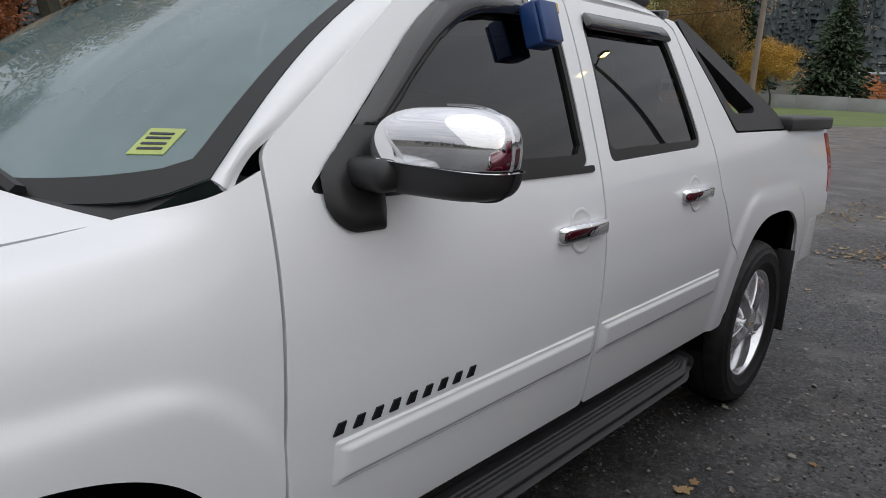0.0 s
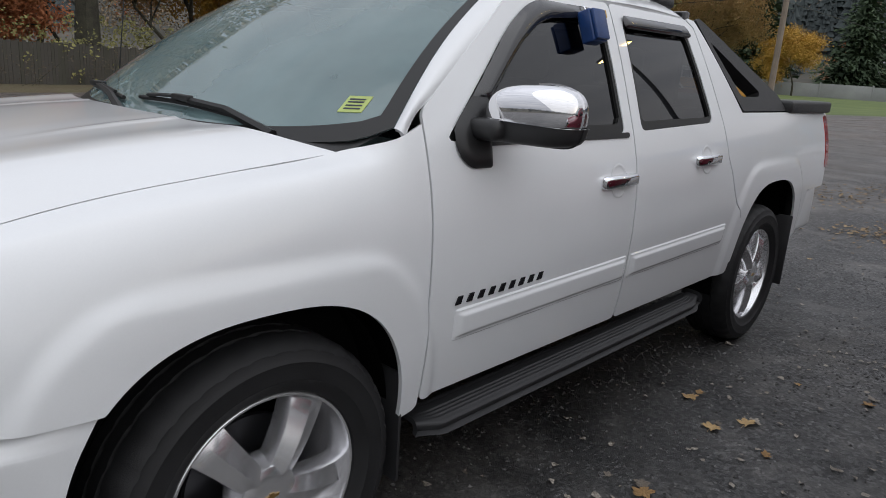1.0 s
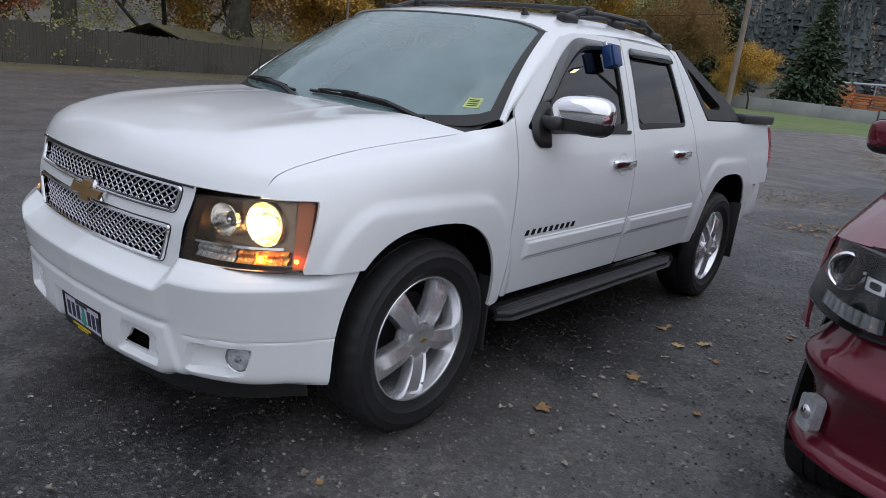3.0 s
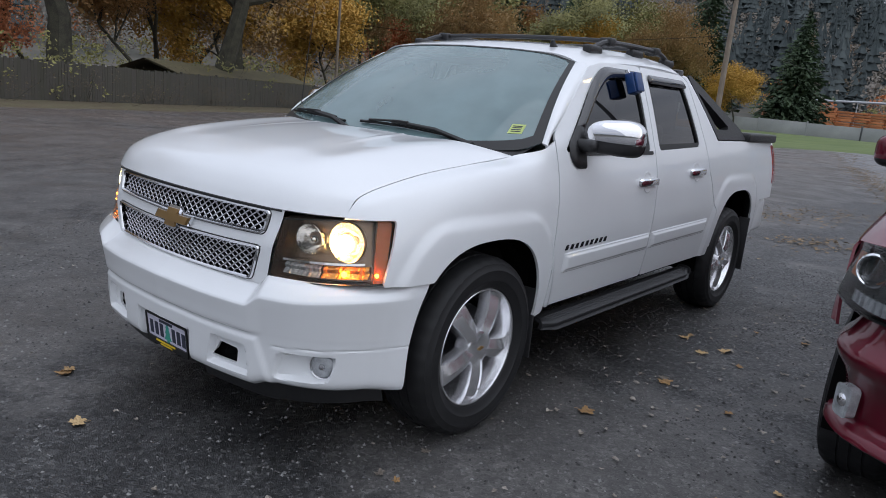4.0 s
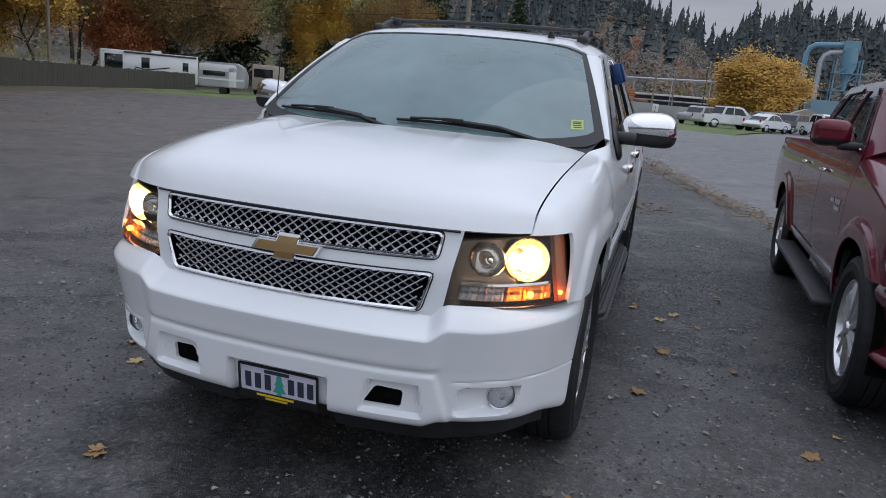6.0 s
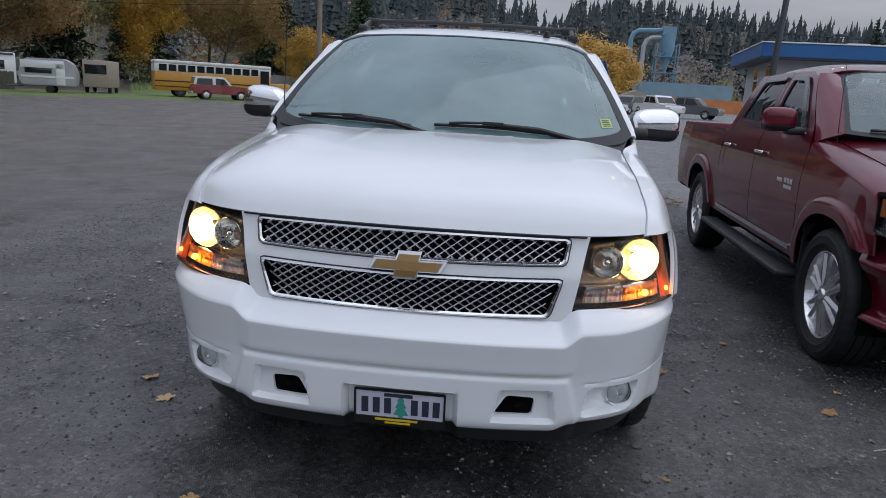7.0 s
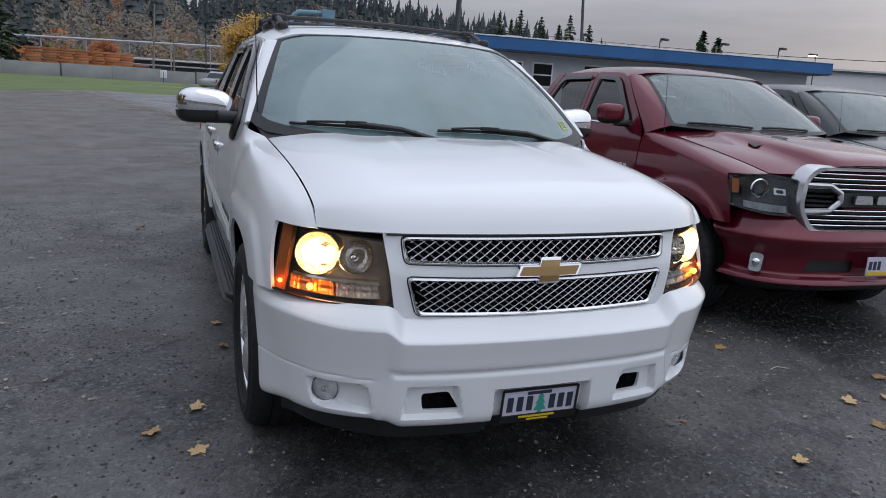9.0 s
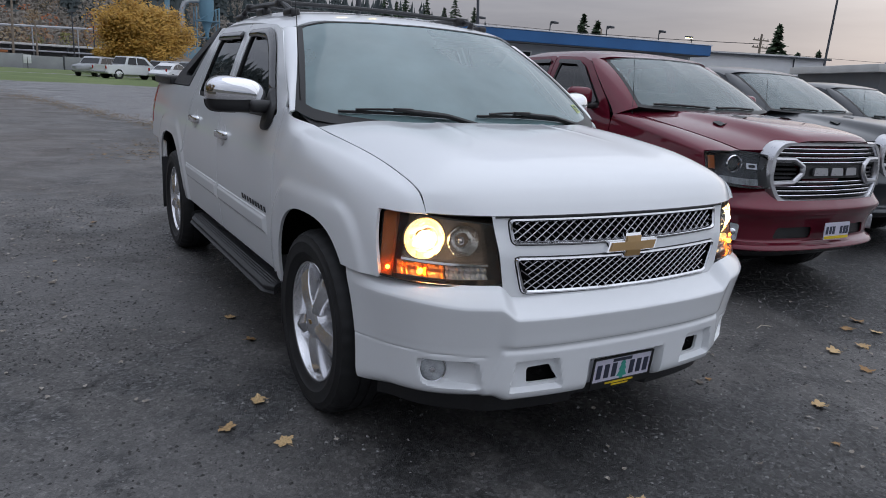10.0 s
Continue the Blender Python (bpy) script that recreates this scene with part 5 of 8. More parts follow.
    hx = pchip([-.74, -.3, .1, .48], [.760, .800, .825, .856])(y_seam)
    hz = pchip([-.74, -.5, -.2, .1, .48], [1.154, 1.209, 1.266, 1.316, 1.380])(y_seam)
    cy = -1.03 + 1.22 * T
    cz = pchip([0, .03, .10, .25, .5, .8, 1], [1.252, 1.282, 1.308, 1.340, 1.372, 1.396, 1.405])(T)
    HX = UU * hx[None]
    HY = cy[None] + (y_seam - cy)[None] * (.5 * au ** 2 + .5 * au ** 5)
    crease = .5 - .5 * np.tanh((np.abs(HX) - .46 - .06 * TT) / .05)
    HZ = hz[None] + (cz - hz)[None] * (.35 * (1 - au ** 2.2) + .65 * crease)
    hood = P("hood", sheet(np.stack([HX, HY, HZ], -1), None, .02), paint, tr)
    for s in (1, -1):
        def hz_at(x, y):
            c = int(np.argmin(np.abs(HX[:, 25] - x)))
            return float(np.interp(y, HY[c], HZ[c]))
        pol = rounded([(-.16, -.045), (.14, -.055), (.13, .055), (-.14, .065)], .02)
        P("hood_scoop", slab(pol, .001, .005, lambda a, b, d: (s * .40 + a, -.31 + b, hz_at(s * .40 + a, -.31 + b) + d + .006)), M["trim"], hood, "black hood vent")
    # front: chrome grille, lamps, bumper
    def fy(x, z):
        return -1.045 + .20 * np.asarray(x, float) ** 2 + .12 * np.maximum(np.asarray(z, float) - 1.02, 0)
    outer = rounded([(-.700, .955), (-.60, .772), (.60, .772), (.700, .955), (.670, 1.150), (.585, 1.238), (-.585, 1.238), (-.670, 1.150)], .07, 5)
    inner = [(a * .905, 1.005 + (b - 1.005) * .80) for a, b in outer]
    n = len(outer)

    def at(a, b, d):
        return (a, float(fy(a, b)) - d, b)
    prof = [(1.0, -.10), (1.0, -.018), (.975, .010), (.93, .006), (.905, -.02), (.90, -.06)]
    verts, faces = [], []
    for k, d in prof:
        kz = 1 - (1 - k) * 1.9
        verts += [at(a * k, 1.005 + (b - 1.005) * kz, d) for a, b in outer]
    for k in range(len(prof) - 1):
        faces += [(k * n + i, k * n + (i + 1) % n, (k + 1) * n + (i + 1) % n, (k + 1) * n + i) for i in range(n)]
    g = P("grille", (verts, faces), M["satin"], tr, "broad satin-chrome grille frame with black bars")
    P("grille_back", ([at(a, b, -.06) for a, b in inner], [tuple(range(n))]), M["dark"], g)

    def half(z):
        """Half the width of the opening at a height."""
        return float(np.interp(z, [.81, .955, 1.12, 1.19], [.55, .625, .60, .535]))
    for zb in (.832, .866, .900, .934, 1.080, 1.114, 1.148, 1.180):
        h = half(zb)
        P("grille_bar", tube([at(x, zb - .006, -.030) for x in np.linspace(-h, h, 17)], .012, 6), M["plastic"], g)
        P("bar_edge", tube([at(x, zb + .004, -.018) for x in np.linspace(-h, h, 17)], .0042, 5), M["alloy"], g, "thin bright bar edge")
    for s in (1, -1):
        # the arms close round a hexagon at each side of the name panel
        loop = [(.625, 1.105), (.46, 1.105), (.375, 1.055), (.375, 1.000), (.45, .935), (.63, .925)]
        path = [q for (x0, z0), (x1, z1) in zip(loop[:-1], loop[1:]) for q in [(x0 + (x1 - x0) * t / 4, z0 + (z1 - z0) * t / 4) for t in range(4)]] + [loop[-1]]
        P("grille_arm", tube([at(s * x, z, -.012) for x, z in path], .021, 8), M["satin"], g, "satin-chrome grille arm")
        for zb in (.965, .995, 1.03, 1.062):
            P("grille_slat", tube([at(s * x, zb, -.045) for x in np.linspace(.40, .60, 6)], .010, 5), M["plastic"], g)
    P("name_panel", slab(rounded([(-.37, .962), (.37, .962), (.36, 1.062), (-.36, 1.062)], .01), -.05, -.022, at), M["plastic"], g)
    for xb in (-.185, 0.0, .185):
        P("name_bar", slab(rounded([(xb - .076, .986), (xb + .076, .986), (xb + .068, 1.044), (xb - .068, 1.044)], .010), -.022, -.004, at), M["satin"], g, "plain chrome block on the grille")
    PL = pchip([0, .3, .55, .75, .95, 1.15, 1.35, 1.55], [[0, -1.105], [.30, -1.092], [.548, -1.052], [.735, -.985], [.885, -.86], [.965, -.68], [.985, -.50], [.99, -.32]])

    def bump(s, v, zt, ot):
        s, v = np.broadcast_arrays(np.asarray(s, float), np.asarray(v, float))
        p = PL(np.abs(s))
        t = PL(np.abs(s) + 1e-3) - PL(np.maximum(np.abs(s) - 1e-3, 0))
        t /= np.linalg.norm(t, axis=-1, keepdims=True)
        o = pchip(range(len(ot)), ot)(v)
        return np.stack([np.sign(s) * (p[..., 0] - t[..., 1] * -o * -1), p[..., 1] + t[..., 0] * o, pchip(range(len(zt)), zt)(v)], -1)
    SS, VV = np.meshgrid(np.linspace(-1.52, 1.52, 151), np.linspace(0, 9, 46), indexing="ij")
    B = bump(SS, VV, [.405, .425, .452, .49, .575, .650, .700, .735, .80, .90], [.060, .014, .026, .074, .070, .046, .016, .006, .050, .100])
    cut = np.minimum(fa(B[..., 1], B[..., 2]), np.where(np.abs(B[..., 0]) > .60, 1, .800 - B[..., 2]))
    bar = inside(rounded([(.18, .505), (.56, .505), (.53, .592), (.18, .592)], .015), np.abs(B[..., 0]), B[..., 2])
    cut = np.minimum(cut, -bar)
    b = P("front_bumper", sheet(B, cut, .012), paint, tr)
    for s in (1, -1):
        P("intake", slab([(s * .15, .48), (s * .60, .48), (s * .58, .62), (s * .15, .62)], -.14, -.125, lambda a, bq, d: (a, -1.10 + .18 * a * a - d - .04, bq)), M["plastic"], b, "black lower intake")
    low = bump(SS, VV, [.33, .335, .34, .35, .36, .37, .385, .40, .41, .42], [.30, .24, .19, .16, .14, .12, .105, .09, .08, .075])
    P("lower_valance", sheet(low, fa(low[..., 1], low[..., 2]), .012), M["plastic"], tr, "black lower valance")
    # panel that closes the front below the bonnet's edge
    vC = np.linspace(0, 1, 8)[None, :, None]
    edge = np.stack([HX[:, 0], HY[:, 0] + .075 * (1 - np.abs(U) ** 4) + .006, HZ[:, 0] - .006], -1)[:, None]
    foot = np.stack([HX[:, 0], HY[:, 0] + .11, 0 * HX[:, 0] + .80], -1)[:, None]
    P("grille_surround", sheet(edge * (1 - vC) + foot * vC, None, 0), paint, tr)
    for s in (1, -1):
        fix = (lambda d: d) if s == 1 else mirrored

        def lf(a, bq, d=0.0):
            a, bq = np.asarray(a, float), np.asarray(bq, float)
            x0, y0, z0 = .628 + .055 * bq, -.965 + .045 * bq, .892 + .240 * bq
            x1, y1, z1 = .845, -.868 + .055 * bq, .888 + .262 * bq
            x2, y2, z2 = 1.000 - .035 * bq, -.665 + .085 * bq, .925 + .205 * bq
            la, lm, lo = (a - .5) * (a - 1) / .5, a * (a - 1) / -.25, a * (a - .5) / .5
            return np.stack([x0 * la + x1 * lm + x2 * lo - d * .5, y0 * la + y1 * lm + y2 * lo + d * .85, z0 * la + z1 * lm + z2 * lo], -1)
        A, Bb = grid(0, 1, 26, 0, 1, 12)
        hl = P("headlight", fix(sheet(lf(A, Bb, .07), None, 0)), M["lamp_dark"], tr, "unlit dark headlight with a clear lens")
        P("lens", fix(sheet(lf(A, Bb), None, 0)), M["lens_clear"], hl)
        rim = np.maximum.reduce([.012 - A, A - .988, .035 - Bb, Bb - .965])
        P("lens_edge", fix(sheet(lf(A, Bb, .001), rim, .06)), M["trim"], hl)
        c = lf(.60, .64, .012)
        rm = Matrix.Translation(tuple(c)) @ Matrix.Rotation(radians(-90 + 18), 4, "Z")
        P("projector_ring", fix(moved(lathe([(.058, -.02), (.066, .006), (.059, .014), (.050, .004), (.046, -.02)], 28), rm)), M["chrome"], hl)
        P("projector", fix(moved(lathe([(0, .012), (.02, .009), (.036, -.004), (.042, -.02)], 24), rm)), M["lens"], hl)
        Aa, Ba = grid(.87, .955, 8, .42, .84, 6)
        P("side_marker", fix(sheet(lf(Aa, Ba, .015), np.minimum(.85 - np.abs(Ba - .62) * 2.2 + (Aa - .87) * 2, 1), .01)), M["amber"], hl, "amber side marker")
        Aa, Ba = grid(.22, .80, 50, .07, .25, 6)
        Lp = lf(Aa, Ba, .022)
        Lp[..., 1] += .006 * np.abs(np.sin(Aa * 45))
        P("light_strip", fix(sheet(Lp, None, .02)), M["fog_glass"], hl, "clear ribbed light strip")
        Aa, Ba = grid(.22, .40, 14, .52, .68, 6)
        P("inner_frame", fix(sheet(lf(Aa, Ba, .026), np.maximum(.035 - np.minimum(Aa - .22, .40 - Aa), .035 - np.minimum(Ba - .52, .68 - Ba)), .01)), M["grille_metal"], hl)

        # fog lamp
        fm = Matrix.Translation((s * .862, -.850, .555)) @ Matrix.Rotation(radians(-90 + s * 42), 4, "Z")
        fo = P("fog_lamp", slab2(rounded([(-.042, -.062), (.036, -.068), (.046, .060), (-.040, .064)], .026), -.03, .010), M["fog_glass"], b, "upright clear fog lamp", fm)
        P("fog_bulb", lathe([(.0, .020), (.018, .017), (.028, .008)], 16), M["chrome"], fo)
    # plate with bars
    pl = P("number_plate", slab(rounded([(-.152, .505), (.152, .505), (.152, .635), (-.152, .635)], .008), .0, .006, lambda a, bq, d: (a, -1.112 - d, bq)), M["plate"], tr, "pale number plate")
    for xb in (-.12, -.08, -.04, .05, .09, .125):
        P("plate_bar", slab([(xb - .014, .545), (xb + .014, .545), (xb + .014, .605), (xb - .014, .605)], .006, .008, lambda a, bq, d: (a, -1.112 - d, bq)), M["ink"], pl)
    P("plate_footer", slab([(-.145, .508), (.145, .508), (.145, .530), (-.145, .530)], .006, .009, lambda a, bq, d: (a, -1.112 - d, bq)), M["yellow_print"], pl)
    # windscreen, pillars, roof
    sW, vW = np.linspace(-1, 1, 41), np.linspace(0, 1, 20)
    base = pchip([0, .4, .7, .84], [[.13, 1.385], [.16, 1.39], [.235, 1.40], [.31, 1.41]])
    top = pchip([0, .3, .52, .66], [[.93, 1.862], [.94, 1.858], [.965, 1.845], [1.01, 1.82]])
    bx, tx = .84 * sW, .66 * sW
    Bq, Tq = np.concatenate([bx[:, None], base(np.abs(bx))], 1), np.concatenate([tx[:, None], top(np.abs(tx))], 1)
    S = Bq[:, None] * (1 - vW[None, :, None]) + Tq[:, None] * vW[None, :, None] + np.sin(math.pi * vW)[None, :, None] * np.array([0, -.016, .02])
    P("windshield", sheet(S, None, 0), M["glass_clear"], tr, "raked windscreen clouded with damp")
    k = np.maximum(np.abs(sW)[:, None] - .965 + 0 * vW[None], np.maximum(.05 - vW[None], vW[None] - .975) + 0 * sW[:, None])
    P("windshield_border", sheet(S + np.array([0, -.002, .002]), k, .004), M["trim"], tr)
    fe = np.stack([np.interp(bx, HX[:, -1], v[:, -1]) for v in (HX, HY, HZ)], -1) + np.array([0, -.02, -.02])
    vC = np.linspace(0, 1, 5)
    P("cowl_panel", sheet(fe[:, None] * (1 - vC[None, :, None]) + (Bq + np.array([0, .03, .012]))[:, None] * vC[None, :, None], None, 0), M["plastic"], tr)
    q = np.linspace(0, 1, 24)
    ew = np.stack([np.interp(q, vW, S[-1, :, i]) for i in range(3)], -1)
    dy, dz = pchip([0, .15, .3, 1], [.48, .55, .66, 1.06])(q), pchip([0, .15, .3, 1], [1.33, 1.40, 1.49, 1.825])(q)
    ed = np.stack([sx(dy, dz), dy, dz], -1)
    c = np.linspace(0, 1, 7)[None, :, None]
    A = ew[:, None] * (1 - c) + ed[:, None] * c + np.sin(math.pi * c) * np.array([.016, -.01, .004])
    for fix in ((lambda d: d), mirrored):
        P("windshield_pillar", fix(sheet(A, None, .012, True)), paint, tr)
    uR, tR = grid(-1, 1, 41, 0, 1, 30)
    xr = .765 * uR
    yf = top(np.clip(np.abs(xr), 0, .66))[..., 0] + np.where(np.abs(xr) > .66, (np.abs(xr) - .66) * .6, 0)
    yr = yf + (2.42 - .06 * np.abs(uR) ** 3 - yf) * tR
    zc = pchip([.9, 1.1, 1.5, 2.0, 2.42], [1.855, 1.905, 1.935, 1.93, 1.89])(yr)
    zr = zc - .025 * (xr / .6) ** 2 - .055 * np.clip((np.abs(xr) - .55) / .215, 0, 1) ** 2
    P("roof", sheet(np.stack([xr, yr, zr], -1), None, .02), paint, tr)
    bm = bmesh.new()
    box(-.80, .80, -.80, 4.70, .44, .82, .03, 1, bm)
    # low floor, added to block light from the ground beneath
    box(-.62, .62, -.80, 4.60, .29, .48, .05, 1, bm)
    box(-.66, .66, -.78, .45, .80, 1.08, .04, 1, bm)
    box(-.90, .90, .55, 2.65, .50, 1.33, .03, 1, bm)
    box(-.94, .94, 4.12, 4.78, .55, 1.20, .02, 1, bm)
    P("chassis", bm, M["dark"], tr)
    P("rear_window", box(-.66, .66, 2.50, 2.54, 1.36, 1.84, .01, 1), M["visor"], tr)
    P("bed_floor", box(-.93, .93, 2.76, 4.78, 1.05, 1.10, .01, 1), M["plastic"], tr)
    P("tailgate", box(-.95, .95, 4.76, 4.81, .62, 1.345, .015, 2), paint, tr)
    P("rear_bumper", box(-.94, .94, 4.80, 5.0, .55, .74, .03, 2), M["chrome"], tr)
    P("dashboard", box(-.78, .78, .45, .98, 1.15, 1.33, .05, 2), M["seat"], tr)
    for x in (-.42, .42):
        for y in (1.35, 2.15):
            st = P("seat", box(x - .25, x + .25, y - .25, y + .28, .85, 1.55, .06, 2), M["seat"], tr)
            P("head_rest", box(x - .13, x + .13, y + .18, y + .28, 1.56, 1.74, .04, 2), M["seat"], st)
    # wipers
    for (xa, ha), (xb, hb) in (((-.70, .06), (-.12, .06)), ((-.02, .07), (.50, .05))):
        pts = []
        for i in range(11):
            x, h = xa + (xb - xa) * i / 10, ha + (hb - ha) * i / 10 + .012 * math.sin(math.pi * i / 10)
            t = (x / (.84 * (1 - h) + .66 * h) + 1) / 2 * 40
            j = int(t)
            col = S[j] + (S[min(40, j + 1)] - S[j]) * (t - j)
            pts.append(np.array([np.interp(h, vW, col[:, q2]) for q2 in range(3)]) + np.array([0, -.008, .012]))
        P("wiper", tube(pts, .010, 6), M["trim"], tr, "black windscreen wiper")
    # whip aerial on the wing
    P("aerial", tube([(-.86, .34, 1.30), (-.862, .35, 1.40), (-.868, .39, 1.85)], [.007, .003, .0015], 6), M["trim"], tr, "thin black whip aerial")
    return tr


# ---- the ground: a worn lot that falls away towards the fence ----
def ground_z(x, y):
    def ease(a, b, v):
        t = min(1.0, max(0.0, (v - a) / (b - a)))
        return t * t * (3 - 2 * t)
    fall = -0.016 * max(0.0, -x - 6.0) * (1 - ease(66, 100, y))
    return fall + 0.40 * ease(12, 56, y) * max(ease(-15, -3, x), ease(72, 100, y))


def asphalt():
    m = bpy.data.materials.new("worn_wet_asphalt")
    m.use_nodes = True
    nt = m.node_tree
    N, L = nt.nodes, nt.links
    b = N["Principled BSDF"]
    tc = N.new("ShaderNodeTexCoord")

    def noise(scale, detail=5, rough=0.6, dist=0.0):
        n = N.new("ShaderNodeTexNoise")
        n.inputs["Scale"].default_value, n.inputs["Detail"].default_value = scale, detail
        n.inputs["Roughness"].default_value, n.inputs["Distortion"].default_value = rough, dist
        L.new(tc.outputs["Object"], n.inputs["Vector"])
        return n.outputs["Fac"]

    def ramp(src, stops):
        r = N.new("ShaderNodeValToRGB")
        e = r.color_ramp.elements
        while len(e) < len(stops):
            e.new(0.5)
        for el, (p, c) in zip(e, stops):
            el.position, el.color = p, (*c, 1) if isinstance(c, tuple) else (c, c, c, 1)
        L.new(src, r.inputs[0])
        return r.outputs[0]

    def mix(fac, a, c, mode="MIX"):
        n = N.new("ShaderNodeMix")
        n.data_type, n.blend_type = "RGBA", mode
        L.new(fac, n.inputs[0]) if not isinstance(fac, float) else setattr(n.inputs[0], "default_value", fac)
        L.new(a, n.inputs[6])
        L.new(c, n.inputs[7])
        return n.outputs[2]
    def cells(scale, feature="F1"):
        v = N.new("ShaderNodeTexVoronoi")
        v.feature = feature
        v.inputs["Scale"].default_value = scale
        L.new(tc.outputs["Object"], v.inputs["Vector"])
        return v
    big = noise(0.16, 6, 0.6, 0.5)
    mid = noise(2.3, 6, 0.65, 0.4)
    patch = noise(0.55, 8, 0.66, 1.0)
    fine = noise(30, 4, 0.7)
    c1, c2, c3 = cells(60), cells(150), cells(26)
    # smooth worn tar against open gravelly tar
    light = ramp(mid, [(0.30, (0.070, 0.068, 0.066)), (0.5, (0.096, 0.092, 0.089)), (0.72, (0.130, 0.124, 0.119))])
    dark = ramp(mid, [(0.30, (0.026, 0.026, 0.027)), (0.55, (0.052, 0.052, 0.053)), (0.75, (0.098, 0.096, 0.094))])
    worn = mix(0.30, patch, noise(3.2, 8, 0.7))
    sp0 = N.new("ShaderNodeSeparateXYZ")
    L.new(tc.outputs["Object"], sp0.inputs[0])
    older = N.new("ShaderNodeMapRange")
    older.inputs[1].default_value, older.inputs[2].default_value = 0.4, -1.6
    older.inputs[3].default_value, older.inputs[4].default_value = 0.0, 0.11
    L.new(sp0.outputs["X"], older.inputs[0])
    less = N.new("ShaderNodeMath")
    less.operation = "SUBTRACT"
    L.new(worn, less.inputs[0])
    L.new(older.outputs[0], less.inputs[1])
    worn = less.outputs[0]

    def spot(x, y, r, amount):
        """A round stretch where more open tar shows, or less if amount is negative."""
        dv = N.new("ShaderNodeVectorMath")
        dv.operation = "DISTANCE"
        dv.inputs[1].default_value = (x, y, 0)
        L.new(tc.outputs["Object"], dv.inputs[0])
        mr = N.new("ShaderNodeMapRange")
        mr.interpolation_type = "SMOOTHSTEP"
        mr.inputs[1].default_value, mr.inputs[2].default_value = r, r * .35
        mr.inputs[3].default_value, mr.inputs[4].default_value = 0.0, amount
        L.new(dv.outputs["Value"], mr.inputs[0])
        ad = N.new("ShaderNodeMath")
        L.new(worn, ad.inputs[0])
        L.new(mr.outputs[0], ad.inputs[1])
        return ad.outputs[0]
    worn = spot(0.2, -1.6, 1.7, 0.03)
    worn = spot(1.75, 0.0, 1.6, -0.075)
    worn = spot(2.4, -1.6, 1.3, -0.05)
    open_tar = ramp(worn, [(0.435, 0.0), (0.475, 0.75), (0.53, 1.0)])
    # single stones, dark to pale
    s1 = ramp(c1.outputs["Color"], [(0.0, 0.22), (0.45, 0.72), (0.75, 1.4), (0.92, 2.3), (1.0, 4.2)])
    s2 = ramp(c2.outputs["Color"], [(0.0, 0.55), (0.6, 0.95), (0.9, 1.3), (1.0, 2.6)])
    s3 = ramp(c3.outputs["Color"], [(0.0, 0.80), (0.7, 1.0), (0.97, 1.25), (1.0, 2.4)])
    dark = mix(1.0, dark, s1, "MULTIPLY")
    light = mix(0.40, light, s1, "MULTIPLY")
    base = mix(open_tar, light, dark)
    for s in (s2, s3):
        base = mix(0.8, base, s, "MULTIPLY")
    # brown dirt spread over the west of the lot
    sp = N.new("ShaderNodeSeparateXYZ")
    L.new(tc.outputs["Object"], sp.inputs[0])
    west = N.new("ShaderNodeMapRange")
    west.inputs[1].default_value, west.inputs[2].default_value = -4.0, -17.0
    L.new(sp.outputs["X"], west.inputs[0])
    north = N.new("ShaderNodeMapRange")
    north.inputs[1].default_value, north.inputs[2].default_value = -8.0, 4.0
    L.new(sp.outputs["Y"], north.inputs[0])
    wn_ = N.new("ShaderNodeMath")
    wn_.operation = "MULTIPLY"
    L.new(west.outputs[0], wn_.inputs[0])
    L.new(north.outputs[0], wn_.inputs[1])
    # a muddy track that crosses the lot to the north
    t_w = N.new("ShaderNodeMapRange")
    t_w.inputs[1].default_value, t_w.inputs[2].default_value = 1.0, -4.0
    L.new(sp.outputs["X"], t_w.inputs[0])
    t_n = N.new("ShaderNodeMapRange")
    t_n.inputs[1].default_value, t_n.inputs[2].default_value = 0.5, 11.0
    L.new(sp.outputs["Y"], t_n.inputs[0])
    track = N.new("ShaderNodeMath")
    track.operation = "MULTIPLY"
    L.new(t_w.outputs[0], track.inputs[0])
    L.new(t_n.outputs[0], track.inputs[1])
    both_ = N.new("ShaderNodeMath")
    both_.operation = "MAXIMUM"
    L.new(track.outputs[0], both_.inputs[0])
    L.new(wn_.outputs[0], both_.inputs[1])
    dirt = N.new("ShaderNodeMath")
    dirt.operation = "MULTIPLY"
    L.new(both_.outputs[0], dirt.inputs[0])
    L.new(ramp(big, [(0.35, 0.35), (0.6, 0.95)]), dirt.inputs[1])
    soil = mix(1.0, ramp(mid, [(0.3, (0.085, 0.068, 0.058)), (0.7, (0.150, 0.122, 0.104))]), s1, "MULTIPLY")
    base = mix(dirt.outputs[0], base, soil)
    # the paler, newer lot beyond the leafy seam
    dot = N.new("ShaderNodeVectorMath")
    dot.operation = "DOT_PRODUCT"
    dot.inputs[1].default_value = (0.974, 0.225, 0.0)
    L.new(tc.outputs["Object"], dot.inputs[0])
    jag = N.new("ShaderNodeMath")
    jag.operation = "MULTIPLY_ADD"
    jag.inputs[1].default_value = 0.8
    L.new(noise(0.7, 6, 0.7), jag.inputs[0])
    L.new(dot.outputs["Value"], jag.inputs[2])
    beyond = N.new("ShaderNodeMapRange")
    beyond.inputs[1].default_value, beyond.inputs[2].default_value = 4.82, 5.00
    L.new(jag.outputs[0], beyond.inputs[0])
    past = N.new("ShaderNodeMapRange")
    past.inputs[1].default_value, past.inputs[2].default_value = 3.0, 7.0
    L.new(sp.outputs["Y"], past.inputs[0])
    newer = N.new("ShaderNodeMath")
    newer.operation = "MULTIPLY"
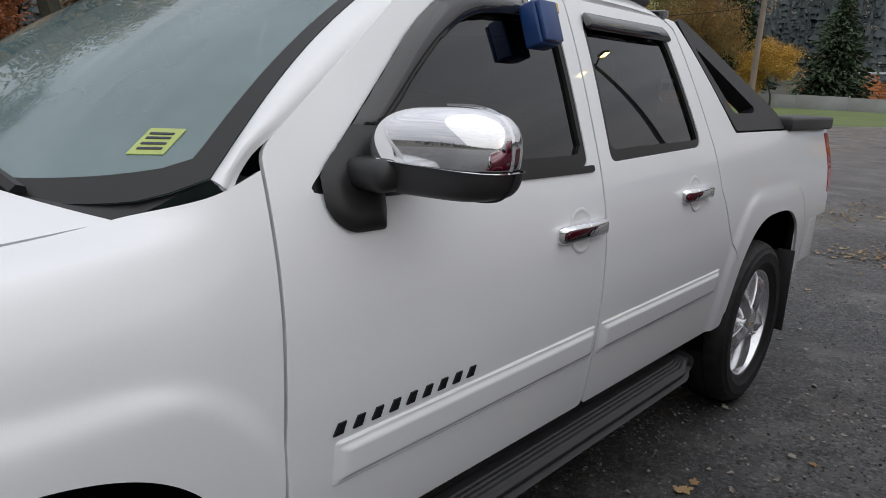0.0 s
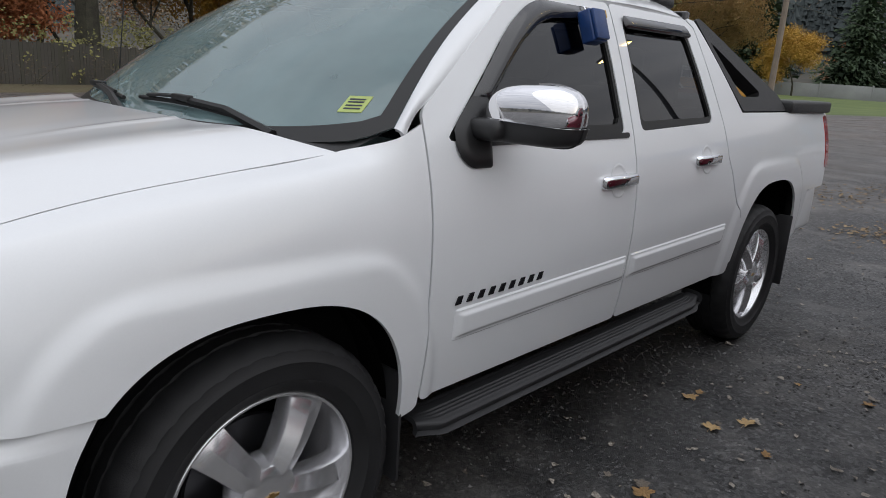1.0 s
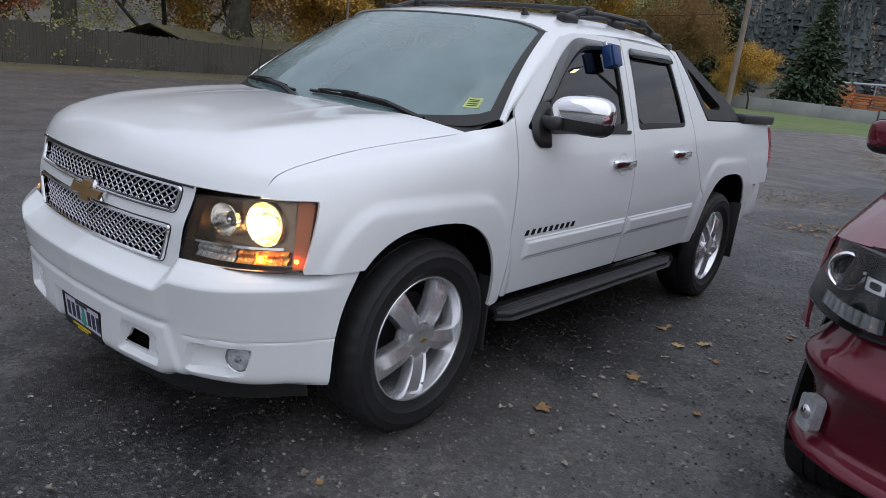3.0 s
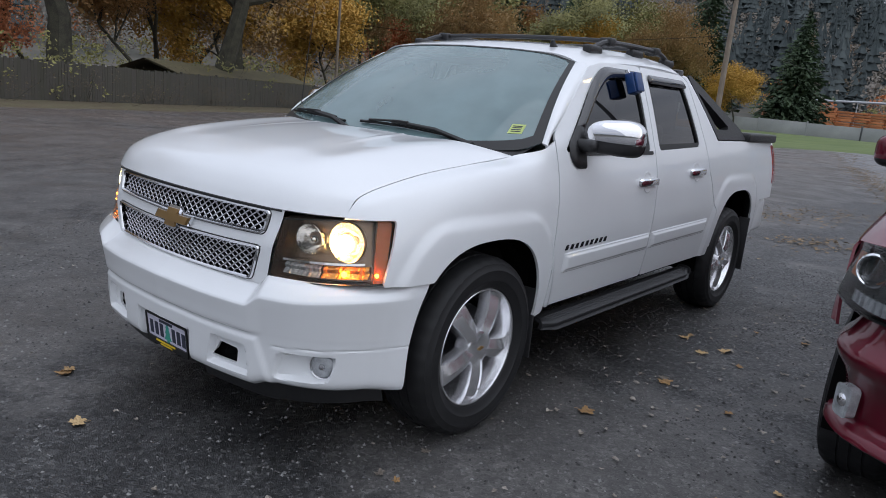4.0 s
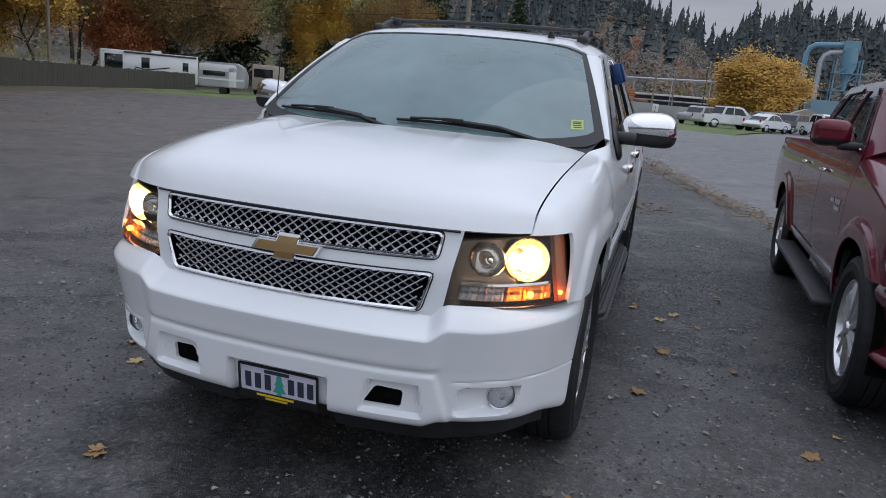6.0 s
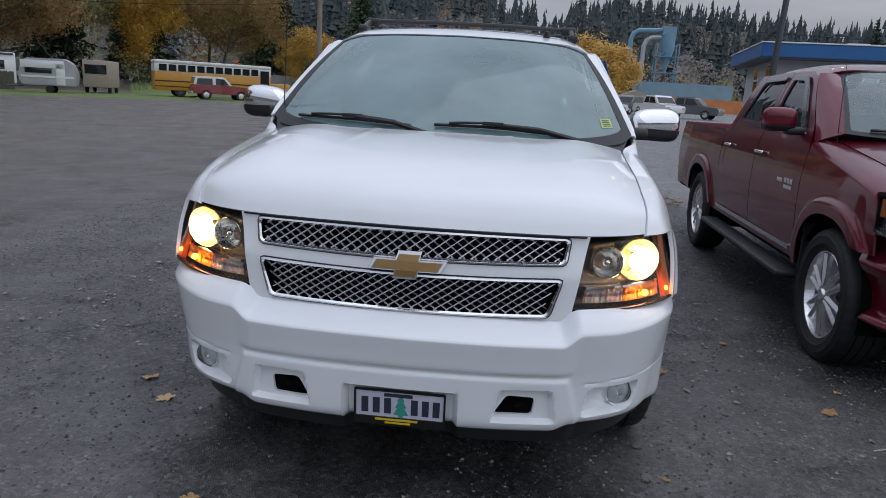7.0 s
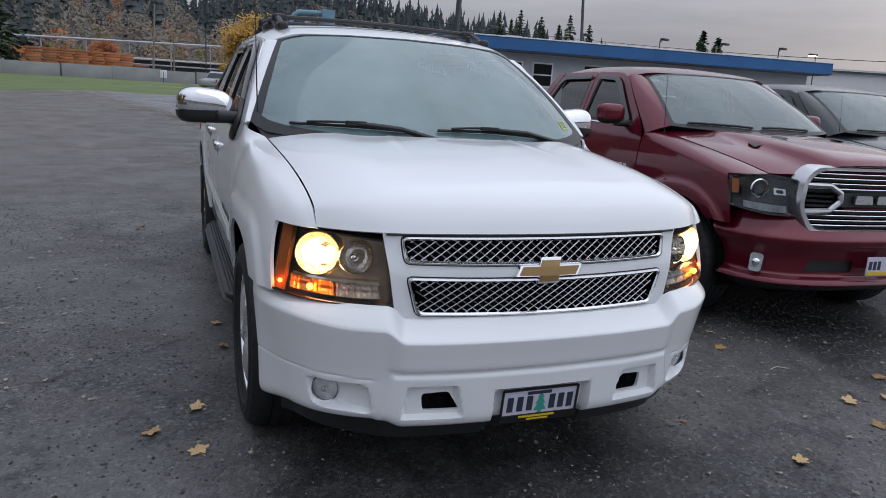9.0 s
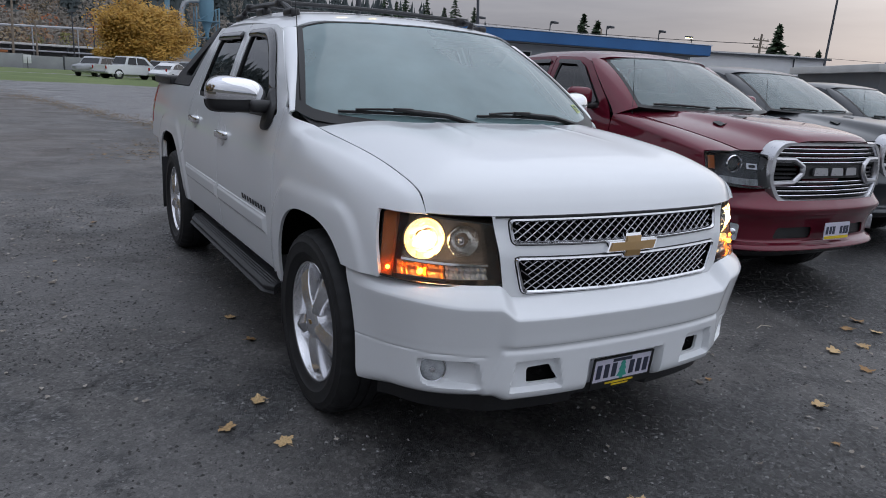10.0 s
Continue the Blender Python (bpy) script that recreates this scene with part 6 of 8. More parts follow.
    L.new(beyond.outputs[0], newer.inputs[0])
    L.new(past.outputs[0], newer.inputs[1])
    coat = mix(0.5, ramp(mid, [(0.3, (0.135, 0.132, 0.134)), (0.7, (0.185, 0.180, 0.182))]), s1, "MULTIPLY")
    base = mix(newer.outputs[0], base, coat)
    # a few cracks
    ck = N.new("ShaderNodeTexVoronoi")
    ck.feature = "DISTANCE_TO_EDGE"
    ck.inputs["Scale"].default_value = 0.30
    wp = N.new("ShaderNodeVectorMath")
    wp.operation = "MULTIPLY_ADD"
    wn2 = N.new("ShaderNodeTexNoise")
    wn2.inputs["Scale"].default_value = 2.2
    wn2.inputs["Detail"].default_value = 8
    L.new(tc.outputs["Object"], wn2.inputs["Vector"])
    wp.inputs[1].default_value = (0.7, 0.7, 0.0)
    L.new(wn2.outputs["Color"], wp.inputs[0])
    L.new(tc.outputs["Object"], wp.inputs[2])
    L.new(wp.outputs[0], ck.inputs["Vector"])
    crack = ramp(ck.outputs["Distance"], [(0.0, 0.30), (0.0018, 0.45), (0.0040, 1.0)])
    white = N.new("ShaderNodeRGB")
    white.outputs[0].default_value = (1, 1, 1, 1)
    crack = mix(ramp(noise(0.9, 3), [(0.45, 0.0), (0.55, 1.0)]), white.outputs[0], crack)
    base = mix(1.0, base, crack, "MULTIPLY")
    L.new(base, b.inputs["Base Color"])
    # damp: the closed tar shines, the open tar glints
    damp = noise(0.9, 5, 0.6, 0.6)
    r = mix(open_tar, ramp(damp, [(0.34, 0.34), (0.50, 0.52), (0.64, 0.74)]), ramp(c1.outputs["Color"], [(0.0, 0.62), (0.6, 0.40), (1.0, 0.14)]))
    L.new(r, b.inputs["Roughness"])
    b.inputs["Specular IOR Level"].default_value = 0.5
    bp = N.new("ShaderNodeBump")
    bp.inputs["Strength"].default_value, bp.inputs["Distance"].default_value = 0.65, 0.010
    hgt = mix(0.5, c2.outputs["Distance"], fine)
    L.new(mix(open_tar, fine, hgt), bp.inputs["Height"])
    L.new(bp.outputs[0], b.inputs["Normal"])
    return m


M["asphalt"] = asphalt()
M["grass"] = mat("damp_grass", (0.085, 0.145, 0.026), 0.8, vary=0.3, scale=0.3, bump=1.0, bump_scale=20, second=(0.165, 0.205, 0.060))
M["grass_dry"] = mat("grass_and_leaves", (0.15, 0.105, 0.065), 0.85, vary=0.35, scale=0.8, bump=1.0, bump_scale=50, second=(0.115, 0.105, 0.05))
M["meadow"] = mat("far_ground", (0.05, 0.055, 0.03), 0.9, vary=0.4, scale=0.05)

xs = [-900, -400, -200, -120, -80, -60, -50, -45, -40, -35, -30, -25, -20, -17, -15, -14, -13, -12, -11, -10, -9, -8, -7, -6, -5, -4, -3, 0, 6, 20, 60, 120, 300, 900]
ys = [-300, -100, -40, -20, -10, -5, 0, 5, 10, 12, 13, 14, 15, 16, 18, 20, 22, 24, 26, 28, 30, 32, 34, 36, 38, 40, 42, 44, 46, 48, 50, 52, 54, 56, 58, 64, 80, 84, 90, 96, 102, 108, 140, 200, 400, 900]
gv = [(x, y, ground_z(max(x, -60), y)) for x in xs for y in ys]
gf = [(i * len(ys) + j, (i + 1) * len(ys) + j, (i + 1) * len(ys) + j + 1, i * len(ys) + j + 1) for i in range(len(xs) - 1) for j in range(len(ys) - 1)]
solid("ground", (gv, gf), M["asphalt"], "worn dark damp asphalt lot with gravel", "ground", kind="structure")


def strip(name, pts, w0, w1, material, label, lift=0.05, rag=0.8, seed=1):
    """A ragged sheet of turf along a line: w0 to its left, w1 to its right."""
    rnd = random.Random(seed)
    line = []
    for (x0, y0), (x1, y1) in zip(pts[:-1], pts[1:]):
        n = max(2, int(math.hypot(x1 - x0, y1 - y0) / 0.8))
        line += [(x0 + (x1 - x0) * i / n, y0 + (y1 - y0) * i / n, x1 - x0, y1 - y0) for i in range(n)]
    v, f = [], []
    wa = wb = 0.0
    for x, y, dx, dy in line:
        d = math.hypot(dx, dy)
        nx, ny = -dy / d, dx / d
        wa, wb = wa * .6 + rnd.uniform(-rag, rag) * .4, wb * .6 + rnd.uniform(-rag, rag) * .4
        for t in (0, .05, .3, .7, .95, 1):
            o = (w0 + wa) * (1 - t) - (w1 + wb) * t
            px, py = x + nx * o, y + ny * o
            v.append((px, py, ground_z(px, py) + (lift if 0 < t < 1 else -0.02) + (rnd.uniform(0, .03) if .2 < t < .8 else 0)))
    for i in range(len(line) - 1):
        for k in range(5):
            f.append((i * 6 + k, i * 6 + k + 1, i * 6 + 7 + k, i * 6 + 6 + k))
    return solid(name, (v, f), material, label, "grass", kind="structure")


FENCE = [(-24.5, -14), (-26.0, 0), (-28.3, 8.4), (-31.5, 18), (-40, 36), (-46, 60)]
strip("grass_verge", [(x + 2.0, y) for x, y in FENCE], 2.2, 2.6, M["grass_dry"], "leaf-strewn grass verge along the old fence", seed=3)
strip("grass_strip", [(-48, 84), (-30, 94), (-14, 99), (0, 102), (14, 105)], 17, 22, M["grass"], "rough green grass below the concrete wall", seed=6, rag=1.0, lift=.10)
strip("grass_strip", [(-46, 50), (-30, 62), (-16, 65), (-7, 61), (9, 57)], 15, 14, M["grass"], "green grass strip before the concrete wall", seed=4, rag=1.5)


# ---- trees and hills ----
M["bark"] = mat("mossy_bark", (0.045, 0.040, 0.032), 0.9, vary=0.4, scale=2.5, bump=0.8, bump_scale=20, second=(0.085, 0.082, 0.055))
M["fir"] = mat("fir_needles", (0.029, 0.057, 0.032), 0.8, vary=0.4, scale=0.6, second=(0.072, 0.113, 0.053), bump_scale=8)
# distance haze is painted in: needles greyed, blued and lightened
M["fir_far"] = mat("hazed_fir_needles", (0.066, 0.083, 0.086), 1.0, vary=0.4, scale=0.03, second=(0.125, 0.145, 0.145), bump_scale=0.35, spec=0.1)


def leaf_mat(name, a, b, scale=0.6):
    return mat(name, a, 0.75, vary=0.2, scale=scale, second=b, bump_scale=6)


M["leaf_gold"] = leaf_mat("gold_autumn_leaves", (0.44, 0.25, 0.042), (0.66, 0.40, 0.075))
M["leaf_brown"] = leaf_mat("brown_autumn_leaves", (0.294, 0.167, 0.069), (0.588, 0.333, 0.118))
M["leaf_rust"] = leaf_mat("rusty_red_leaves", (0.38, 0.115, 0.048), (0.58, 0.23, 0.09))
M["leaf_olive"] = leaf_mat("olive_leaves", (0.137, 0.146, 0.055), (0.309, 0.282, 0.091))
M["leaf_tawny"] = leaf_mat("tawny_leaves", (0.35, 0.235, 0.11), (0.54, 0.37, 0.175))
# far leaves and bare twigs, muted to carry the haze in their colour
M["far_brown"] = leaf_mat("hazed_brown_leaves", (0.215, 0.135, 0.080), (0.330, 0.205, 0.115))
M["far_tawny"] = leaf_mat("hazed_tawny_leaves", (0.245, 0.185, 0.115), (0.340, 0.255, 0.155))
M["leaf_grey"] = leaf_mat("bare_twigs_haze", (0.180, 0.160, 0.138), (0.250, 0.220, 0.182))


def branches(rnd, height, spread, trunk_r, levels=4, lean=0.1, first=0.25, up=0.35):
    """Limbs of a tree as tapered bars, and the tips on which leaves may grow."""
    bits, tips = [], []

    def grow(p, d, length, r, lev):
        pts, rs = [p], [r]
        n = 5
        q, dd = p.copy(), d.copy()
        for i in range(n):
            dd = (dd + Vector((rnd.gauss(0, .16), rnd.gauss(0, .16), rnd.gauss(up * .12, .12)))).normalized()
            q = q + dd * length / n
            pts.append(q.copy())
            rs.append(r * (1 - .65 * (i + 1) / n))
            if lev > 0 and i >= (1 if lev < levels else 2):
                for _ in range(2 if lev < levels else 2):
                    a = rnd.uniform(0, 2 * math.pi)
                    o = dd.orthogonal().normalized()
                    o = Matrix.Rotation(a, 3, dd) @ o
                    nd = (dd * rnd.uniform(.35, .9) + o * rnd.uniform(.6, 1.0) + Vector((0, 0, up * .5))).normalized()
                    grow(q.copy(), nd, length * rnd.uniform(.45, .68), rs[-1] * .62, lev - 1)
            if lev <= 1:
                tips.append(q.copy())
        bits.append(tube(pts, rs, 7 if lev == levels else 5 if lev > 1 else 3, False))
    d = Vector((rnd.gauss(0, lean), rnd.gauss(0, lean), 1)).normalized()
    grow(Vector((0, 0, -0.3)), d, height * .55, trunk_r, levels)
    return bits, tips


def leaf_cloud(rnd, tips, per_tip, radius, size):
    v, f = [], []
    for t in tips:
        for _ in range(per_tip):
            c = t + Vector((rnd.gauss(0, radius), rnd.gauss(0, radius), rnd.gauss(0, radius * .7)))
            a = Vector((rnd.gauss(0, 1), rnd.gauss(0, 1), rnd.gauss(0, 1))).normalized()
            b = a.orthogonal().normalized()
            s = size * rnd.uniform(.6, 1.3)
            k = len(v)
            v += [c + a * s, c + b * s * .6, c - a * s * .9, c - b * s * .6]
            f.append((k, k + 1, k + 2, k + 3))
    return v, f


def broad_tree(name, label, seed, height, trunk_r, leaf, per_tip, size, levels=3, lean=.08, radius=.5):
    rnd = random.Random(seed)
    ob = thing(name, label, "tree")
    bits, tips = branches(rnd, height, 1, trunk_r, levels, lean)
    part("trunk", merge(*bits), M["bark"], ob)
    if per_tip:
        cl = part("crown", leaf_cloud(rnd, tips, per_tip, radius, size), M[leaf], ob)
        cl.data.polygons.foreach_set("use_smooth", [False] * len(cl.data.polygons))
    return ob


def fir(seed, height, width, tiers=34, per=20, thick=1.0):
    """Drooping boughs in tiers, each a run of small sprays of needles."""
    rnd = random.Random(seed)
    v, f = [], []
    for i in range(tiers):
        t = i / (tiers - 1)
        z = height * (.05 + .93 * t)
        r = width * (1 - t) ** .8 * rnd.uniform(.72, 1.12) + .10
        for k in range(max(5, int(per * (1 - .5 * t)))):
            a = rnd.uniform(0, 2 * math.pi)
            reach = r * rnd.uniform(.55, 1.12)
            fall = reach * rnd.uniform(.12, .42)
            dx, dy = math.cos(a), math.sin(a)
            n = max(2, int(reach / .55))
            for q in range(n + 1):
                d = reach * (.22 + .78 * q / n)
                side = rnd.gauss(0, .10) * reach
                c = Vector((dx * d - dy * side, dy * d + dx * side, z - fall * (d / reach) ** 1.6 + rnd.uniform(-.15, .15)))
                s = (.24 + .16 * rnd.random()) * thick * (1.25 - .5 * t)
                o = Vector((dx + rnd.gauss(0, .5), dy + rnd.gauss(0, .5), -.35 + rnd.gauss(0, .3))).normalized()
                p = o.cross(Vector((0, 0, 1)) + Vector((rnd.gauss(0, .5), rnd.gauss(0, .5), 0))).normalized()
                j = len(v)
                v += [c - o * s, c + p * s * .5, c + o * s * 1.2, c - p * s * .5 - Vector((0, 0, s * .4))]
                f.append((j, j + 1, j + 2, j + 3))
    return v, f


def place_tree(ob, x, y, rz=0.0, s=1.0):
    ob.matrix_basis = Matrix.Translation((x, y, ground_z(max(x, -60), y) - .05)) @ Matrix.Rotation(rz, 4, "Z") @ Matrix.Scale(s, 4)
    return ob


# old bare maples behind the fence
oak = broad_tree("bare_maple", "big bare mossy maple with spreading limbs behind the fence", 11, 20, .75, "leaf_tawny", 1, .16, 4, .12, .5)
place_tree(oak, -37.5, 14.5, 0.6)
o2 = broad_tree("bare_maple", "big bare mossy maple with spreading limbs behind the fence", 23, 21, .70, "leaf_tawny", 1, .16, 4, .10, .5)
place_tree(o2, -37.5, 23.5, 1.3)
o3 = copy_thing(oak, Matrix.Translation((-39.5, 26.5, -.6)) @ Matrix.Rotation(2.4, 4, "Z"))
o4 = copy_thing(o2, Matrix.Translation((-36.0, 7.5, -.5)) @ Matrix.Rotation(4.0, 4, "Z"))
o5 = copy_thing(o2, Matrix.Translation((-36.0, -4.0, -.5)) @ Matrix.Rotation(5.2, 4, "Z"))

gold = broad_tree("gold_maple", "broad maple full of golden orange leaves", 5, 12.5, .28, "leaf_gold", 26, .17, 3, .04, .75)
gold.matrix_basis = Matrix.Translation((11.6, 88, ground_z(11.6, 88) - 1.2)) @ Matrix.Rotation(.3, 4, "Z") @ Matrix.Diagonal((1.0, 1.0, .80, 1))
red_bush = copy_thing(gold, Matrix.Translation((5.6, 89, ground_z(5.6, 89) - .9)) @ Matrix.Rotation(1.9, 4, "Z") @ Matrix.Diagonal((.42, .42, .42, 1)))
tagged(red_bush, "small rusty orange maple beside the golden one", "tree")
AUTUMN = [("leaf_gold", 31, 13), ("leaf_tawny", 32, 15), ("leaf_rust", 33, 12), ("leaf_olive", 34, 16), ("leaf_brown", 35, 17)]
protos = {}
for leaf, seed, h in AUTUMN:
    t = broad_tree("autumn_tree", {"leaf_gold": "slender tree with yellow autumn leaves", "leaf_tawny": "tree with thin tawny autumn leaves", "leaf_rust": "tree with rusty red autumn leaves",
                                   "leaf_olive": "tree with dull olive leaves", "leaf_brown": "tree with brown autumn leaves"}[leaf], seed, h, .24, leaf, 10, .16, 3, .08, .7)
    tagged(t, group="autumn trees behind the fence")
    protos[leaf] = t
first = set()
LINE = [(-52, 5, "leaf_brown", 1.1), (-50, 12, "leaf_tawny", 1.0), (-56, 20, "leaf_rust", .9), (-52, 27, "leaf_brown", .9), (-60, 33, "leaf_brown", 1.2), (-58, 42, "leaf_tawny", 1.0), (-56, 37, "leaf_gold", .95),
        (-62, 50, "leaf_olive", 1.2), (-60, 58, "leaf_olive", 1.15), (-66, 67, "leaf_rust", 1.15), (-54, 48, "leaf_gold", .85), (-58, 70, "leaf_tawny", 1.1), (-64, 78, "leaf_olive", 1.2), (-55, 82, "leaf_brown", .9), (-52, 92, "leaf_olive", 1.1),
        (-60, 96, "leaf_brown", 1.2), (-68, 40, "leaf_brown", 1.3), (-70, 56, "leaf_tawny", 1.3), (-72, 24, "leaf_brown", 1.4), (-70, 8, "leaf_olive", 1.3), (-60, -6, "leaf_brown", 1.2),
        (-44, 100, "leaf_tawny", 1.1), (-50, 112, "leaf_olive", 1.3), (-64, 112, "leaf_brown", 1.0), (-14, 190, "leaf_rust", .8), (-48, -12, "leaf_tawny", 1.0),
        (-80, 90, "leaf_rust", 1.3), (-76, 75, "leaf_olive", 1.2), (-30.0, 104, "leaf_gold", .66), (-50, 92, "leaf_gold", 1.0)]
rnd = random.Random(77)
for x, y, leaf, s in LINE:
    if leaf not in first:
        first.add(leaf)
        place_tree(protos[leaf], x, y, rnd.uniform(0, 6), s)
    else:
        c = copy_thing(protos[leaf], Matrix.Identity(4))
        place_tree(c, x, y, rnd.uniform(0, 6), s)

fir_proto = None
for i, (x, y, h, w) in enumerate([(-40.3, 116, 27, 6.4), (-26.3, 120, 19.0, 6.6), (-72, 84, 30, 5.5), (-62, 90, 28, 5), (-56, 101, 26, 5.2)]):
    ob = thing("fir_tree", "tall dark green fir tree", "tree", "firs beyond the lot", Matrix.Translation((x, y, ground_z(x, y) - .1)))
    part("trunk", tube([(0, 0, -.2), (0, 0, h * .5), (0, 0, h)], [.38, .22, .03], 8), M["bark"], ob)
    cr = part("crown", fir(100 + i, h, w, 56, 30, 1.25), M["fir"], ob)
    cr.data.polygons.foreach_set("use_smooth", [False] * len(cr.data.polygons))


# wooded hills: a fall of high ground from north-west to east
def ridge(az):
    """Elevation of the wooded ridge, in degrees, by compass bearing from the lot; bearings behind the view are made up.
    """
    return float(np.interp(az, [-180, -110, -80, -40, -15, -5, -2, 0, 2.7, 4.3, 8.5, 12, 15.7, 21, 25, 31, 36, 45, 60, 110, 180], [6, 10, 13, 14, 11, 9, 7.9, 7.0, 5.6, 7.6, 7.8, 7.2, 6.8, 5.8, 5.4, 4.7, 3.8, 3.0, 2.8, 3.2, 6.0]))


def hill_z(az, d):
    top = 620 * math.tan(radians(max(.3, ridge(az) - 1.6)))
    t = min(1, max(0, (d - 240) / 380))
    return -1.5 + top * (t ** 1.15) + 3.0 * noise.noise(Vector((az * .21, d * .012, 0)))


hv, hf = [], []
# carried full circle: the unseen half is added to block low sky light
azs = np.linspace(-180, 180, 181)
ds = np.linspace(235, 640, 16)
for az in azs:
    for d in ds:
        hv.append((d * math.sin(radians(az)), d * math.cos(radians(az)), hill_z(az, d)))
nd = len(ds)
for i in range(len(azs) - 1):
    for j in range(nd - 1):
        hf.append((i * nd + j, (i + 1) * nd + j, (i + 1) * nd + j + 1, i * nd + j + 1))
# hillside colour lifted towards grey for haze
M["hill"] = mat("hazed_hillside", (0.085, 0.094, 0.084), 0.95, vary=0.4, scale=0.02, second=(0.150, 0.130, 0.104), bump_scale=0.2)
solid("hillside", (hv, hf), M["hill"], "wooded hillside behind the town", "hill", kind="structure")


def small_fir(rnd, h, w):
    """A far conifer: ragged skirts of boughs stacked to a spire."""
    v, f = [], []
    tiers, sides = 11, 9
    for i in range(tiers):
        t = i / tiers
        r = w * (1 - t) ** .9 * rnd.uniform(.85, 1.1)
        z1 = h * (t + 1.75 / tiers) if i < tiers - 1 else h * 1.04
        ox, oy = rnd.gauss(0, .07 * w), rnd.gauss(0, .07 * w)
        k = len(v)
        v.append(Vector((ox * .3, oy * .3, min(z1, h * 1.04))))
        turn = rnd.uniform(0, 6.28)
        for j in range(sides):
            a = turn + 2 * math.pi * j / sides
            q = r * (1.15 if j % 2 else .68) * rnd.uniform(.6, 1.3)
            v.append(Vector((ox + q * math.cos(a), oy + q * math.sin(a), h * (.04 + .96 * t) - r * rnd.uniform(.0, .30))))
        f += [(k, k + 1 + j, k + 1 + (j + 1) % sides) for j in range(sides)]
    return v, f


def small_broad(rnd, h, w):
    v, f = [], []
    for _ in range(170):
        a, b = rnd.uniform(0, 2 * math.pi), rnd.uniform(-.8, 1.3)
        c = Vector((w * math.cos(a) * math.cos(b) * rnd.uniform(.4, 1), w * math.sin(a) * math.cos(b) * rnd.uniform(.4, 1), h * .55 + h * .42 * math.sin(b)))
        d = Vector((rnd.gauss(0, 1), rnd.gauss(0, 1), rnd.gauss(0, 1))).normalized()
        e = d.orthogonal().normalized()
        s = w * rnd.uniform(.07, .13)
        k = len(v)
        v += [c + d * s, c + e * s * .8, c - d * s, c - e * s * .8]
        f.append((k, k + 1, k + 2, k + 3))
    return v, f


def woods(seed, count, d0, d1, kind, az0, az1, h0, h1):
    rnd = random.Random(seed)
    bits = []
    for _ in range(count):
        az, d = rnd.uniform(az0, az1), rnd.uniform(d0, d1)
        h = rnd.uniform(h0, h1)
        stand = noise.noise(Vector((az * .16, d * .011, 3.0)))
        if d < 530 and az0 < 0 and (stand < 0 if kind == "fir" else stand > .14):
            continue
        b = small_fir(rnd, h, h * rnd.uniform(.14, .22)) if kind == "fir" else small_broad(rnd, h, h * rnd.uniform(.28, .4))
        x, y = d * math.sin(radians(az)), d * math.cos(radians(az))
        bits.append(moved(b, Matrix.Translation((x, y, hill_z(az, d) - 1.0))))
    return merge(*bits)


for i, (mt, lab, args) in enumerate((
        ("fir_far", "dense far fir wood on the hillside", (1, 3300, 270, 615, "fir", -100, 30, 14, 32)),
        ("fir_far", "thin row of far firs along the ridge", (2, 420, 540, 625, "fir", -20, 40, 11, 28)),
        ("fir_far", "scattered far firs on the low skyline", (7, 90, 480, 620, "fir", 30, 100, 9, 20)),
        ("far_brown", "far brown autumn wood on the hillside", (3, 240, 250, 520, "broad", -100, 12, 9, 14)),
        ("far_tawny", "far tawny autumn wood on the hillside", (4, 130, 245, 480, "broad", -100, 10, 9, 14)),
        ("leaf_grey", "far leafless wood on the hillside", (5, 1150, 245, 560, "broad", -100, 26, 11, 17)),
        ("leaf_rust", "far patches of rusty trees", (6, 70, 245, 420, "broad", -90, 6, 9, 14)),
        # unseen wood, added to keep low light from under the trucks
        ("fir_far", "unseen fir wood added behind the view", (9, 380, 300, 615, "fir", 100, 260, 15, 25)),
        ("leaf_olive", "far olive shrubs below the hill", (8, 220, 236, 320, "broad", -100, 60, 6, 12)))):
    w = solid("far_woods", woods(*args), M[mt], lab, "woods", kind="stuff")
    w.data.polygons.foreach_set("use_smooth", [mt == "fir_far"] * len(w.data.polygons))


# ---- fences, buildings, poles and far vehicles ----
M["board"] = mat("weathered_fence_boards", (0.17, 0.155, 0.135), 0.9, vary=0.5, scale=0.9, bump=0.4, bump_scale=30, second=(0.075, 0.072, 0.055), per_object=0.35)
M["concrete"] = mat("pale_concrete", (0.26, 0.27, 0.28), 0.85, vary=0.15, scale=0.4, bump=0.3, bump_scale=12, second=(0.34, 0.35, 0.35))
M["siding"] = mat("pale_grey_siding", (0.46, 0.48, 0.52), 0.6, vary=0.06, scale=1.5)
M["blue_metal"] = mat("blue_sheet_metal", (0.025, 0.125, 0.33), 0.45, vary=0.15, scale=0.8)
M["white_trim"] = mat("white_painted_trim", (0.72, 0.73, 0.75), 0.5, vary=0.05, scale=3)
M["pane"] = mat("dark_window_pane", (0.012, 0.014, 0.016), 0.06, 0, 0.0)
M["roof_felt"] = mat("grey_roof_felt", (0.13, 0.13, 0.135), 0.9, vary=0.2, scale=0.6)
M["metal_post"] = mat("dark_painted_steel", (0.07, 0.075, 0.085), 0.45, 0.5, vary=0.2, scale=2)
M["wood_pole"] = mat("grey_timber_pole", (0.24, 0.20, 0.155), 0.9, vary=0.25, scale=2, bump=0.4, bump_scale=25)
M["lamp_lit"] = glow("lit_street_lamp", (1.0, 0.72, 0.25), 25.0)
M["bus_yellow"] = mat("school_bus_yellow", (0.48, 0.22, 0.015), 0.45, 0, 0.4, vary=0.15, scale=1.2)
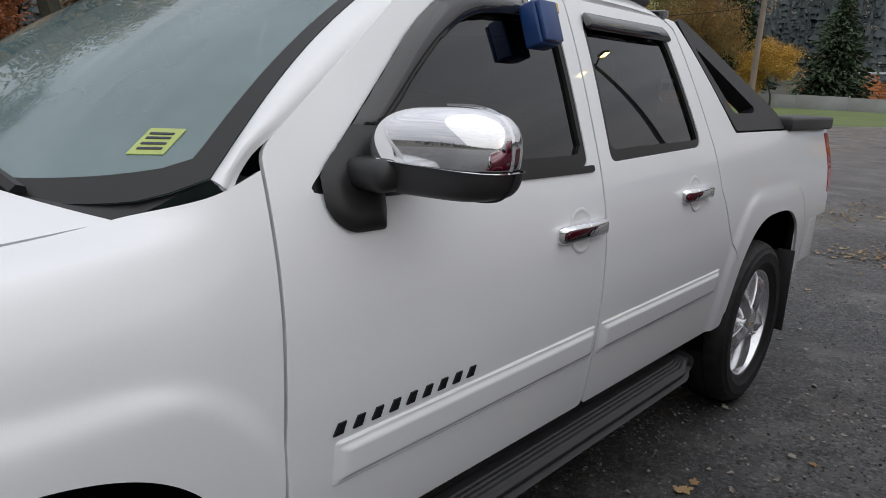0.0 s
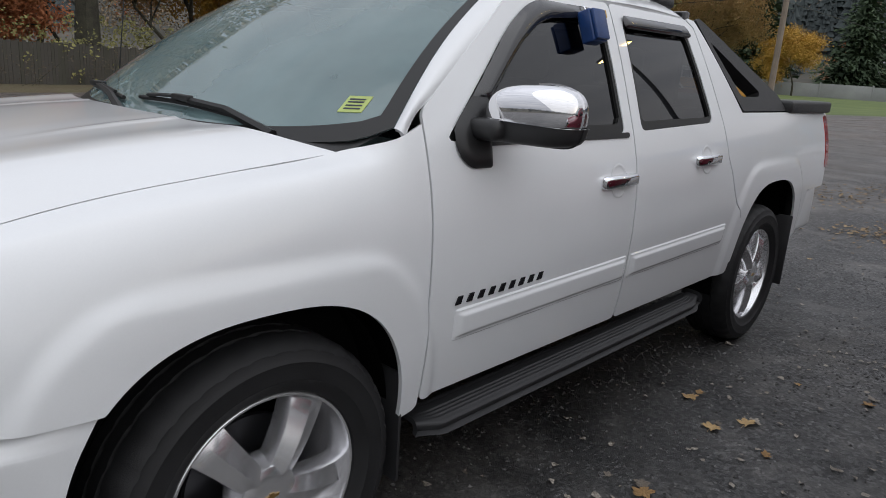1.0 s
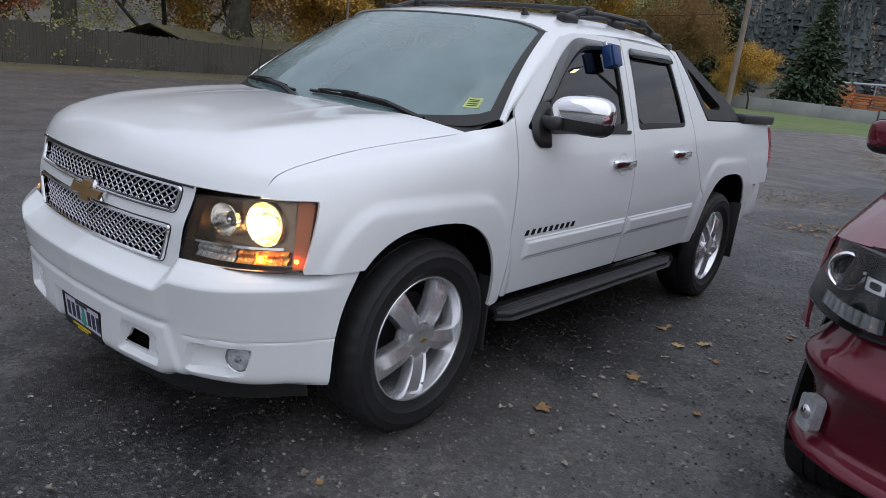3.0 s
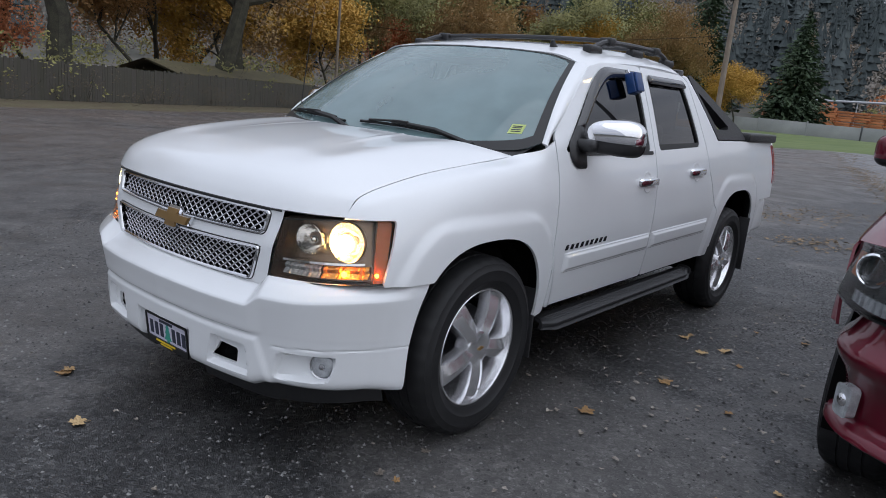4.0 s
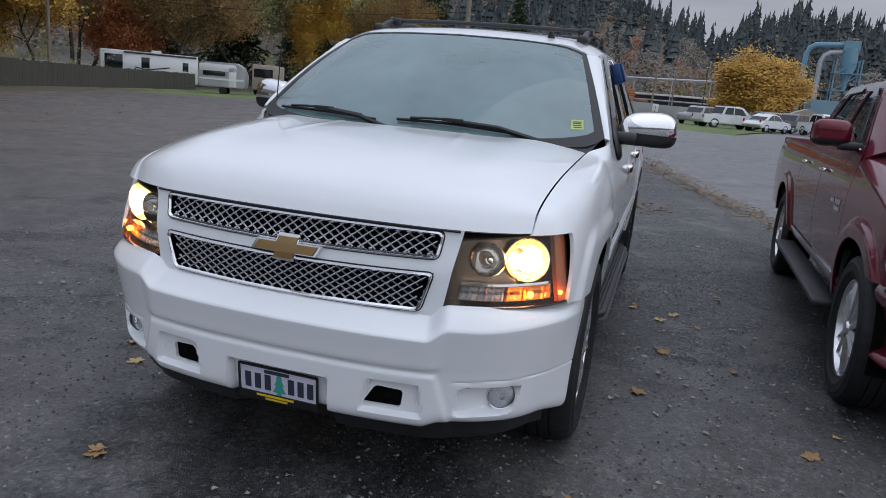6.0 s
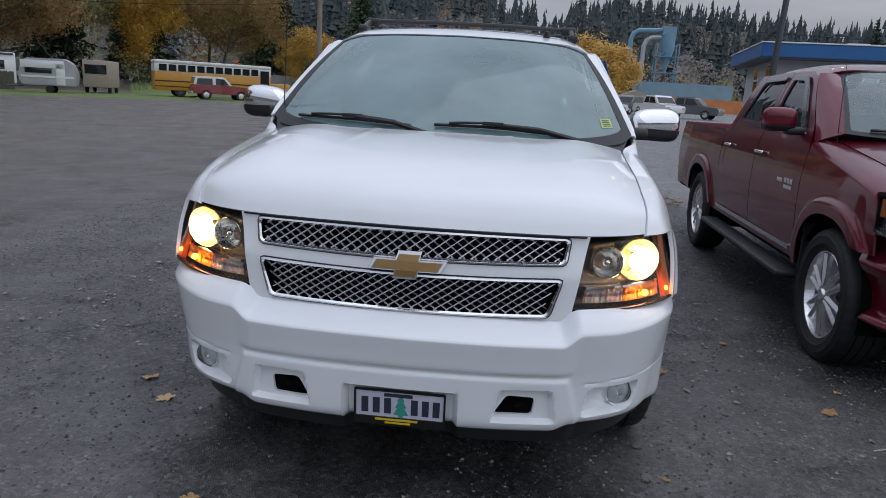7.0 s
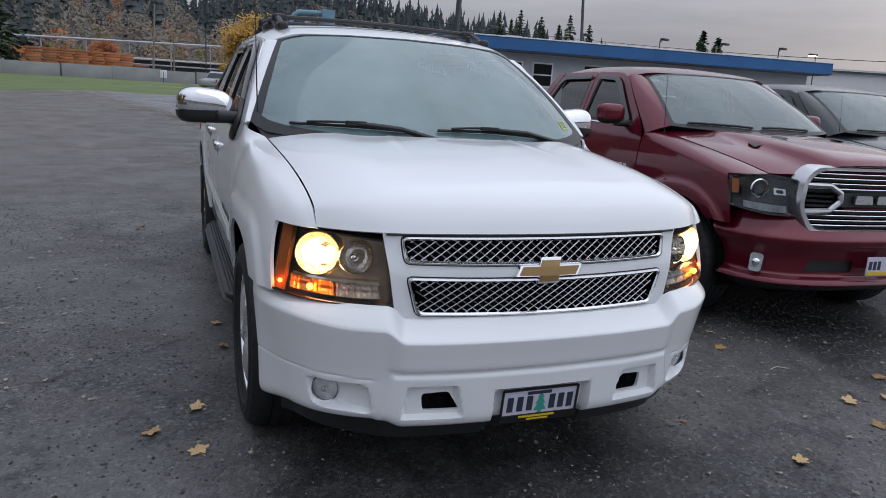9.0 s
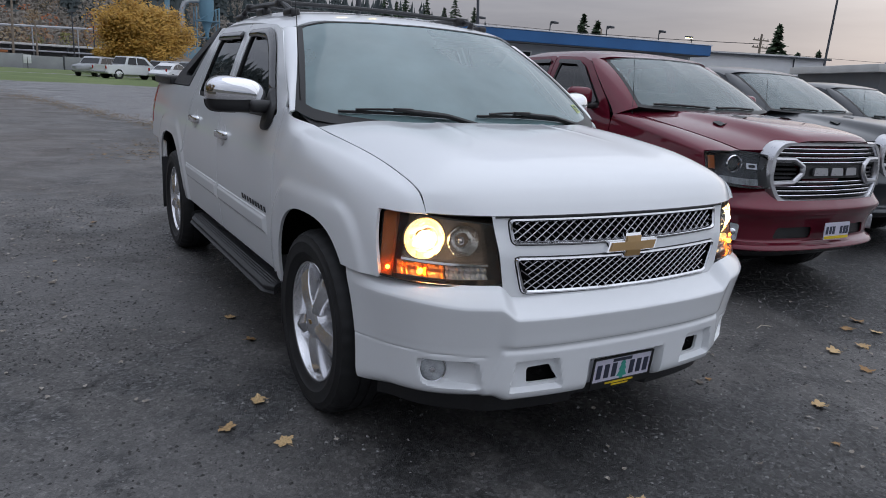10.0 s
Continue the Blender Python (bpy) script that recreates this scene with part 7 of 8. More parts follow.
M["bus_white"] = mat("chalky_white_paint", (0.62, 0.61, 0.58), 0.6, vary=0.12, scale=1.0)
M["suv_red"] = mat("faded_red_paint", (0.20, 0.022, 0.025), 0.4, 0, 0.5, vary=0.15, scale=1.5)
M["far_white"] = mat("far_white_paint", (0.72, 0.73, 0.74), 0.35, 0, 0.7, vary=0.03, scale=1.5)
M["far_grey"] = mat("far_grey_paint", (0.12, 0.125, 0.13), 0.35, 0.2, 0.7, vary=0.05, scale=1.5)
M["silver"] = mat("dull_aluminium", (0.42, 0.43, 0.45), 0.4, 0.5, vary=0.12, scale=1.0)
M["lumber"] = mat("fresh_sawn_lumber", (0.42, 0.16, 0.06), 0.8, vary=0.35, scale=0.5, per_object=0.3)
M["cyan_steel"] = mat("pale_blue_steel", (0.16, 0.29, 0.37), 0.5, vary=0.12, scale=0.4)
M["tan"] = mat("tan_stucco", (0.34, 0.29, 0.24), 0.85, vary=0.1, scale=0.5)
M["moss_roof"] = mat("mossy_shingles", (0.115, 0.098, 0.062), 0.95, vary=0.4, scale=0.5, second=(0.14, 0.12, 0.055), bump=0.6, bump_scale=6)


def box_part(name, parent, material, x0, x1, y0, y1, z0, z1, bevel=0.0, label="", m=None):
    return part(name, box(x0, x1, y0, y1, z0, z1, bevel, 2 if bevel else 1), material, parent, label, m)


# old board fence, one thing for each run
rnd = random.Random(5)
board_mesh = mesh("board", [(x, y, z) for x in (0, 1) for y in (-.012, .012) for z in (0, 1)], [(0, 1, 3, 2), (4, 6, 7, 5), (0, 4, 5, 1), (2, 3, 7, 6), (1, 5, 7, 3), (0, 2, 6, 4)], False)
board_mesh.materials.append(M["board"])
for (x0, y0), (x1, y1) in zip(FENCE[:-1], FENCE[1:]):
    runs = max(1, round(math.hypot(x1 - x0, y1 - y0) / 7.5))
    for r in range(runs):
        ax, ay = x0 + (x1 - x0) * r / runs, y0 + (y1 - y0) * r / runs
        bx, by = x0 + (x1 - x0) * (r + 1) / runs, y0 + (y1 - y0) * (r + 1) / runs
        ln = math.hypot(bx - ax, by - ay)
        yaw = math.atan2(by - ay, bx - ax)
        fm = Matrix.Translation((ax, ay, ground_z(ax, ay))) @ Matrix.Rotation(yaw, 4, "Z")
        fe = thing("board_fence", "old weathered grey board fence", "fence", "runs of board fence", fm)
        tilt = (ground_z(bx, by) - ground_z(ax, ay)) / ln
        x = 0.0
        while x < ln - .02:
            w = rnd.uniform(.13, .16)
            h = 1.66 + rnd.uniform(-.06, .05)
            ww = min(w - .008, ln - x)
            bo = new("board", board_mesh)
            bo.parent = fe
            bo.matrix_basis = Matrix.Translation((x, rnd.uniform(-.006, .006), .02 + tilt * x)) @ Matrix.Rotation(rnd.gauss(0, .006), 4, "Y") @ Matrix.Diagonal((ww, 1, h - .02, 1))
            x += w
        for zr in (.35, 1.3):
            box_part("rail", fe, M["board"], 0, ln, .014, .06, zr + tilt * ln / 2, zr + .09 + tilt * ln / 2)
        for px in (0.0, ln / 2):
            box_part("post", fe, M["board"], px - .05, px + .05, .014, .11, -.2, 1.72)

# brambles and brush along the fence, front and back
M["brush_dark"] = leaf_mat("dead_bramble_leaves", (0.075, 0.058, 0.040), (0.15, 0.115, 0.07))


def brush(seed, h, w, n, size):
    r = random.Random(seed)
    tips = [Vector((r.gauss(0, w), r.gauss(0, w * .4), abs(r.gauss(.45, .3)) * h)) for _ in range(n)]
    stems = [tube([(t.x * .5, t.y * .5, -.1), (t.x * .8, t.y * .8, t.z * .6), tuple(t)], [.012, .008, .004], 3, False) for t in tips[::3]]
    return merge(*stems), leaf_cloud(r, tips, 13, .20, size)


for i, (px, py, h, w, lf) in enumerate(((-27.0, 6.5, 1.5, 1.3, "leaf_brown"), (-29.0, 11.5, 1.6, 1.6, "leaf_brown"), (-30.4, 16.0, 1.5, 1.5, "leaf_olive"), (-32.0, 20.0, 1.2, 1.2, "leaf_brown"), (-35.5, 27, 1.2, 1.3, "leaf_olive"),
                                        (-30.5, 8.0, 3.0, 2.2, "leaf_olive"), (-33.5, 13.5, 2.8, 2.4, "leaf_olive"), (-36.0, 21.5, 3.2, 2.2, "leaf_olive"), (-41, 29, 3.4, 2.6, "leaf_olive"), (-44, 35, 3.6, 2.6, "leaf_brown"),
                                        (-47, 42, 3.4, 2.8, "leaf_olive"), (-51, 45, 3.6, 2.4, "leaf_olive"), (-60, 71, 4.0, 3.0, "leaf_olive"), (-46, 70, 4.2, 3.0, "leaf_grey"), (-42, 76, 4.5, 3.2, "leaf_olive"), (-29, 1.0, 2.6, 2.2, "leaf_brown"), (-57, 66, 4.6, 2.8, "leaf_olive"),
                                        (-50, 82, 4.5, 3.2, "leaf_grey"), (-44, 90, 4.2, 3.2, "leaf_olive"), (-39, 98, 4.0, 3.0, "leaf_olive"))):
    st, lv = brush(60 + i, h, w, 60, .040 if h < 2 else .085)
    bu = thing("bush", "tangled brown brush along the fence" if lf == "leaf_brown" else "ragged dull green brush by the fence", "bush", "brush by the fence", Matrix.Translation((px, py, ground_z(px, py))) @ Matrix.Rotation(1.2, 4, "Z"))
    part("stem", st, M["bark"], bu)
    lo = part("foliage", lv, M["brush_dark"] if h < 2 else M[lf], bu)
    lo.data.polygons.foreach_set("use_smooth", [False] * len(lo.data.polygons))

# low sheds and roofs behind the fence
sh = thing("shed", "low old shed with a mossy sagging roof", "shed", m=Matrix.Translation((-37.9, 25.0, -.55)) @ Matrix.Rotation(1.99, 4, "Z") @ Matrix.Diagonal((1.85, 1, 1, 1)))
box_part("wall", sh, M["board"], -4, 4, -1.6, 1.6, 0, 1.75)
part("roof", mesh("roof", [(-4.4, -2.1, 1.72), (4.4, -2.1, 1.66), (4.4, 0, 2.25), (-4.4, 0, 2.35), (-4.4, 2.1, 1.7), (4.4, 2.1, 1.7), (-4.4, -2.1, 1.80), (4.4, -2.1, 1.74), (4.4, 0, 2.33), (-4.4, 0, 2.43)],
                  [(6, 7, 8, 9), (0, 1, 2, 3), (0, 1, 7, 6), (3, 2, 5, 4), (9, 8, 5, 4)], False), M["moss_roof"], sh)
# concrete wall beyond the grass
wall_pts = [(-52, 98), (-22, 112), (-2, 120), (14, 124)]
for (x0, y0), (x1, y1) in zip(wall_pts[:-1], wall_pts[1:]):
    n = max(1, round(math.hypot(x1 - x0, y1 - y0) / 6.2))
    for i in range(n):
        ax, ay = x0 + (x1 - x0) * i / n, y0 + (y1 - y0) * i / n
        ln = math.hypot(x1 - x0, y1 - y0) / n
        wm = Matrix.Translation((ax, ay, ground_z(ax, ay) + .15)) @ Matrix.Rotation(math.atan2(y1 - y0, x1 - x0), 4, "Z")
        w = thing("concrete_wall", "pale grey panelled concrete wall", "wall", "concrete wall panels", wm)
        box_part("panel", w, M["concrete"], .06, ln - .06, -.07, .07, -.3, 1.86 + .08 * ((i * 7) % 3 - 1), .01)
        box_part("post", w, M["metal_post"] if i % 4 == 1 else M["concrete"], -.10, .10, -.12, .12, -.3, 2.0, .01)
for x, y in ((3.2, 104),):
    sg = thing("sign_board", "small white notice board on a post", "sign", m=Matrix.Translation((-1.5, 108, 0)))
    part("post", tube([(0, 0, 0), (0, 0, 2.0)], .05, 6), M["metal_post"], sg)
    box_part("board", sg, M["white_trim"], -.45, .45, -.03, .03, 1.2, 2.3, .01)


# timber poles and lamps
def timber_pole(x, y, h, r, lean, arms, label):
    p = thing("utility_pole", label, "pole", m=Matrix.Translation((x, y, ground_z(x, y))))
    part("pole", tube([(0, 0, -.3), (lean * .5, 0, h / 2), (lean, 0, h)], [r, r * .85, r * .65], 10), M["wood_pole"], p)
    for z in arms:
        box_part("cross_arm", p, M["wood_pole"], lean - 1.2, lean + 1.2, -.06, .06, z - .06, z + .06)
        for k in (-1.05, -.4, .4, 1.05):
            part("insulator", tube([(lean + k, 0, z + .06), (lean + k, 0, z + .22)], .04, 6), M["metal_post"], p)
    return p


timber_pole(-12.4, 43, 11, .19, .0, (10.4,), "tall weathered timber utility pole")
timber_pole(-40.8, 37.0, 11, .13, .0, (), "slim grey timber pole behind the fence")
timber_pole(-3.5, 150, 14.5, .22, .6, (), "timber utility pole by the mill")
timber_pole(0.5, 158, 8.5, .2, 0, (), "short timber pole by the mill")
timber_pole(62, 45, 7.5, .16, .2, (6.9, 6.2), "far timber utility pole with two cross arms")
timber_pole(46, 52, 6.4, .14, .1, (6.0,), "far timber utility pole")
timber_pole(40, 44, 6.2, .10, .1, (), "far slim timber pole")


def wire(a, b, sag, r=.012):
    return tube([(a[0] + (b[0] - a[0]) * t, a[1] + (b[1] - a[1]) * t, a[2] + (b[2] - a[2]) * t - sag * 4 * t * (1 - t)) for t in np.linspace(0, 1, 17)], r, 4)


solid("overhead_wire", merge(wire((-12.4, 43, 6.2), (-3, 150, 7.4), 1.0, .02), wire((-12.4, 43, 6.6), (-40.8, 37, 6.3), .8, .02)), M["trim"], "thin dark overhead wires", "wire")
solid("overhead_wire", merge(wire((62, 45, 6.9), (20, 62, 8.0), .5, .02), wire((62.8, 45, 6.9), (20.8, 62, 8.0), .5, .02), wire((62, 45, 6.2), (90, 30, 6.2), .5, .02)), M["trim"], "thin dark overhead wires", "wire")


def lamp_post(x, y, h, r, heads, lit, label, yaw=0.0, arm=1.0, lean=0.0):
    p = thing("lamp_post", label, "lamp post", m=Matrix.Translation((x, y, 0)) @ Matrix.Rotation(yaw, 4, "Z"))
    part("pole", tube([(0, 0, 0), (lean / 2, 0, h / 2), (lean, 0, h)], [r, r * .85, r * .7], 10), M["metal_post"], p)
    for s in heads:
        a = part("arm", tube([(lean, 0, h - .15), (lean + s * arm * .6, 0, h + .05), (lean + s * arm, 0, h + .05)], .04, 6), M["metal_post"], p)
        box_part("lamp_head", p, M["metal_post"], lean + s * arm - .30, lean + s * arm + .30, -.16, .16, h, h + .14, .03)
        if lit:
            box_part("lamp_glass", p, M["lamp_lit"], lean + s * arm - .26, lean + s * arm + .26, -.13, .13, h - .03, h - .002, .01, "glowing lamp glass")
    return p


lamp_post(9.7, 24.8, 11.2, .13, (-1, 1), True, "tall dark lamp post with two lit heads", 0.4, 1.1, .5)
lamp_post(20.2, 31.5, 8.4, .10, (1,), False, "slim lamp post with one curved arm", 2.6, 1.4, .5)
lamp_post(44, 26.5, 9.0, .09, (), False, "thin bare flag pole", 0, 1, .5)
for x, y, h, yw in ((17.2, 38.2, 5.6, .3), (24.5, 39.0, 5.8, .3), (29.9, 37.9, 5.9, .3), (33.4, 36.0, 5.8, .3), (38.5, 36.0, 5.9, .3)):
    lamp_post(x, y, h, .05, (1,), False, "small flood lamp on a post behind the office", yw, .5)
lamp_post(42.0, 36.0, 5.7, .05, (-1,), True, "small lit flood lamp on a post", 0, .3)
for x, y in ((10.5, 158), (6.5, 152)):
    lamp_post(x, y, 11.0, .14, (-1, 1), False, "pale yard lamp post with two heads", 0, 1.0)

# office with a blue fascia
of = thing("office_building", "low pale office building with a flat roof and blue fascia", "building", m=Matrix.Translation((10.55, 26.75, 0)) @ Matrix.Rotation(radians(-8.8), 4, "Z"))
holes_front = [(1.3, 1.8, 2.1, 3.05), (2.65, 3.15, 2.1, 3.05), (3.75, 4.6, 2.1, 3.05), (6.2, 8.6, .9, 3.1), (10, 13, .9, 3.1)]
bm = bmesh.new()
box(.0, 18.0, .0, 7.0, 0, 3.52, 0, 1, bm)
part("wall", bm, M["siding"], of)
part("siding", merge(*[([(-.012, y0, z), (-.012, y1, z), (-.026, y0, z + .012), (-.026, y1, z + .012), (-.008, y0, z + .19), (-.008, y1, z + .19)], [(0, 2, 3, 1), (2, 4, 5, 3)]) for z in np.arange(.1, 3.4, .19) for y0, y1 in ((0, 7.0),)]), M["siding"], of)
for x0, x1, z0, z1 in holes_front:
    w = box_part("window", of, M["white_trim"], x0 - .07, x1 + .07, -.05, .02, z0 - .07, z1 + .07, .01)
    box_part("pane", w, M["pane"], x0, x1, -.058, -.045, z0, (z0 + z1) / 2 - .03)
    box_part("pane", w, M["pane"], x0, x1, -.058, -.045, (z0 + z1) / 2 + .03, z1)
for y0, y1 in ((.9, 1.7), (3.6, 4.5)):
    w = box_part("window", of, M["white_trim"], -.05, .02, y0 - .07, y1 + .07, 2.15, 3.35, .01)
    box_part("pane", w, M["pane"], -.058, -.045, y0, y1, 2.24, 2.72)
    box_part("pane", w, M["pane"], -.058, -.045, y0, y1, 2.80, 3.27)
part("fascia", box(-.75, 18.6, -.95, 7.6, 3.50, 4.02, .02, 1), M["blue_metal"], of, "blue metal fascia")
part("fascia_cap", box(-.79, 18.64, -.99, 7.64, 4.02, 4.07, .01, 1), M["white_trim"], of, "pale roof edging")
part("soffit", box(-.70, 18.5, -.90, 7.5, 3.46, 3.498, 0, 1), M["roof_felt"], of)
for x in (3.2, 6.5):
    box_part("roof_unit", of, M["silver"], x, x + .9, 3, 3.8, 4.07, 4.45, .03)

# white warehouse and low roofs further on
wh = thing("warehouse", "long white metal warehouse with a low roof", "building", m=Matrix.Translation((45.5, 41.0, 0)) @ Matrix.Rotation(radians(-24), 4, "Z"))
box_part("wall", wh, M["far_white"], 0, 14, 0, 14, 0, 5.2)
part("roof", mesh("roof", [(-.3, -.3, 5.15), (14.3, -.3, 5.15), (14.3, 7, 5.75), (-.3, 7, 5.75), (-.3, 14.3, 5.15), (14.3, 14.3, 5.15), (-.3, -.3, 5.0), (14.3, -.3, 5.0)], [(0, 1, 2, 3), (3, 2, 5, 4), (6, 7, 1, 0), (0, 3, 4), (1, 5, 2)], False), M["metal_post"], wh)
part("downpipe", tube([(11, -.06, 0), (11, -.06, 5)], .06, 6), M["metal_post"], wh)
lw = thing("low_building", "low building with a bright flat roof", "building", m=Matrix.Translation((37.5, 19.0, 0)) @ Matrix.Rotation(radians(-30), 4, "Z"))
box_part("wall", lw, M["far_grey"], 0, 16, 0, 9, 0, 3.2)
box_part("roof", lw, M["bus_white"], -.4, 16.4, -.4, 9.4, 3.2, 3.62, .03)
for x in (3, 7, 12):
    box_part("roof_unit", lw, M["silver"], x, x + .8, 4, 4.8, 3.62, 4.0, .03)

# sawmill: lumber stacks, pipe rack, cyclone
rnd = random.Random(9)
for i in range(9):
    x = -25.5 + i * 2.45
    for lev in range(2 if i < 8 else 1):
        s = thing("lumber_stack", "stack of fresh orange sawn lumber", "lumber", "lumber stacks at the mill", Matrix.Translation((x, 142 + i * 1.2, lev * 1.9 + 1.5)) @ Matrix.Rotation(rnd.uniform(-.05, .05), 4, "Z"))
        for k in range(4):
            box_part("layer", s, M["lumber"], -1.40 + rnd.uniform(-.35, .2), 1.40 + rnd.uniform(-.2, .3), -1, 1, k * .46, k * .46 + rnd.uniform(.34, .44), .02)
rk = thing("pipe_rack", "long pale steel pipe rack of the mill", "pipe rack", m=Matrix.Translation((-32, 160, 0)) @ Matrix.Rotation(.06, 4, "Z"))
for z in (7.4,):
    part("pipe", tube([(0, 0, z), (50, 0, z + 1.2)], .22, 8), M["silver"], rk)
for i in range(7):
    part("leg", tube([(i * 8, 0, 0), (i * 8, 0, 7.5 + i * .18)], .13, 6), M["silver"], rk)
sd = thing("mill_shed", "long low open mill shed with a pale roof", "shed", m=Matrix.Translation((-9, 168, 0)))
box_part("roof", sd, M["bus_white"], 0, 26, -4, 6, 4.6, 5.0, .02)
box_part("lower_roof", sd, M["silver"], -2, 22, -7, -4.2, 3.4, 3.7, .02)
box_part("wall", sd, M["far_grey"], 0, 26, 5, 6, 0, 4.6)
for i in range(6):
    part("post", tube([(i * 5, -4, 0), (i * 5, -4, 4.6)], .15, 6), M["metal_post"], sd)
cy = thing("dust_cyclone", "pale blue dust cyclone tower with curved pipes", "cyclone", m=Matrix.Translation((34.0, 166, 0)))
part("body", lathe([(0, 17.2), (1.6, 17.2), (1.6, 13.6), (.35, 9.2), (.35, 8.2)], 20), M["cyan_steel"], cy, "", Matrix.Rotation(radians(-90), 4, "Y"))
part("head_box", box(-1.5, 1.5, -1.2, 1.2, 16.6, 18.6, .05, 1), M["cyan_steel"], cy)
for k, (dx, zt) in enumerate(((-8.2, 17.6), (-5.2, 16.2))):
    part("duct", tube([(dx, 0, 2), (dx, 0, zt - 2.0), (dx + .5, 0, zt - .7), (dx + 1.6, 0, zt), (-.5, 0, zt + .2)], .55, 10), M["silver"] if k else M["cyan_steel"], cy)
for x in (-2.4, 2.4):
    for y in (-1.5, 1.5):
        part("leg", tube([(x, y, 0), (x, y, 15)], .14, 6), M["cyan_steel"], cy)
for z in (5, 8.5, 12):
    part("platform", box(-2.6, 2.6, -1.8, 1.8, z, z + .15, 0, 1), M["cyan_steel"], cy)
for z0, z1 in ((5, 8.5), (8.5, 12), (12, 15)):
    part("brace", tube([(-2.4, -1.5, z0), (2.4, -1.5, z1)], .08, 5), M["cyan_steel"], cy)
ml = thing("mill_building", "blue and rust mill building with a tan gable", "building", m=Matrix.Translation((23, 150, 0)))
box_part("wall", ml, M["cyan_steel"], 3, 22, 0, 8, 0, 6.0)
box_part("low_wall", ml, M["lumber"], 4, 24, -6, -.1, 0, 3.0)
part("gable", mesh("gable", [(-2, -8, 0), (5, -8, 0), (5, -8, 2.6), (1.5, -8, 4.0), (-2, -8, 2.6), (-2, -2, 0), (5, -2, 0), (5, -2, 2.6), (1.5, -2, 4.0), (-2, -2, 2.6)],
                   [(0, 1, 2, 3, 4), (1, 6, 7, 2), (2, 7, 8, 3), (3, 8, 9, 4), (4, 9, 5, 0)], False), M["tan"], ml)


# ---- far vehicles ----
def far_car(name, label, m, paint, W, profile, cabin, wheels, r, cat, group="", windows=(), belt=None, inset=.16, cab_paint=None):
    """A parked vehicle seen far off. profile, cabin: outlines in (y, z), nose to -y; windows: outlines of the side panes."""
    c = thing(name, label, cat, group, m)

    def hull(pts, w0, w1, z0, z1, mt, nm):
        n = len(pts)

        def hw(z):
            return w0 + (w1 - w0) * min(1, max(0, (z - z0) / (z1 - z0)))
        v = [(-hw(z), y, z) for y, z in pts] + [(hw(z), y, z) for y, z in pts]
        f = [tuple(range(n)), tuple(range(2 * n - 1, n - 1, -1))] + [(i, n + i, n + (i + 1) % n, (i + 1) % n) for i in range(n)]
        bmh = bmesh.new()
        bmh.from_mesh(mesh("t", v, f, False))
        bmesh.ops.recalc_face_normals(bmh, faces=bmh.faces)
        bmesh.ops.bevel(bmh, geom=[e for e in bmh.edges if e.calc_face_angle(0) > .5], offset=.05, segments=2, affect="EDGES")
        return part(nm, bmh, mt, c)
    b = hull(profile, W / 2, W / 2 - .03, .3, 1.1, paint, "body")
    zb = belt or min(z for _, z in cabin)
    zt = max(z for _, z in cabin)
    k = hull(cabin, W / 2 - .05, W / 2 - inset, zb, zt, cab_paint or paint, "cab")
    for pts in windows:
        for s in (1, -1):
            v = []
            for d in (-.01, .012):
                for y, z in pts:
                    hw = W / 2 - .05 + (inset * -1 + .05) * (z - zb) / (zt - zb)
                    v.append((s * (hw + d), y, z))
            n = len(pts)
            f = [tuple(range(n, 2 * n)), tuple(range(n - 1, -1, -1))] + [(i, (i + 1) % n, n + (i + 1) % n, n + i) for i in range(n)]
            part("window", (v, f), M["pane"], c)
    # front and rear screens lie on the cabin's sloping ends
    ys = sorted(cabin)
    for (y0, z0), (y1, z1) in ((cabin[0], cabin[1]), (cabin[-1], cabin[-2])):
        t0, t1 = .14, .86
        s = -1 if y0 == cabin[0][0] else 1
        q = []
        for t in (t0, t1):
            y, z = y0 + (y1 - y0) * t, z0 + (z1 - z0) * t
            hw = W / 2 - .05 + (inset * -1 + .05) * (z - zb) / (zt - zb) - .10
            q.append((hw, y, z))
        off = .02
        v = [(-q[0][0], q[0][1] + s * off, q[0][2] + .01), (q[0][0], q[0][1] + s * off, q[0][2] + .01), (q[1][0], q[1][1] + s * off, q[1][2] + .01), (-q[1][0], q[1][1] + s * off, q[1][2] + .01)]
        v += [(x, y - s * .03, z - .02) for x, y, z in v]
        part("screen", (v, [(0, 1, 2, 3), (7, 6, 5, 4), (0, 4, 5, 1), (1, 5, 6, 2), (2, 6, 7, 3), (3, 7, 4, 0)]), M["pane"], c)
    for y in wheels:
        for s in (1, -1):
            w = part("wheel", lathe([(r * .55, .0), (r * .95, .02), (r, -.03), (r, -.18), (r * .9, -.2), (0, -.2)], 20), M["rubber"], c, "", pose(s * (W / 2 - .02), y, r, 0, 0, 0 if s == 1 else 180))
            part("rim", lathe([(0, .015), (r * .3, .02), (r * .56, .004), (r * .56, -.03)], 16), M["alloy"], w)
    y_min, y_max = min(y for y, _ in profile), max(y for y, _ in profile)
    for s in (1, -1):
        box_part("tail_lamp", c, M["red_lens"], s * (W / 2 - .12) - .07, s * (W / 2 - .12) + .07, y_max - .03, y_max + .015, .78, 1.02, .01)
        box_part("front_lamp", c, M["silver"], s * (W / 2 - .25) - .13, s * (W / 2 - .25) + .13, y_min - .015, y_min + .03, .72, .88, .01)
    box_part("bumper", c, M["silver"], -W / 2 + .05, W / 2 - .05, y_max - .02, y_max + .10, .45, .62, .03)
    return c


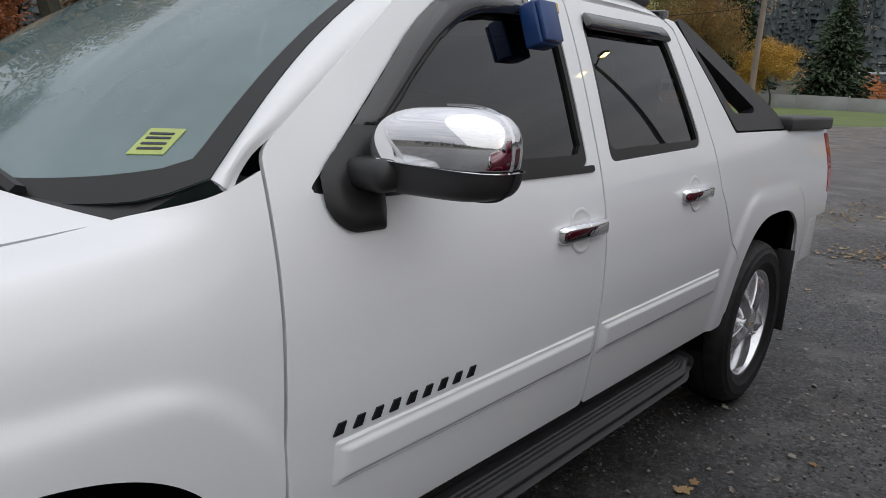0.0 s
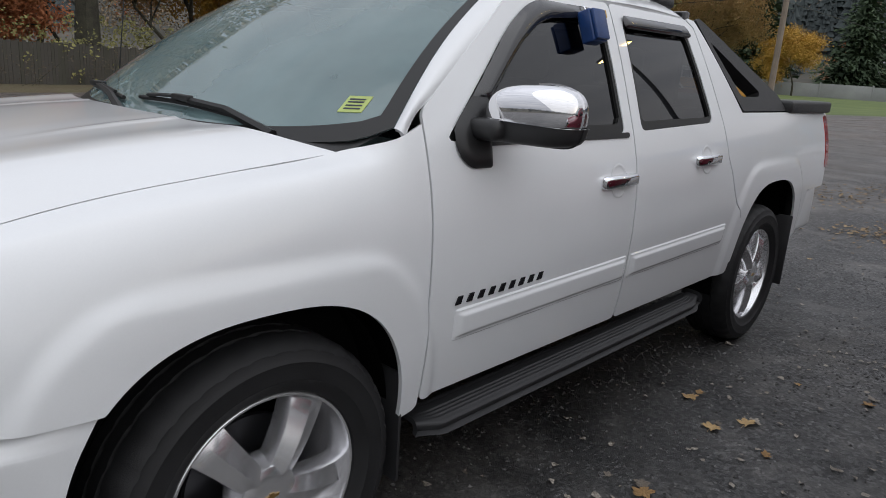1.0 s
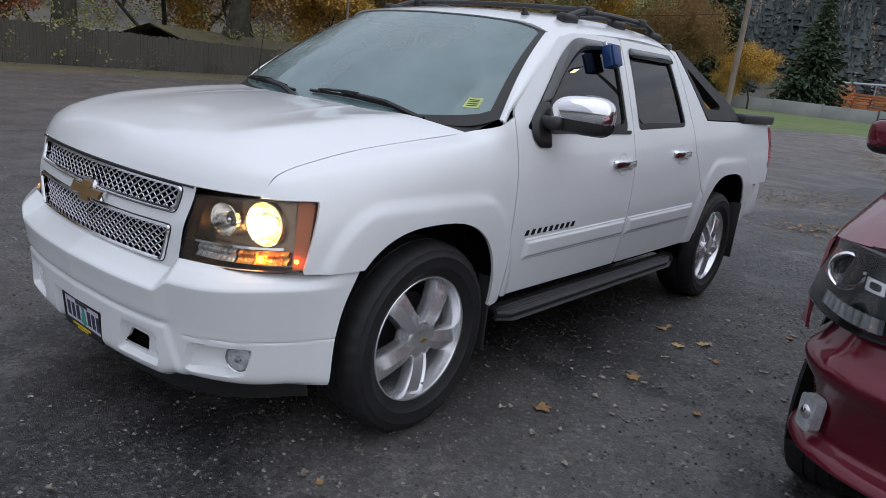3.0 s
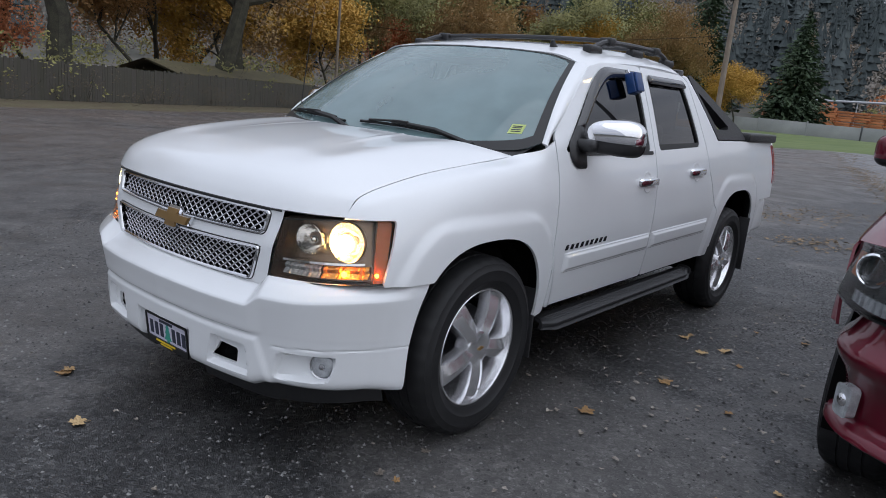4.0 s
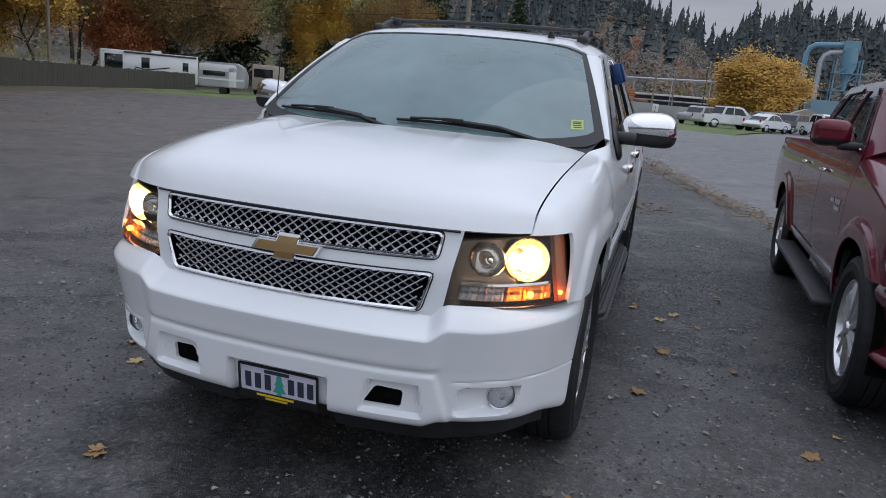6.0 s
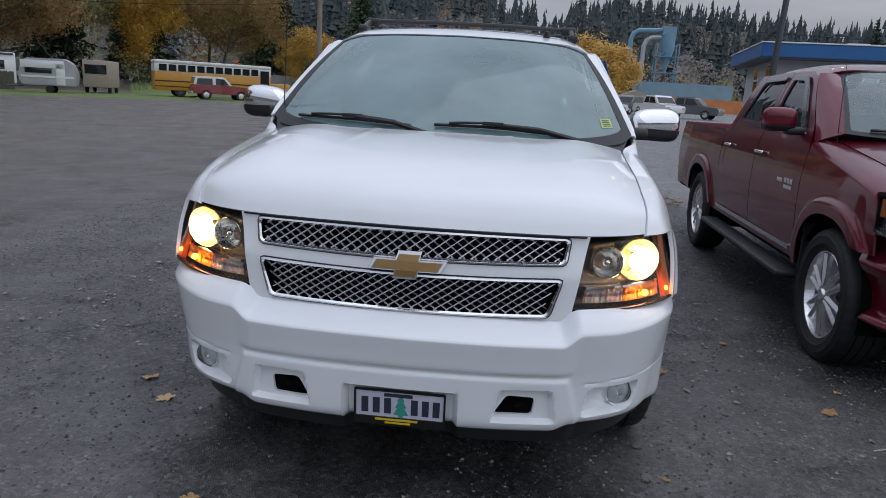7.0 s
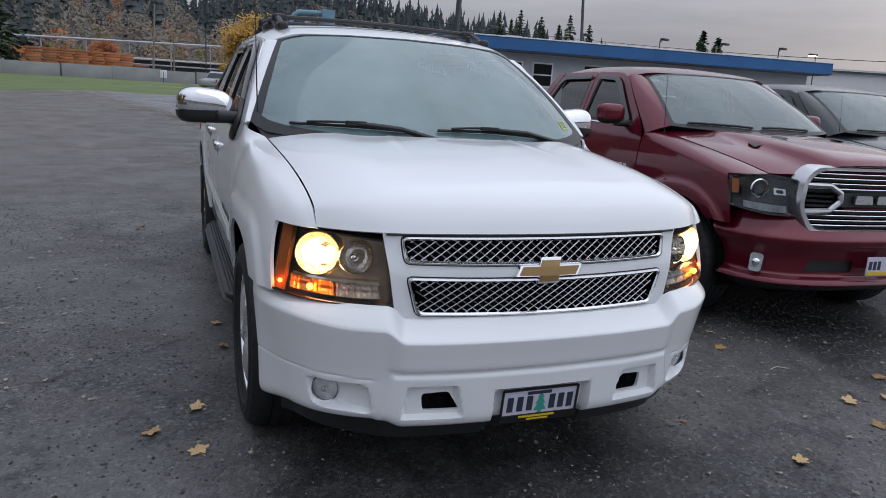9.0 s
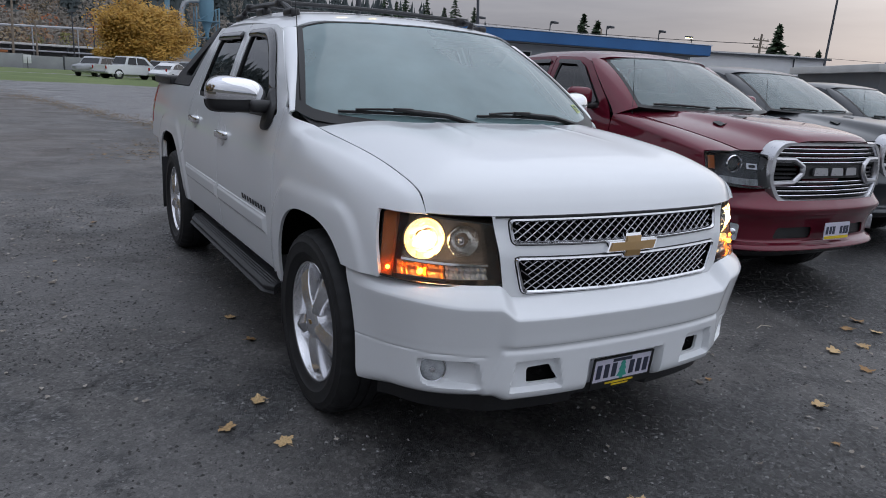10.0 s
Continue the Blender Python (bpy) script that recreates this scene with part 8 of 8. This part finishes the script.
PICK_P = [(-2.8, .42), (-2.85, .75), (-2.75, 1.0), (-1.45, 1.12), (2.75, 1.10), (2.80, .5), (2.6, .40), (-2.6, .38)]
PICK_C = [(-1.5, 1.10), (-.75, 1.78), (-.4, 1.84), (.85, 1.82), (1.15, 1.10)]
SUV_P = [(-2.3, .42), (-2.35, .75), (-2.25, .98), (-1.1, 1.08), (2.25, 1.06), (2.3, .5), (2.1, .38), (-2.1, .36)]
SUV_C = [(-1.15, 1.06), (-.45, 1.66), (-.2, 1.74), (2.0, 1.72), (2.25, 1.06)]
BUG_P = [(-2.0, .40), (-2.05, .62), (-1.75, .86), (-.95, .95), (1.3, .95), (1.85, .80), (2.05, .58), (1.95, .38), (-1.8, .34)]
BUG_C = [(-1.05, .93), (-.45, 1.32), (0.0, 1.48), (.45, 1.48), (.95, 1.28), (1.5, .93)]


def far_at(az, d, z=0.0):
    return Vector((1.2 + d * math.sin(radians(az)), -3.0 + d * math.cos(radians(az)), z))


def far_pose(az, d, yaw):
    p = far_at(az, d)
    return Matrix.Translation((p.x, p.y, ground_z(p.x, p.y) + .02)) @ Matrix.Rotation(radians(yaw), 4, "Z")


far_car("pickup_truck", "white pickup truck parked on the far grass", far_pose(3.9, 64, 118), M["far_white"], 1.95, PICK_P, PICK_C, (-1.75, 1.75), .40, "pickup truck",
        windows=(((-1.05, 1.18), (-.62, 1.66), (.05, 1.72), (.05, 1.18)), ((.15, 1.18), (.15, 1.72), (.75, 1.70), (.95, 1.18))))
far_car("hatchback_car", "small rounded white car parked on the far grass", far_pose(6.6, 63, 140), M["far_white"], 1.72, BUG_P, BUG_C, (-1.25, 1.25), .33, "car",
        windows=(((-.75, .98), (-.35, 1.28), (.05, 1.40), (.35, 1.40), (.35, .98)), ((.42, .98), (.42, 1.40), (.8, 1.26), (1.15, .98))))
far_car("sport_utility_car", "silver grey utility car parked on the far grass", far_pose(1.8, 70, -30), M["silver"], 1.85, SUV_P, SUV_C, (-1.4, 1.4), .37, "car",
        windows=(((-.8, 1.12), (-.35, 1.58), (.35, 1.62), (.35, 1.12)), ((.42, 1.12), (.42, 1.62), (1.25, 1.62), (1.25, 1.12)), ((1.32, 1.12), (1.32, 1.62), (1.9, 1.58), (2.05, 1.12))))
far_car("sport_utility_car", "dark grey utility car parked behind others", far_pose(8.2, 70, -35), M["far_grey"], 1.85, SUV_P, SUV_C, (-1.4, 1.4), .37, "car",
        windows=(((-.8, 1.12), (-.35, 1.58), (.35, 1.62), (.35, 1.12)), ((.42, 1.12), (.42, 1.62), (1.25, 1.62), (1.25, 1.12))))
far_car("sport_utility_car", "silver utility car parked behind others", far_pose(7.2, 76, 120), M["silver"], 1.85, SUV_P, SUV_C, (-1.4, 1.4), .37, "car",
        windows=(((-.8, 1.12), (-.35, 1.58), (.35, 1.62), (.35, 1.12)), ((.42, 1.12), (.42, 1.62), (1.25, 1.62), (1.25, 1.12))))
far_car("pickup_truck", "dark pickup truck parked near the office", far_pose(12.6, 66, 60), M["far_grey"], 1.95, PICK_P, PICK_C, (-1.75, 1.75), .40, "pickup truck",
        windows=(((-1.05, 1.18), (-.62, 1.66), (.05, 1.72), (.05, 1.18)), ((.15, 1.18), (.15, 1.72), (.75, 1.70), (.95, 1.18))))
far_car("pickup_truck", "white pickup truck parked near the office", far_pose(10.4, 66, 20), M["far_white"], 1.95, PICK_P, PICK_C, (-1.75, 1.75), .40, "pickup truck",
        windows=(((-1.05, 1.18), (-.62, 1.66), (.05, 1.72), (.05, 1.18)), ((.15, 1.18), (.15, 1.72), (.75, 1.70), (.95, 1.18))))
# faded red utility vehicle before the bus
sv = Vector((-23.7, 54.2, 0))
far_car("sport_utility_car", "faded red utility vehicle with a white top", Matrix.Translation((sv.x, sv.y, ground_z(sv.x, sv.y) + .02)) @ Matrix.Rotation(radians(124), 4, "Z"), M["suv_red"], 1.95, [(-2.25, .55), (-2.35, .82), (-2.25, 1.08), (-.75, 1.18), (2.25, 1.18), (2.35, .65), (2.15, .48), (-2.05, .48)],
        [(-.8, 1.16), (-.25, 1.78), (0, 1.86), (2.1, 1.84), (2.28, 1.16)], (-1.45, 1.30), .41, "car", cab_paint=M["bus_white"],
        windows=(((-.5, 1.22), (-.12, 1.68), (.55, 1.72), (.55, 1.22)), ((.80, 1.22), (.80, 1.70), (1.95, 1.68), (2.06, 1.22))))

# school bus
bp = Vector((-26.6, 61.6, 0))
bus = thing("school_bus", "old yellow school bus with a white roof", "bus", m=Matrix.Translation((bp.x, bp.y, ground_z(bp.x, bp.y))) @ Matrix.Rotation(radians(124), 4, "Z"))
box_part("body", bus, M["bus_yellow"], -1.2, 1.2, -4.2, 6.0, .55, 2.15, .05)
box_part("window_band", bus, M["bus_white"], -1.17, 1.17, -4.2, 6.0, 2.15, 2.85, .03)
box_part("roof", bus, M["bus_white"], -1.18, 1.18, -4.25, 6.05, 2.85, 3.15, .14, "white bus roof")
box_part("hood", bus, M["bus_yellow"], -.85, .85, -6.2, -4.2, .6, 1.62, .18)
for s in (1, -1):
    for i in range(11):
        y = -3.0 + i * .80
        box_part("window", bus, M["pane"], s * 1.185 - .012, s * 1.185 + .012, y, y + .64, 2.22, 2.78)
    box_part("fender", bus, M["bus_yellow"], s * .95 - .25, s * .95 + .25, -5.75, -4.55, .75, 1.15, .1)
    box_part("stripe", bus, M["trim"], s * 1.205 - .01, s * 1.205 + .01, -4.2, 6.0, 1.30, 1.40)
    box_part("stripe", bus, M["trim"], s * 1.205 - .01, s * 1.205 + .01, -4.2, 6.0, .85, .93)
    box_part("door", bus, M["pane"], s * 1.20 - .012, s * 1.20 + .012, -4.0, -3.2, .7, 2.7)
    for y in (-5.1, 3.9):
        w = part("wheel", lathe([(.25, .0), (.46, .02), (.50, -.04), (.50, -.22), (.4, -.25), (0, -.25)], 22), M["rubber"], bus, "", pose(s * 1.17, y, .50, 0, 0, 0 if s == 1 else 180))
        part("rim", lathe([(0, -.02), (.15, .0), (.25, .004)], 16), M["metal_post"], w)
box_part("windshield", bus, M["pane"], -1.0, 1.0, -4.27, -4.19, 1.75, 2.75)

# travel trailers by the fence
rp = far_at(-40.0, 84)
rv = thing("travel_trailer", "long white travel trailer behind the fence", "trailer", m=Matrix.Translation((rp.x, rp.y, ground_z(rp.x, rp.y))) @ Matrix.Rotation(radians(46), 4, "Z"))
box_part("body", rv, M["far_white"], -4.8, 4.8, -1.2, 1.2, .6, 3.55, .12)
box_part("roof_unit", rv, M["bus_white"], .2, 1.2, -.4, .4, 3.55, 3.8, .08)
for x0, x1, z0, z1 in ((-4.4, -2.7, 1.6, 3.1), (-.9, -.1, 1.9, 3.0), (3.2, 3.8, 1.9, 2.8)):
    box_part("window", rv, M["pane"], x0, x1, -1.215, -1.19, z0, z1, .005)
part("swoosh", tube([(-1.5, -1.21, 1.95), (-.4, -1.21, 1.75), (.8, -1.21, 1.95), (1.9, -1.21, 2.15)], .06, 5), M["pane"], rv)
part("awning", tube([(-2.6, -1.28, 3.4), (4.6, -1.28, 3.4)], .09, 8), M["metal_post"], rv)
box_part("chassis", rv, M["dark"], -4.5, 4.5, -1.0, 1.0, .35, .6)
for x in (.3, 1.2):
    part("wheel", lathe([(0, .02), (.3, .02), (.35, -.04), (.35, -.2)], 16), M["rubber"], rv, "", pose(x, -1.15, .36, 0, 0, -90))
cp = far_at(-34.8, 68)
ca = thing("camper_trailer", "small silver and white camper trailer on the grass", "trailer", m=Matrix.Translation((cp.x, cp.y, ground_z(cp.x, cp.y))) @ Matrix.Rotation(radians(26), 4, "Z"))
prof = [(-1.9, .65), (-2.1, 1.2), (-1.95, 2.2), (-1.5, 2.75), (1.2, 2.8), (1.8, 2.45), (2.1, 1.7), (2.0, .65)]
n = len(prof)
bmc = bmesh.new()
bmc.from_mesh(mesh("t", [(x, -1.1, z) for x, z in prof] + [(x, 1.1, z) for x, z in prof], [tuple(range(n)), tuple(range(2 * n - 1, n - 1, -1))] + [(i, n + i, n + (i + 1) % n, (i + 1) % n) for i in range(n)], False))
bmesh.ops.recalc_face_normals(bmc, faces=bmc.faces)
bmesh.ops.bevel(bmc, geom=list(bmc.edges), offset=.08, segments=2, affect="EDGES")
part("body", bmc, M["silver"], ca)
box_part("upper_band", ca, M["far_white"], -1.9, 1.2, -1.125, -1.09, 2.0, 2.6, .01)
box_part("window", ca, M["pane"], -1.6, .3, -1.14, -1.12, 1.6, 2.0, .005)
box_part("door", ca, M["far_white"], .6, 1.25, -1.125, -1.09, .7, 2.4, .01)
box_part("stripe", ca, M["far_white"], -1.9, 1.9, -1.13, -1.09, 1.25, 1.40)
for s in (-1, 1):
    part("wheel", lathe([(0, .02), (.28, .02), (.33, -.04), (.33, -.2)], 16), M["rubber"], ca, "", pose(.1, s * 1.05, .33, 0, 0, 90 * s))
part("tow_bar", tube([(-1.9, 0, .55), (-3.1, 0, .5)], .05, 6), M["metal_post"], ca)
tk = thing("box_van", "small tan box van by the bus", "van", m=Matrix.Translation((far_at(-31.5, 75).x, far_at(-31.5, 75).y, -.45)) @ Matrix.Rotation(radians(20), 4, "Z"))
box_part("body", tk, M["tan"], -1.1, 1.1, -2.5, 2.5, .5, 2.9, .1)
box_part("window", tk, M["pane"], -.9, .9, -2.53, -2.48, 1.7, 2.5)
for s in (1, -1):
    for y in (-1.6, 1.6):
        part("wheel", lathe([(0, .02), (.3, .02), (.36, -.04), (.36, -.2)], 16), M["rubber"], tk, "", pose(s * 1.05, y, .36, 0, 0, 0 if s == 1 else 180))

# scattered firs on the low skyline to the east
for i, (az, d, h) in enumerate(((39.6, 150, 16.5), (40.7, 152, 15.5), (53.6, 140, 14.5), (44.3, 150, 11.0), (55.2, 170, 11.5), (56.5, 172, 12.0), (26.2, 260, 32), (25.5, 255, 28), (31.5, 240, 26), (24.6, 260, 31), (27.8, 250, 29), (29.2, 255, 27), (30.0, 250, 30), (45.6, 170, 9.5), (33.2, 210, 15), (36.2, 190, 12.5))):
    p = far_at(az, d)
    ob = thing("fir_tree", "dark fir tree on the skyline", "tree", "firs beyond the lot", Matrix.Translation((p.x, p.y, 0)))
    part("trunk", tube([(0, 0, 0), (0, 0, h)], [.25, .02], 6), M["bark"], ob)
    cr = part("crown", fir(300 + i, h, h * .25, 34, 16, 2.2), M["fir"], ob)
    cr.data.polygons.foreach_set("use_smooth", [False] * len(cr.data.polygons))


# ---- the vehicles of the lot ----
white_truck()
ram_style("pickup_truck", "dark red crew-cab pickup with chrome grille, parked beside", M["red"], pose(3.165, 1.180, 0, 0, 0, -2.0) @ Matrix.Scale(.955, 4))
grey_truck = ram_style("pickup_truck", "dark grey crew-cab pickup parked in the row", M["grey"], pose(5.98, 1.98, 0) @ Matrix.Scale(.955, 4), "grey pickups in the row")
copy_thing(grey_truck, pose(8.80, 2.52, 0) @ Matrix.Scale(.955, 4))


# ---- small things ----
# key box hung on the driver's window
kb = thing("key_box", "dark blue plastic key box hung on the window", "key box", m=pose(.804, 1.455, 1.635, 0, -20, 0) @ Matrix.Scale(.74, 4))
part("box", box(.0, .075, -.062, .062, -.085, .075, .010, 3), M["blue_plastic"], kb)
part("lid", box(.075, .095, -.058, .058, -.080, .070, .008, 2), M["blue_plastic"], kb, "blue hinged lid")
part("latch", box(.06, .09, .062, .074, .03, .07, .003, 1), M["brass"], kb, "small brass latch")
part("hook", tube([(.02, .0, .075), (.015, .0, .11), (-.01, .0, .12), (-.018, .0, .09)], .006, 6), M["chrome"], kb)
part("lower_latch", box(.05, .085, .062, .072, -.07, -.04, .003, 1), M["chrome"], kb)


# fallen leaves: a few lobed shapes, curled at the edges
def leaf_mesh(seed, size):
    rnd = random.Random(seed)
    pts = []
    lobes = 5
    for i in range(40):
        a = 2 * math.pi * i / 40
        r = .50 + .34 * abs(math.cos(lobes * a / 2 + .2)) ** 1.2 + .12 * math.cos(lobes * 3 * a) * .5 + rnd.uniform(-.05, .05)
        if abs(a - math.pi * 1.5) < .22:
            r *= .6
        pts.append((r * math.cos(a), r * math.sin(a)))
    curl = rnd.uniform(.12, .4)
    v = [(0, 0, .12 * size)]
    for ring in (.5, 1.0):
        for x, y in pts:
            z = curl * (x * x * ring * ring) * .8 + rnd.uniform(-.04, .08) * ring + .05 * math.sin(3 * x + 2 * y)
            v.append((x * ring * size, y * ring * size, max(0.01, z + .08) * size))
    f = [(0, 1 + i, 1 + (i + 1) % 40) for i in range(40)]
    f += [(1 + i, 41 + i, 41 + (i + 1) % 40, 1 + (i + 1) % 40) for i in range(40)]
    k = len(v)
    st = tube([(0, -.45 * size, .02 * size), (.05 * size, -.8 * size, .05 * size), (.12 * size, -1.15 * size, .02 * size)], .018 * size, 4)
    return merge((v, f), st)


M["leaf_fallen"] = mat("fallen_leaf", (0.46, 0.27, 0.11), 0.65, vary=0.25, scale=25, second=(0.60, 0.42, 0.21), per_object=0.7, bump=0.4, bump_scale=180)
M["leaf_dull"] = mat("dull_fallen_leaf", (0.26, 0.22, 0.18), 0.75, vary=0.3, scale=25, second=(0.52, 0.48, 0.42), per_object=0.7, bump=0.4, bump_scale=180)
forms = []
for i in range(6):
    me = mesh("leaf", *leaf_mesh(40 + i, 1.0))
    me.materials.append(M["leaf_fallen"] if i < 3 else M["leaf_dull"])
    forms.append(me)
BIG = [(-.70, -1.06), (-.17, -1.23), (1.22, .62), (1.34, 1.34), (-1.19, -.28), (-1.37, -.07), (2.61, -.37), (2.85, -.30), (2.74, -.49), (2.10, -.59), (2.37, -.61), (1.99, -.85), (1.90, -1.06), (1.28, -1.02),
       (-1.18, .13), (-1.01, .90), (-1.02, 1.31), (-.72, -1.03), (1.31, 2.04), (1.40, 2.21), (1.11, 2.26), (1.99, .26)]
SMALL = [(-1.94, 2.45), (-1.56, 4.30), (.97, -1.29), (1.41, 2.27), (1.31, 2.10), (1.12, 2.35), (1.99, 1.78), (.94, -.57), (1.02, -.56), (.95, -.30), (1.74, 2.98), (1.96, 3.20), (1.66, 5.22), (1.18, 6.77), (1.74, 1.20), (2.15, .54),
         (1.31, 1.39), (1.19, 1.35), (1.42, 2.86), (1.74, 2.89), (1.56, 1.99), (.96, 3.13), (.82, 4.43), (.61, 5.88), (-1.53, 4.47), (-1.92, 2.49), (-1.90, 3.04), (-1.95, 6.25), (-2.40, 2.04), (-2.34, 2.47), (-4.29, 5.94), (-3.06, 6.89)]
rnd = random.Random(8)
for i, (x, y) in enumerate(BIG + SMALL):
    big = i < len(BIG)
    ob = new("fallen_leaf", forms[rnd.randrange(3) if big else rnd.randrange(1, 6)])
    s = rnd.uniform(.048, .062) if big else rnd.uniform(.022, .040)
    ob.matrix_basis = Matrix.Translation((x, y, .004)) @ Euler((rnd.uniform(-.12, .12), rnd.uniform(-.12, .12), rnd.uniform(0, 6.3))).to_matrix().to_4x4() @ Matrix.Diagonal((s, s * rnd.uniform(.7, 1), s, 1))
    tagged(ob, "yellow-brown fallen maple leaf on the asphalt" if big else "small dull brown leaf on the asphalt", "leaf", "fallen leaves")


M["leaf_drift"] = mat("brown_leaf_drift", (0.20, 0.135, 0.075), 0.8, vary=0.35, scale=6, second=(0.36, 0.26, 0.15))


def litter(name, seed, spots, count, spread, s0, s1, materials, label):
    """Many leaves too small to count, joined: spots are ends of drifts."""
    rnd = random.Random(seed)
    bits = []
    for (x0, y0), (x1, y1), w, n in spots:
        for _ in range(n):
            t = rnd.random()
            x, y = x0 + (x1 - x0) * t + rnd.gauss(0, w), y0 + (y1 - y0) * t + rnd.gauss(0, w)
            s = rnd.uniform(s0, s1)
            a = rnd.uniform(0, 6.3)
            k = 7
            v = [(0, 0, s * .3)] + [(s * math.cos(2 * math.pi * i / k) * rnd.uniform(.5, 1.1), s * math.sin(2 * math.pi * i / k) * rnd.uniform(.3, .8), rnd.uniform(.05, .6) * s) for i in range(k)]
            f = [(0, 1 + i, 1 + (i + 1) % k) for i in range(k)]
            bits.append(moved((v, f), Matrix.Translation((x, y, ground_z(x, y) + (.004 if y < 9 else .014))) @ Matrix.Rotation(a, 4, "Z")))
    ob = solid(name, merge(*bits), materials, label, "leaves", kind="stuff")
    ob.data.polygons.foreach_set("use_smooth", [False] * len(ob.data.polygons))
    return ob


litter("leaf_drift", 1, [((2.95, 7.4), (1.8, 11.7), .22, 700), ((1.8, 11.7), (.77, 17.4), .25, 800), ((.77, 17.4), (-2.2, 29.5), .34, 1300), ((-2.2, 29.5), (-5.0, 44), .45, 500), ((.6, 7.4), (1.1, 8.4), .3, 180), ((-.4, 9.5), (.2, 12.5), .5, 300)], 0, 0, .018, .045, M["leaf_drift"], "drift of brown fallen leaves along the lot's seam")
litter("leaf_litter", 2, [((-3.5, -1), (3, 9), 2.0, 260), ((-4, 2), (-1.4, 8), .9, 120), ((1.1, -1.5), (2.6, 7), .55, 200), ((2.4, -2.0), (4.0, -.2), .6, 60)], 0, 0, .008, .022, M["leaf_dull"], "scraps of dull leaf scattered over the lot")
litter("leaf_litter", 3, [((-24.5, -6), (-26.6, 8.4), .9, 700), ((-26.6, 8.4), (-38, 36), 1.0, 900), ((-16, 14), (-28, 40), 2.5, 120), ((-31, 20), (-38.5, 38), 1.1, 1500), ((-38, 36), (-41, 50), 1.2, 900)], 0, 0, .03, .07, M["leaf_drift"], "fallen leaves along the fence verge")


litter("leaf_litter", 6, [((-2.5, .6), (-1.5, 6.5), .35, 150), ((2.2, -1.8), (4.4, -.4), .5, 70), ((1.35, .4), (2.0, 7.0), .35, 90)], 0, 0, .010, .027, M["leaf_dull"], "pale scraps of leaf beside the parked trucks")


# loose grit on the asphalt
def grit(seed, n, x0, x1, y0, y1, s0, s1):
    rnd = random.Random(seed)
    v, f = [], []
    for _ in range(n):
        x, y = rnd.uniform(x0, x1), rnd.uniform(y0, y1)
        if noise.noise(Vector((x * .8, y * .8, 3.0))) < rnd.uniform(-.5, .35):
            continue
        s = s0 + (s1 - s0) * rnd.random() ** 3
        k = len(v)
        a = rnd.uniform(0, 6.3)
        for q in range(5):
            b = a + 2 * math.pi * q / 5
            r = s * rnd.uniform(.7, 1.2)
            v.append((x + r * math.cos(b), y + r * math.sin(b), 0.0))
        v.append((x + rnd.uniform(-.3, .3) * s, y + rnd.uniform(-.3, .3) * s, s * rnd.uniform(.5, 1.0)))
        f += [(k + q, k + (q + 1) % 5, k + 5) for q in range(5)]
    return v, f


def grit_mat():
    m = bpy.data.materials.new("loose_grit")
    m.use_nodes = True
    nt = m.node_tree
    b = nt.nodes["Principled BSDF"]
    g = nt.nodes.new("ShaderNodeNewGeometry")
    r = nt.nodes.new("ShaderNodeValToRGB")
    for el, (p, c) in zip(r.color_ramp.elements, ((0.0, .02), (1.0, .24))):
        el.position, el.color = p, (c, c * .99, c * .96, 1)
    e = r.color_ramp.elements.new(.75)
    e.color = (.075, .073, .071, 1)
    nt.links.new(g.outputs["Random Per Island"], r.inputs[0])
    nt.links.new(r.outputs[0], b.inputs["Base Color"])
    b.inputs["Roughness"].default_value = .55
    return m


M["grit"] = grit_mat()
gr = solid("loose_gravel", grit(4, 105000, -4.0, 4.5, -2.8, 6.0, .0028, .0115), M["grit"], "loose grit and small stones on the asphalt", "gravel", kind="stuff")
gr.data.polygons.foreach_set("use_smooth", [False] * len(gr.data.polygons))
# a twig and a few dark scraps
solid("twig", tube([(1.72, -1.22, .006), (1.80, -1.235, .010), (1.87, -1.255, .006)], .0035, 5), M["bone"], "short pale twig on the asphalt", "twig")
solid("twig", tube([(2.02, -.12, .006), (2.09, -.10, .012), (2.15, -.13, .006)], .0035, 5), M["bone"], "short pale twig on the asphalt", "twig")
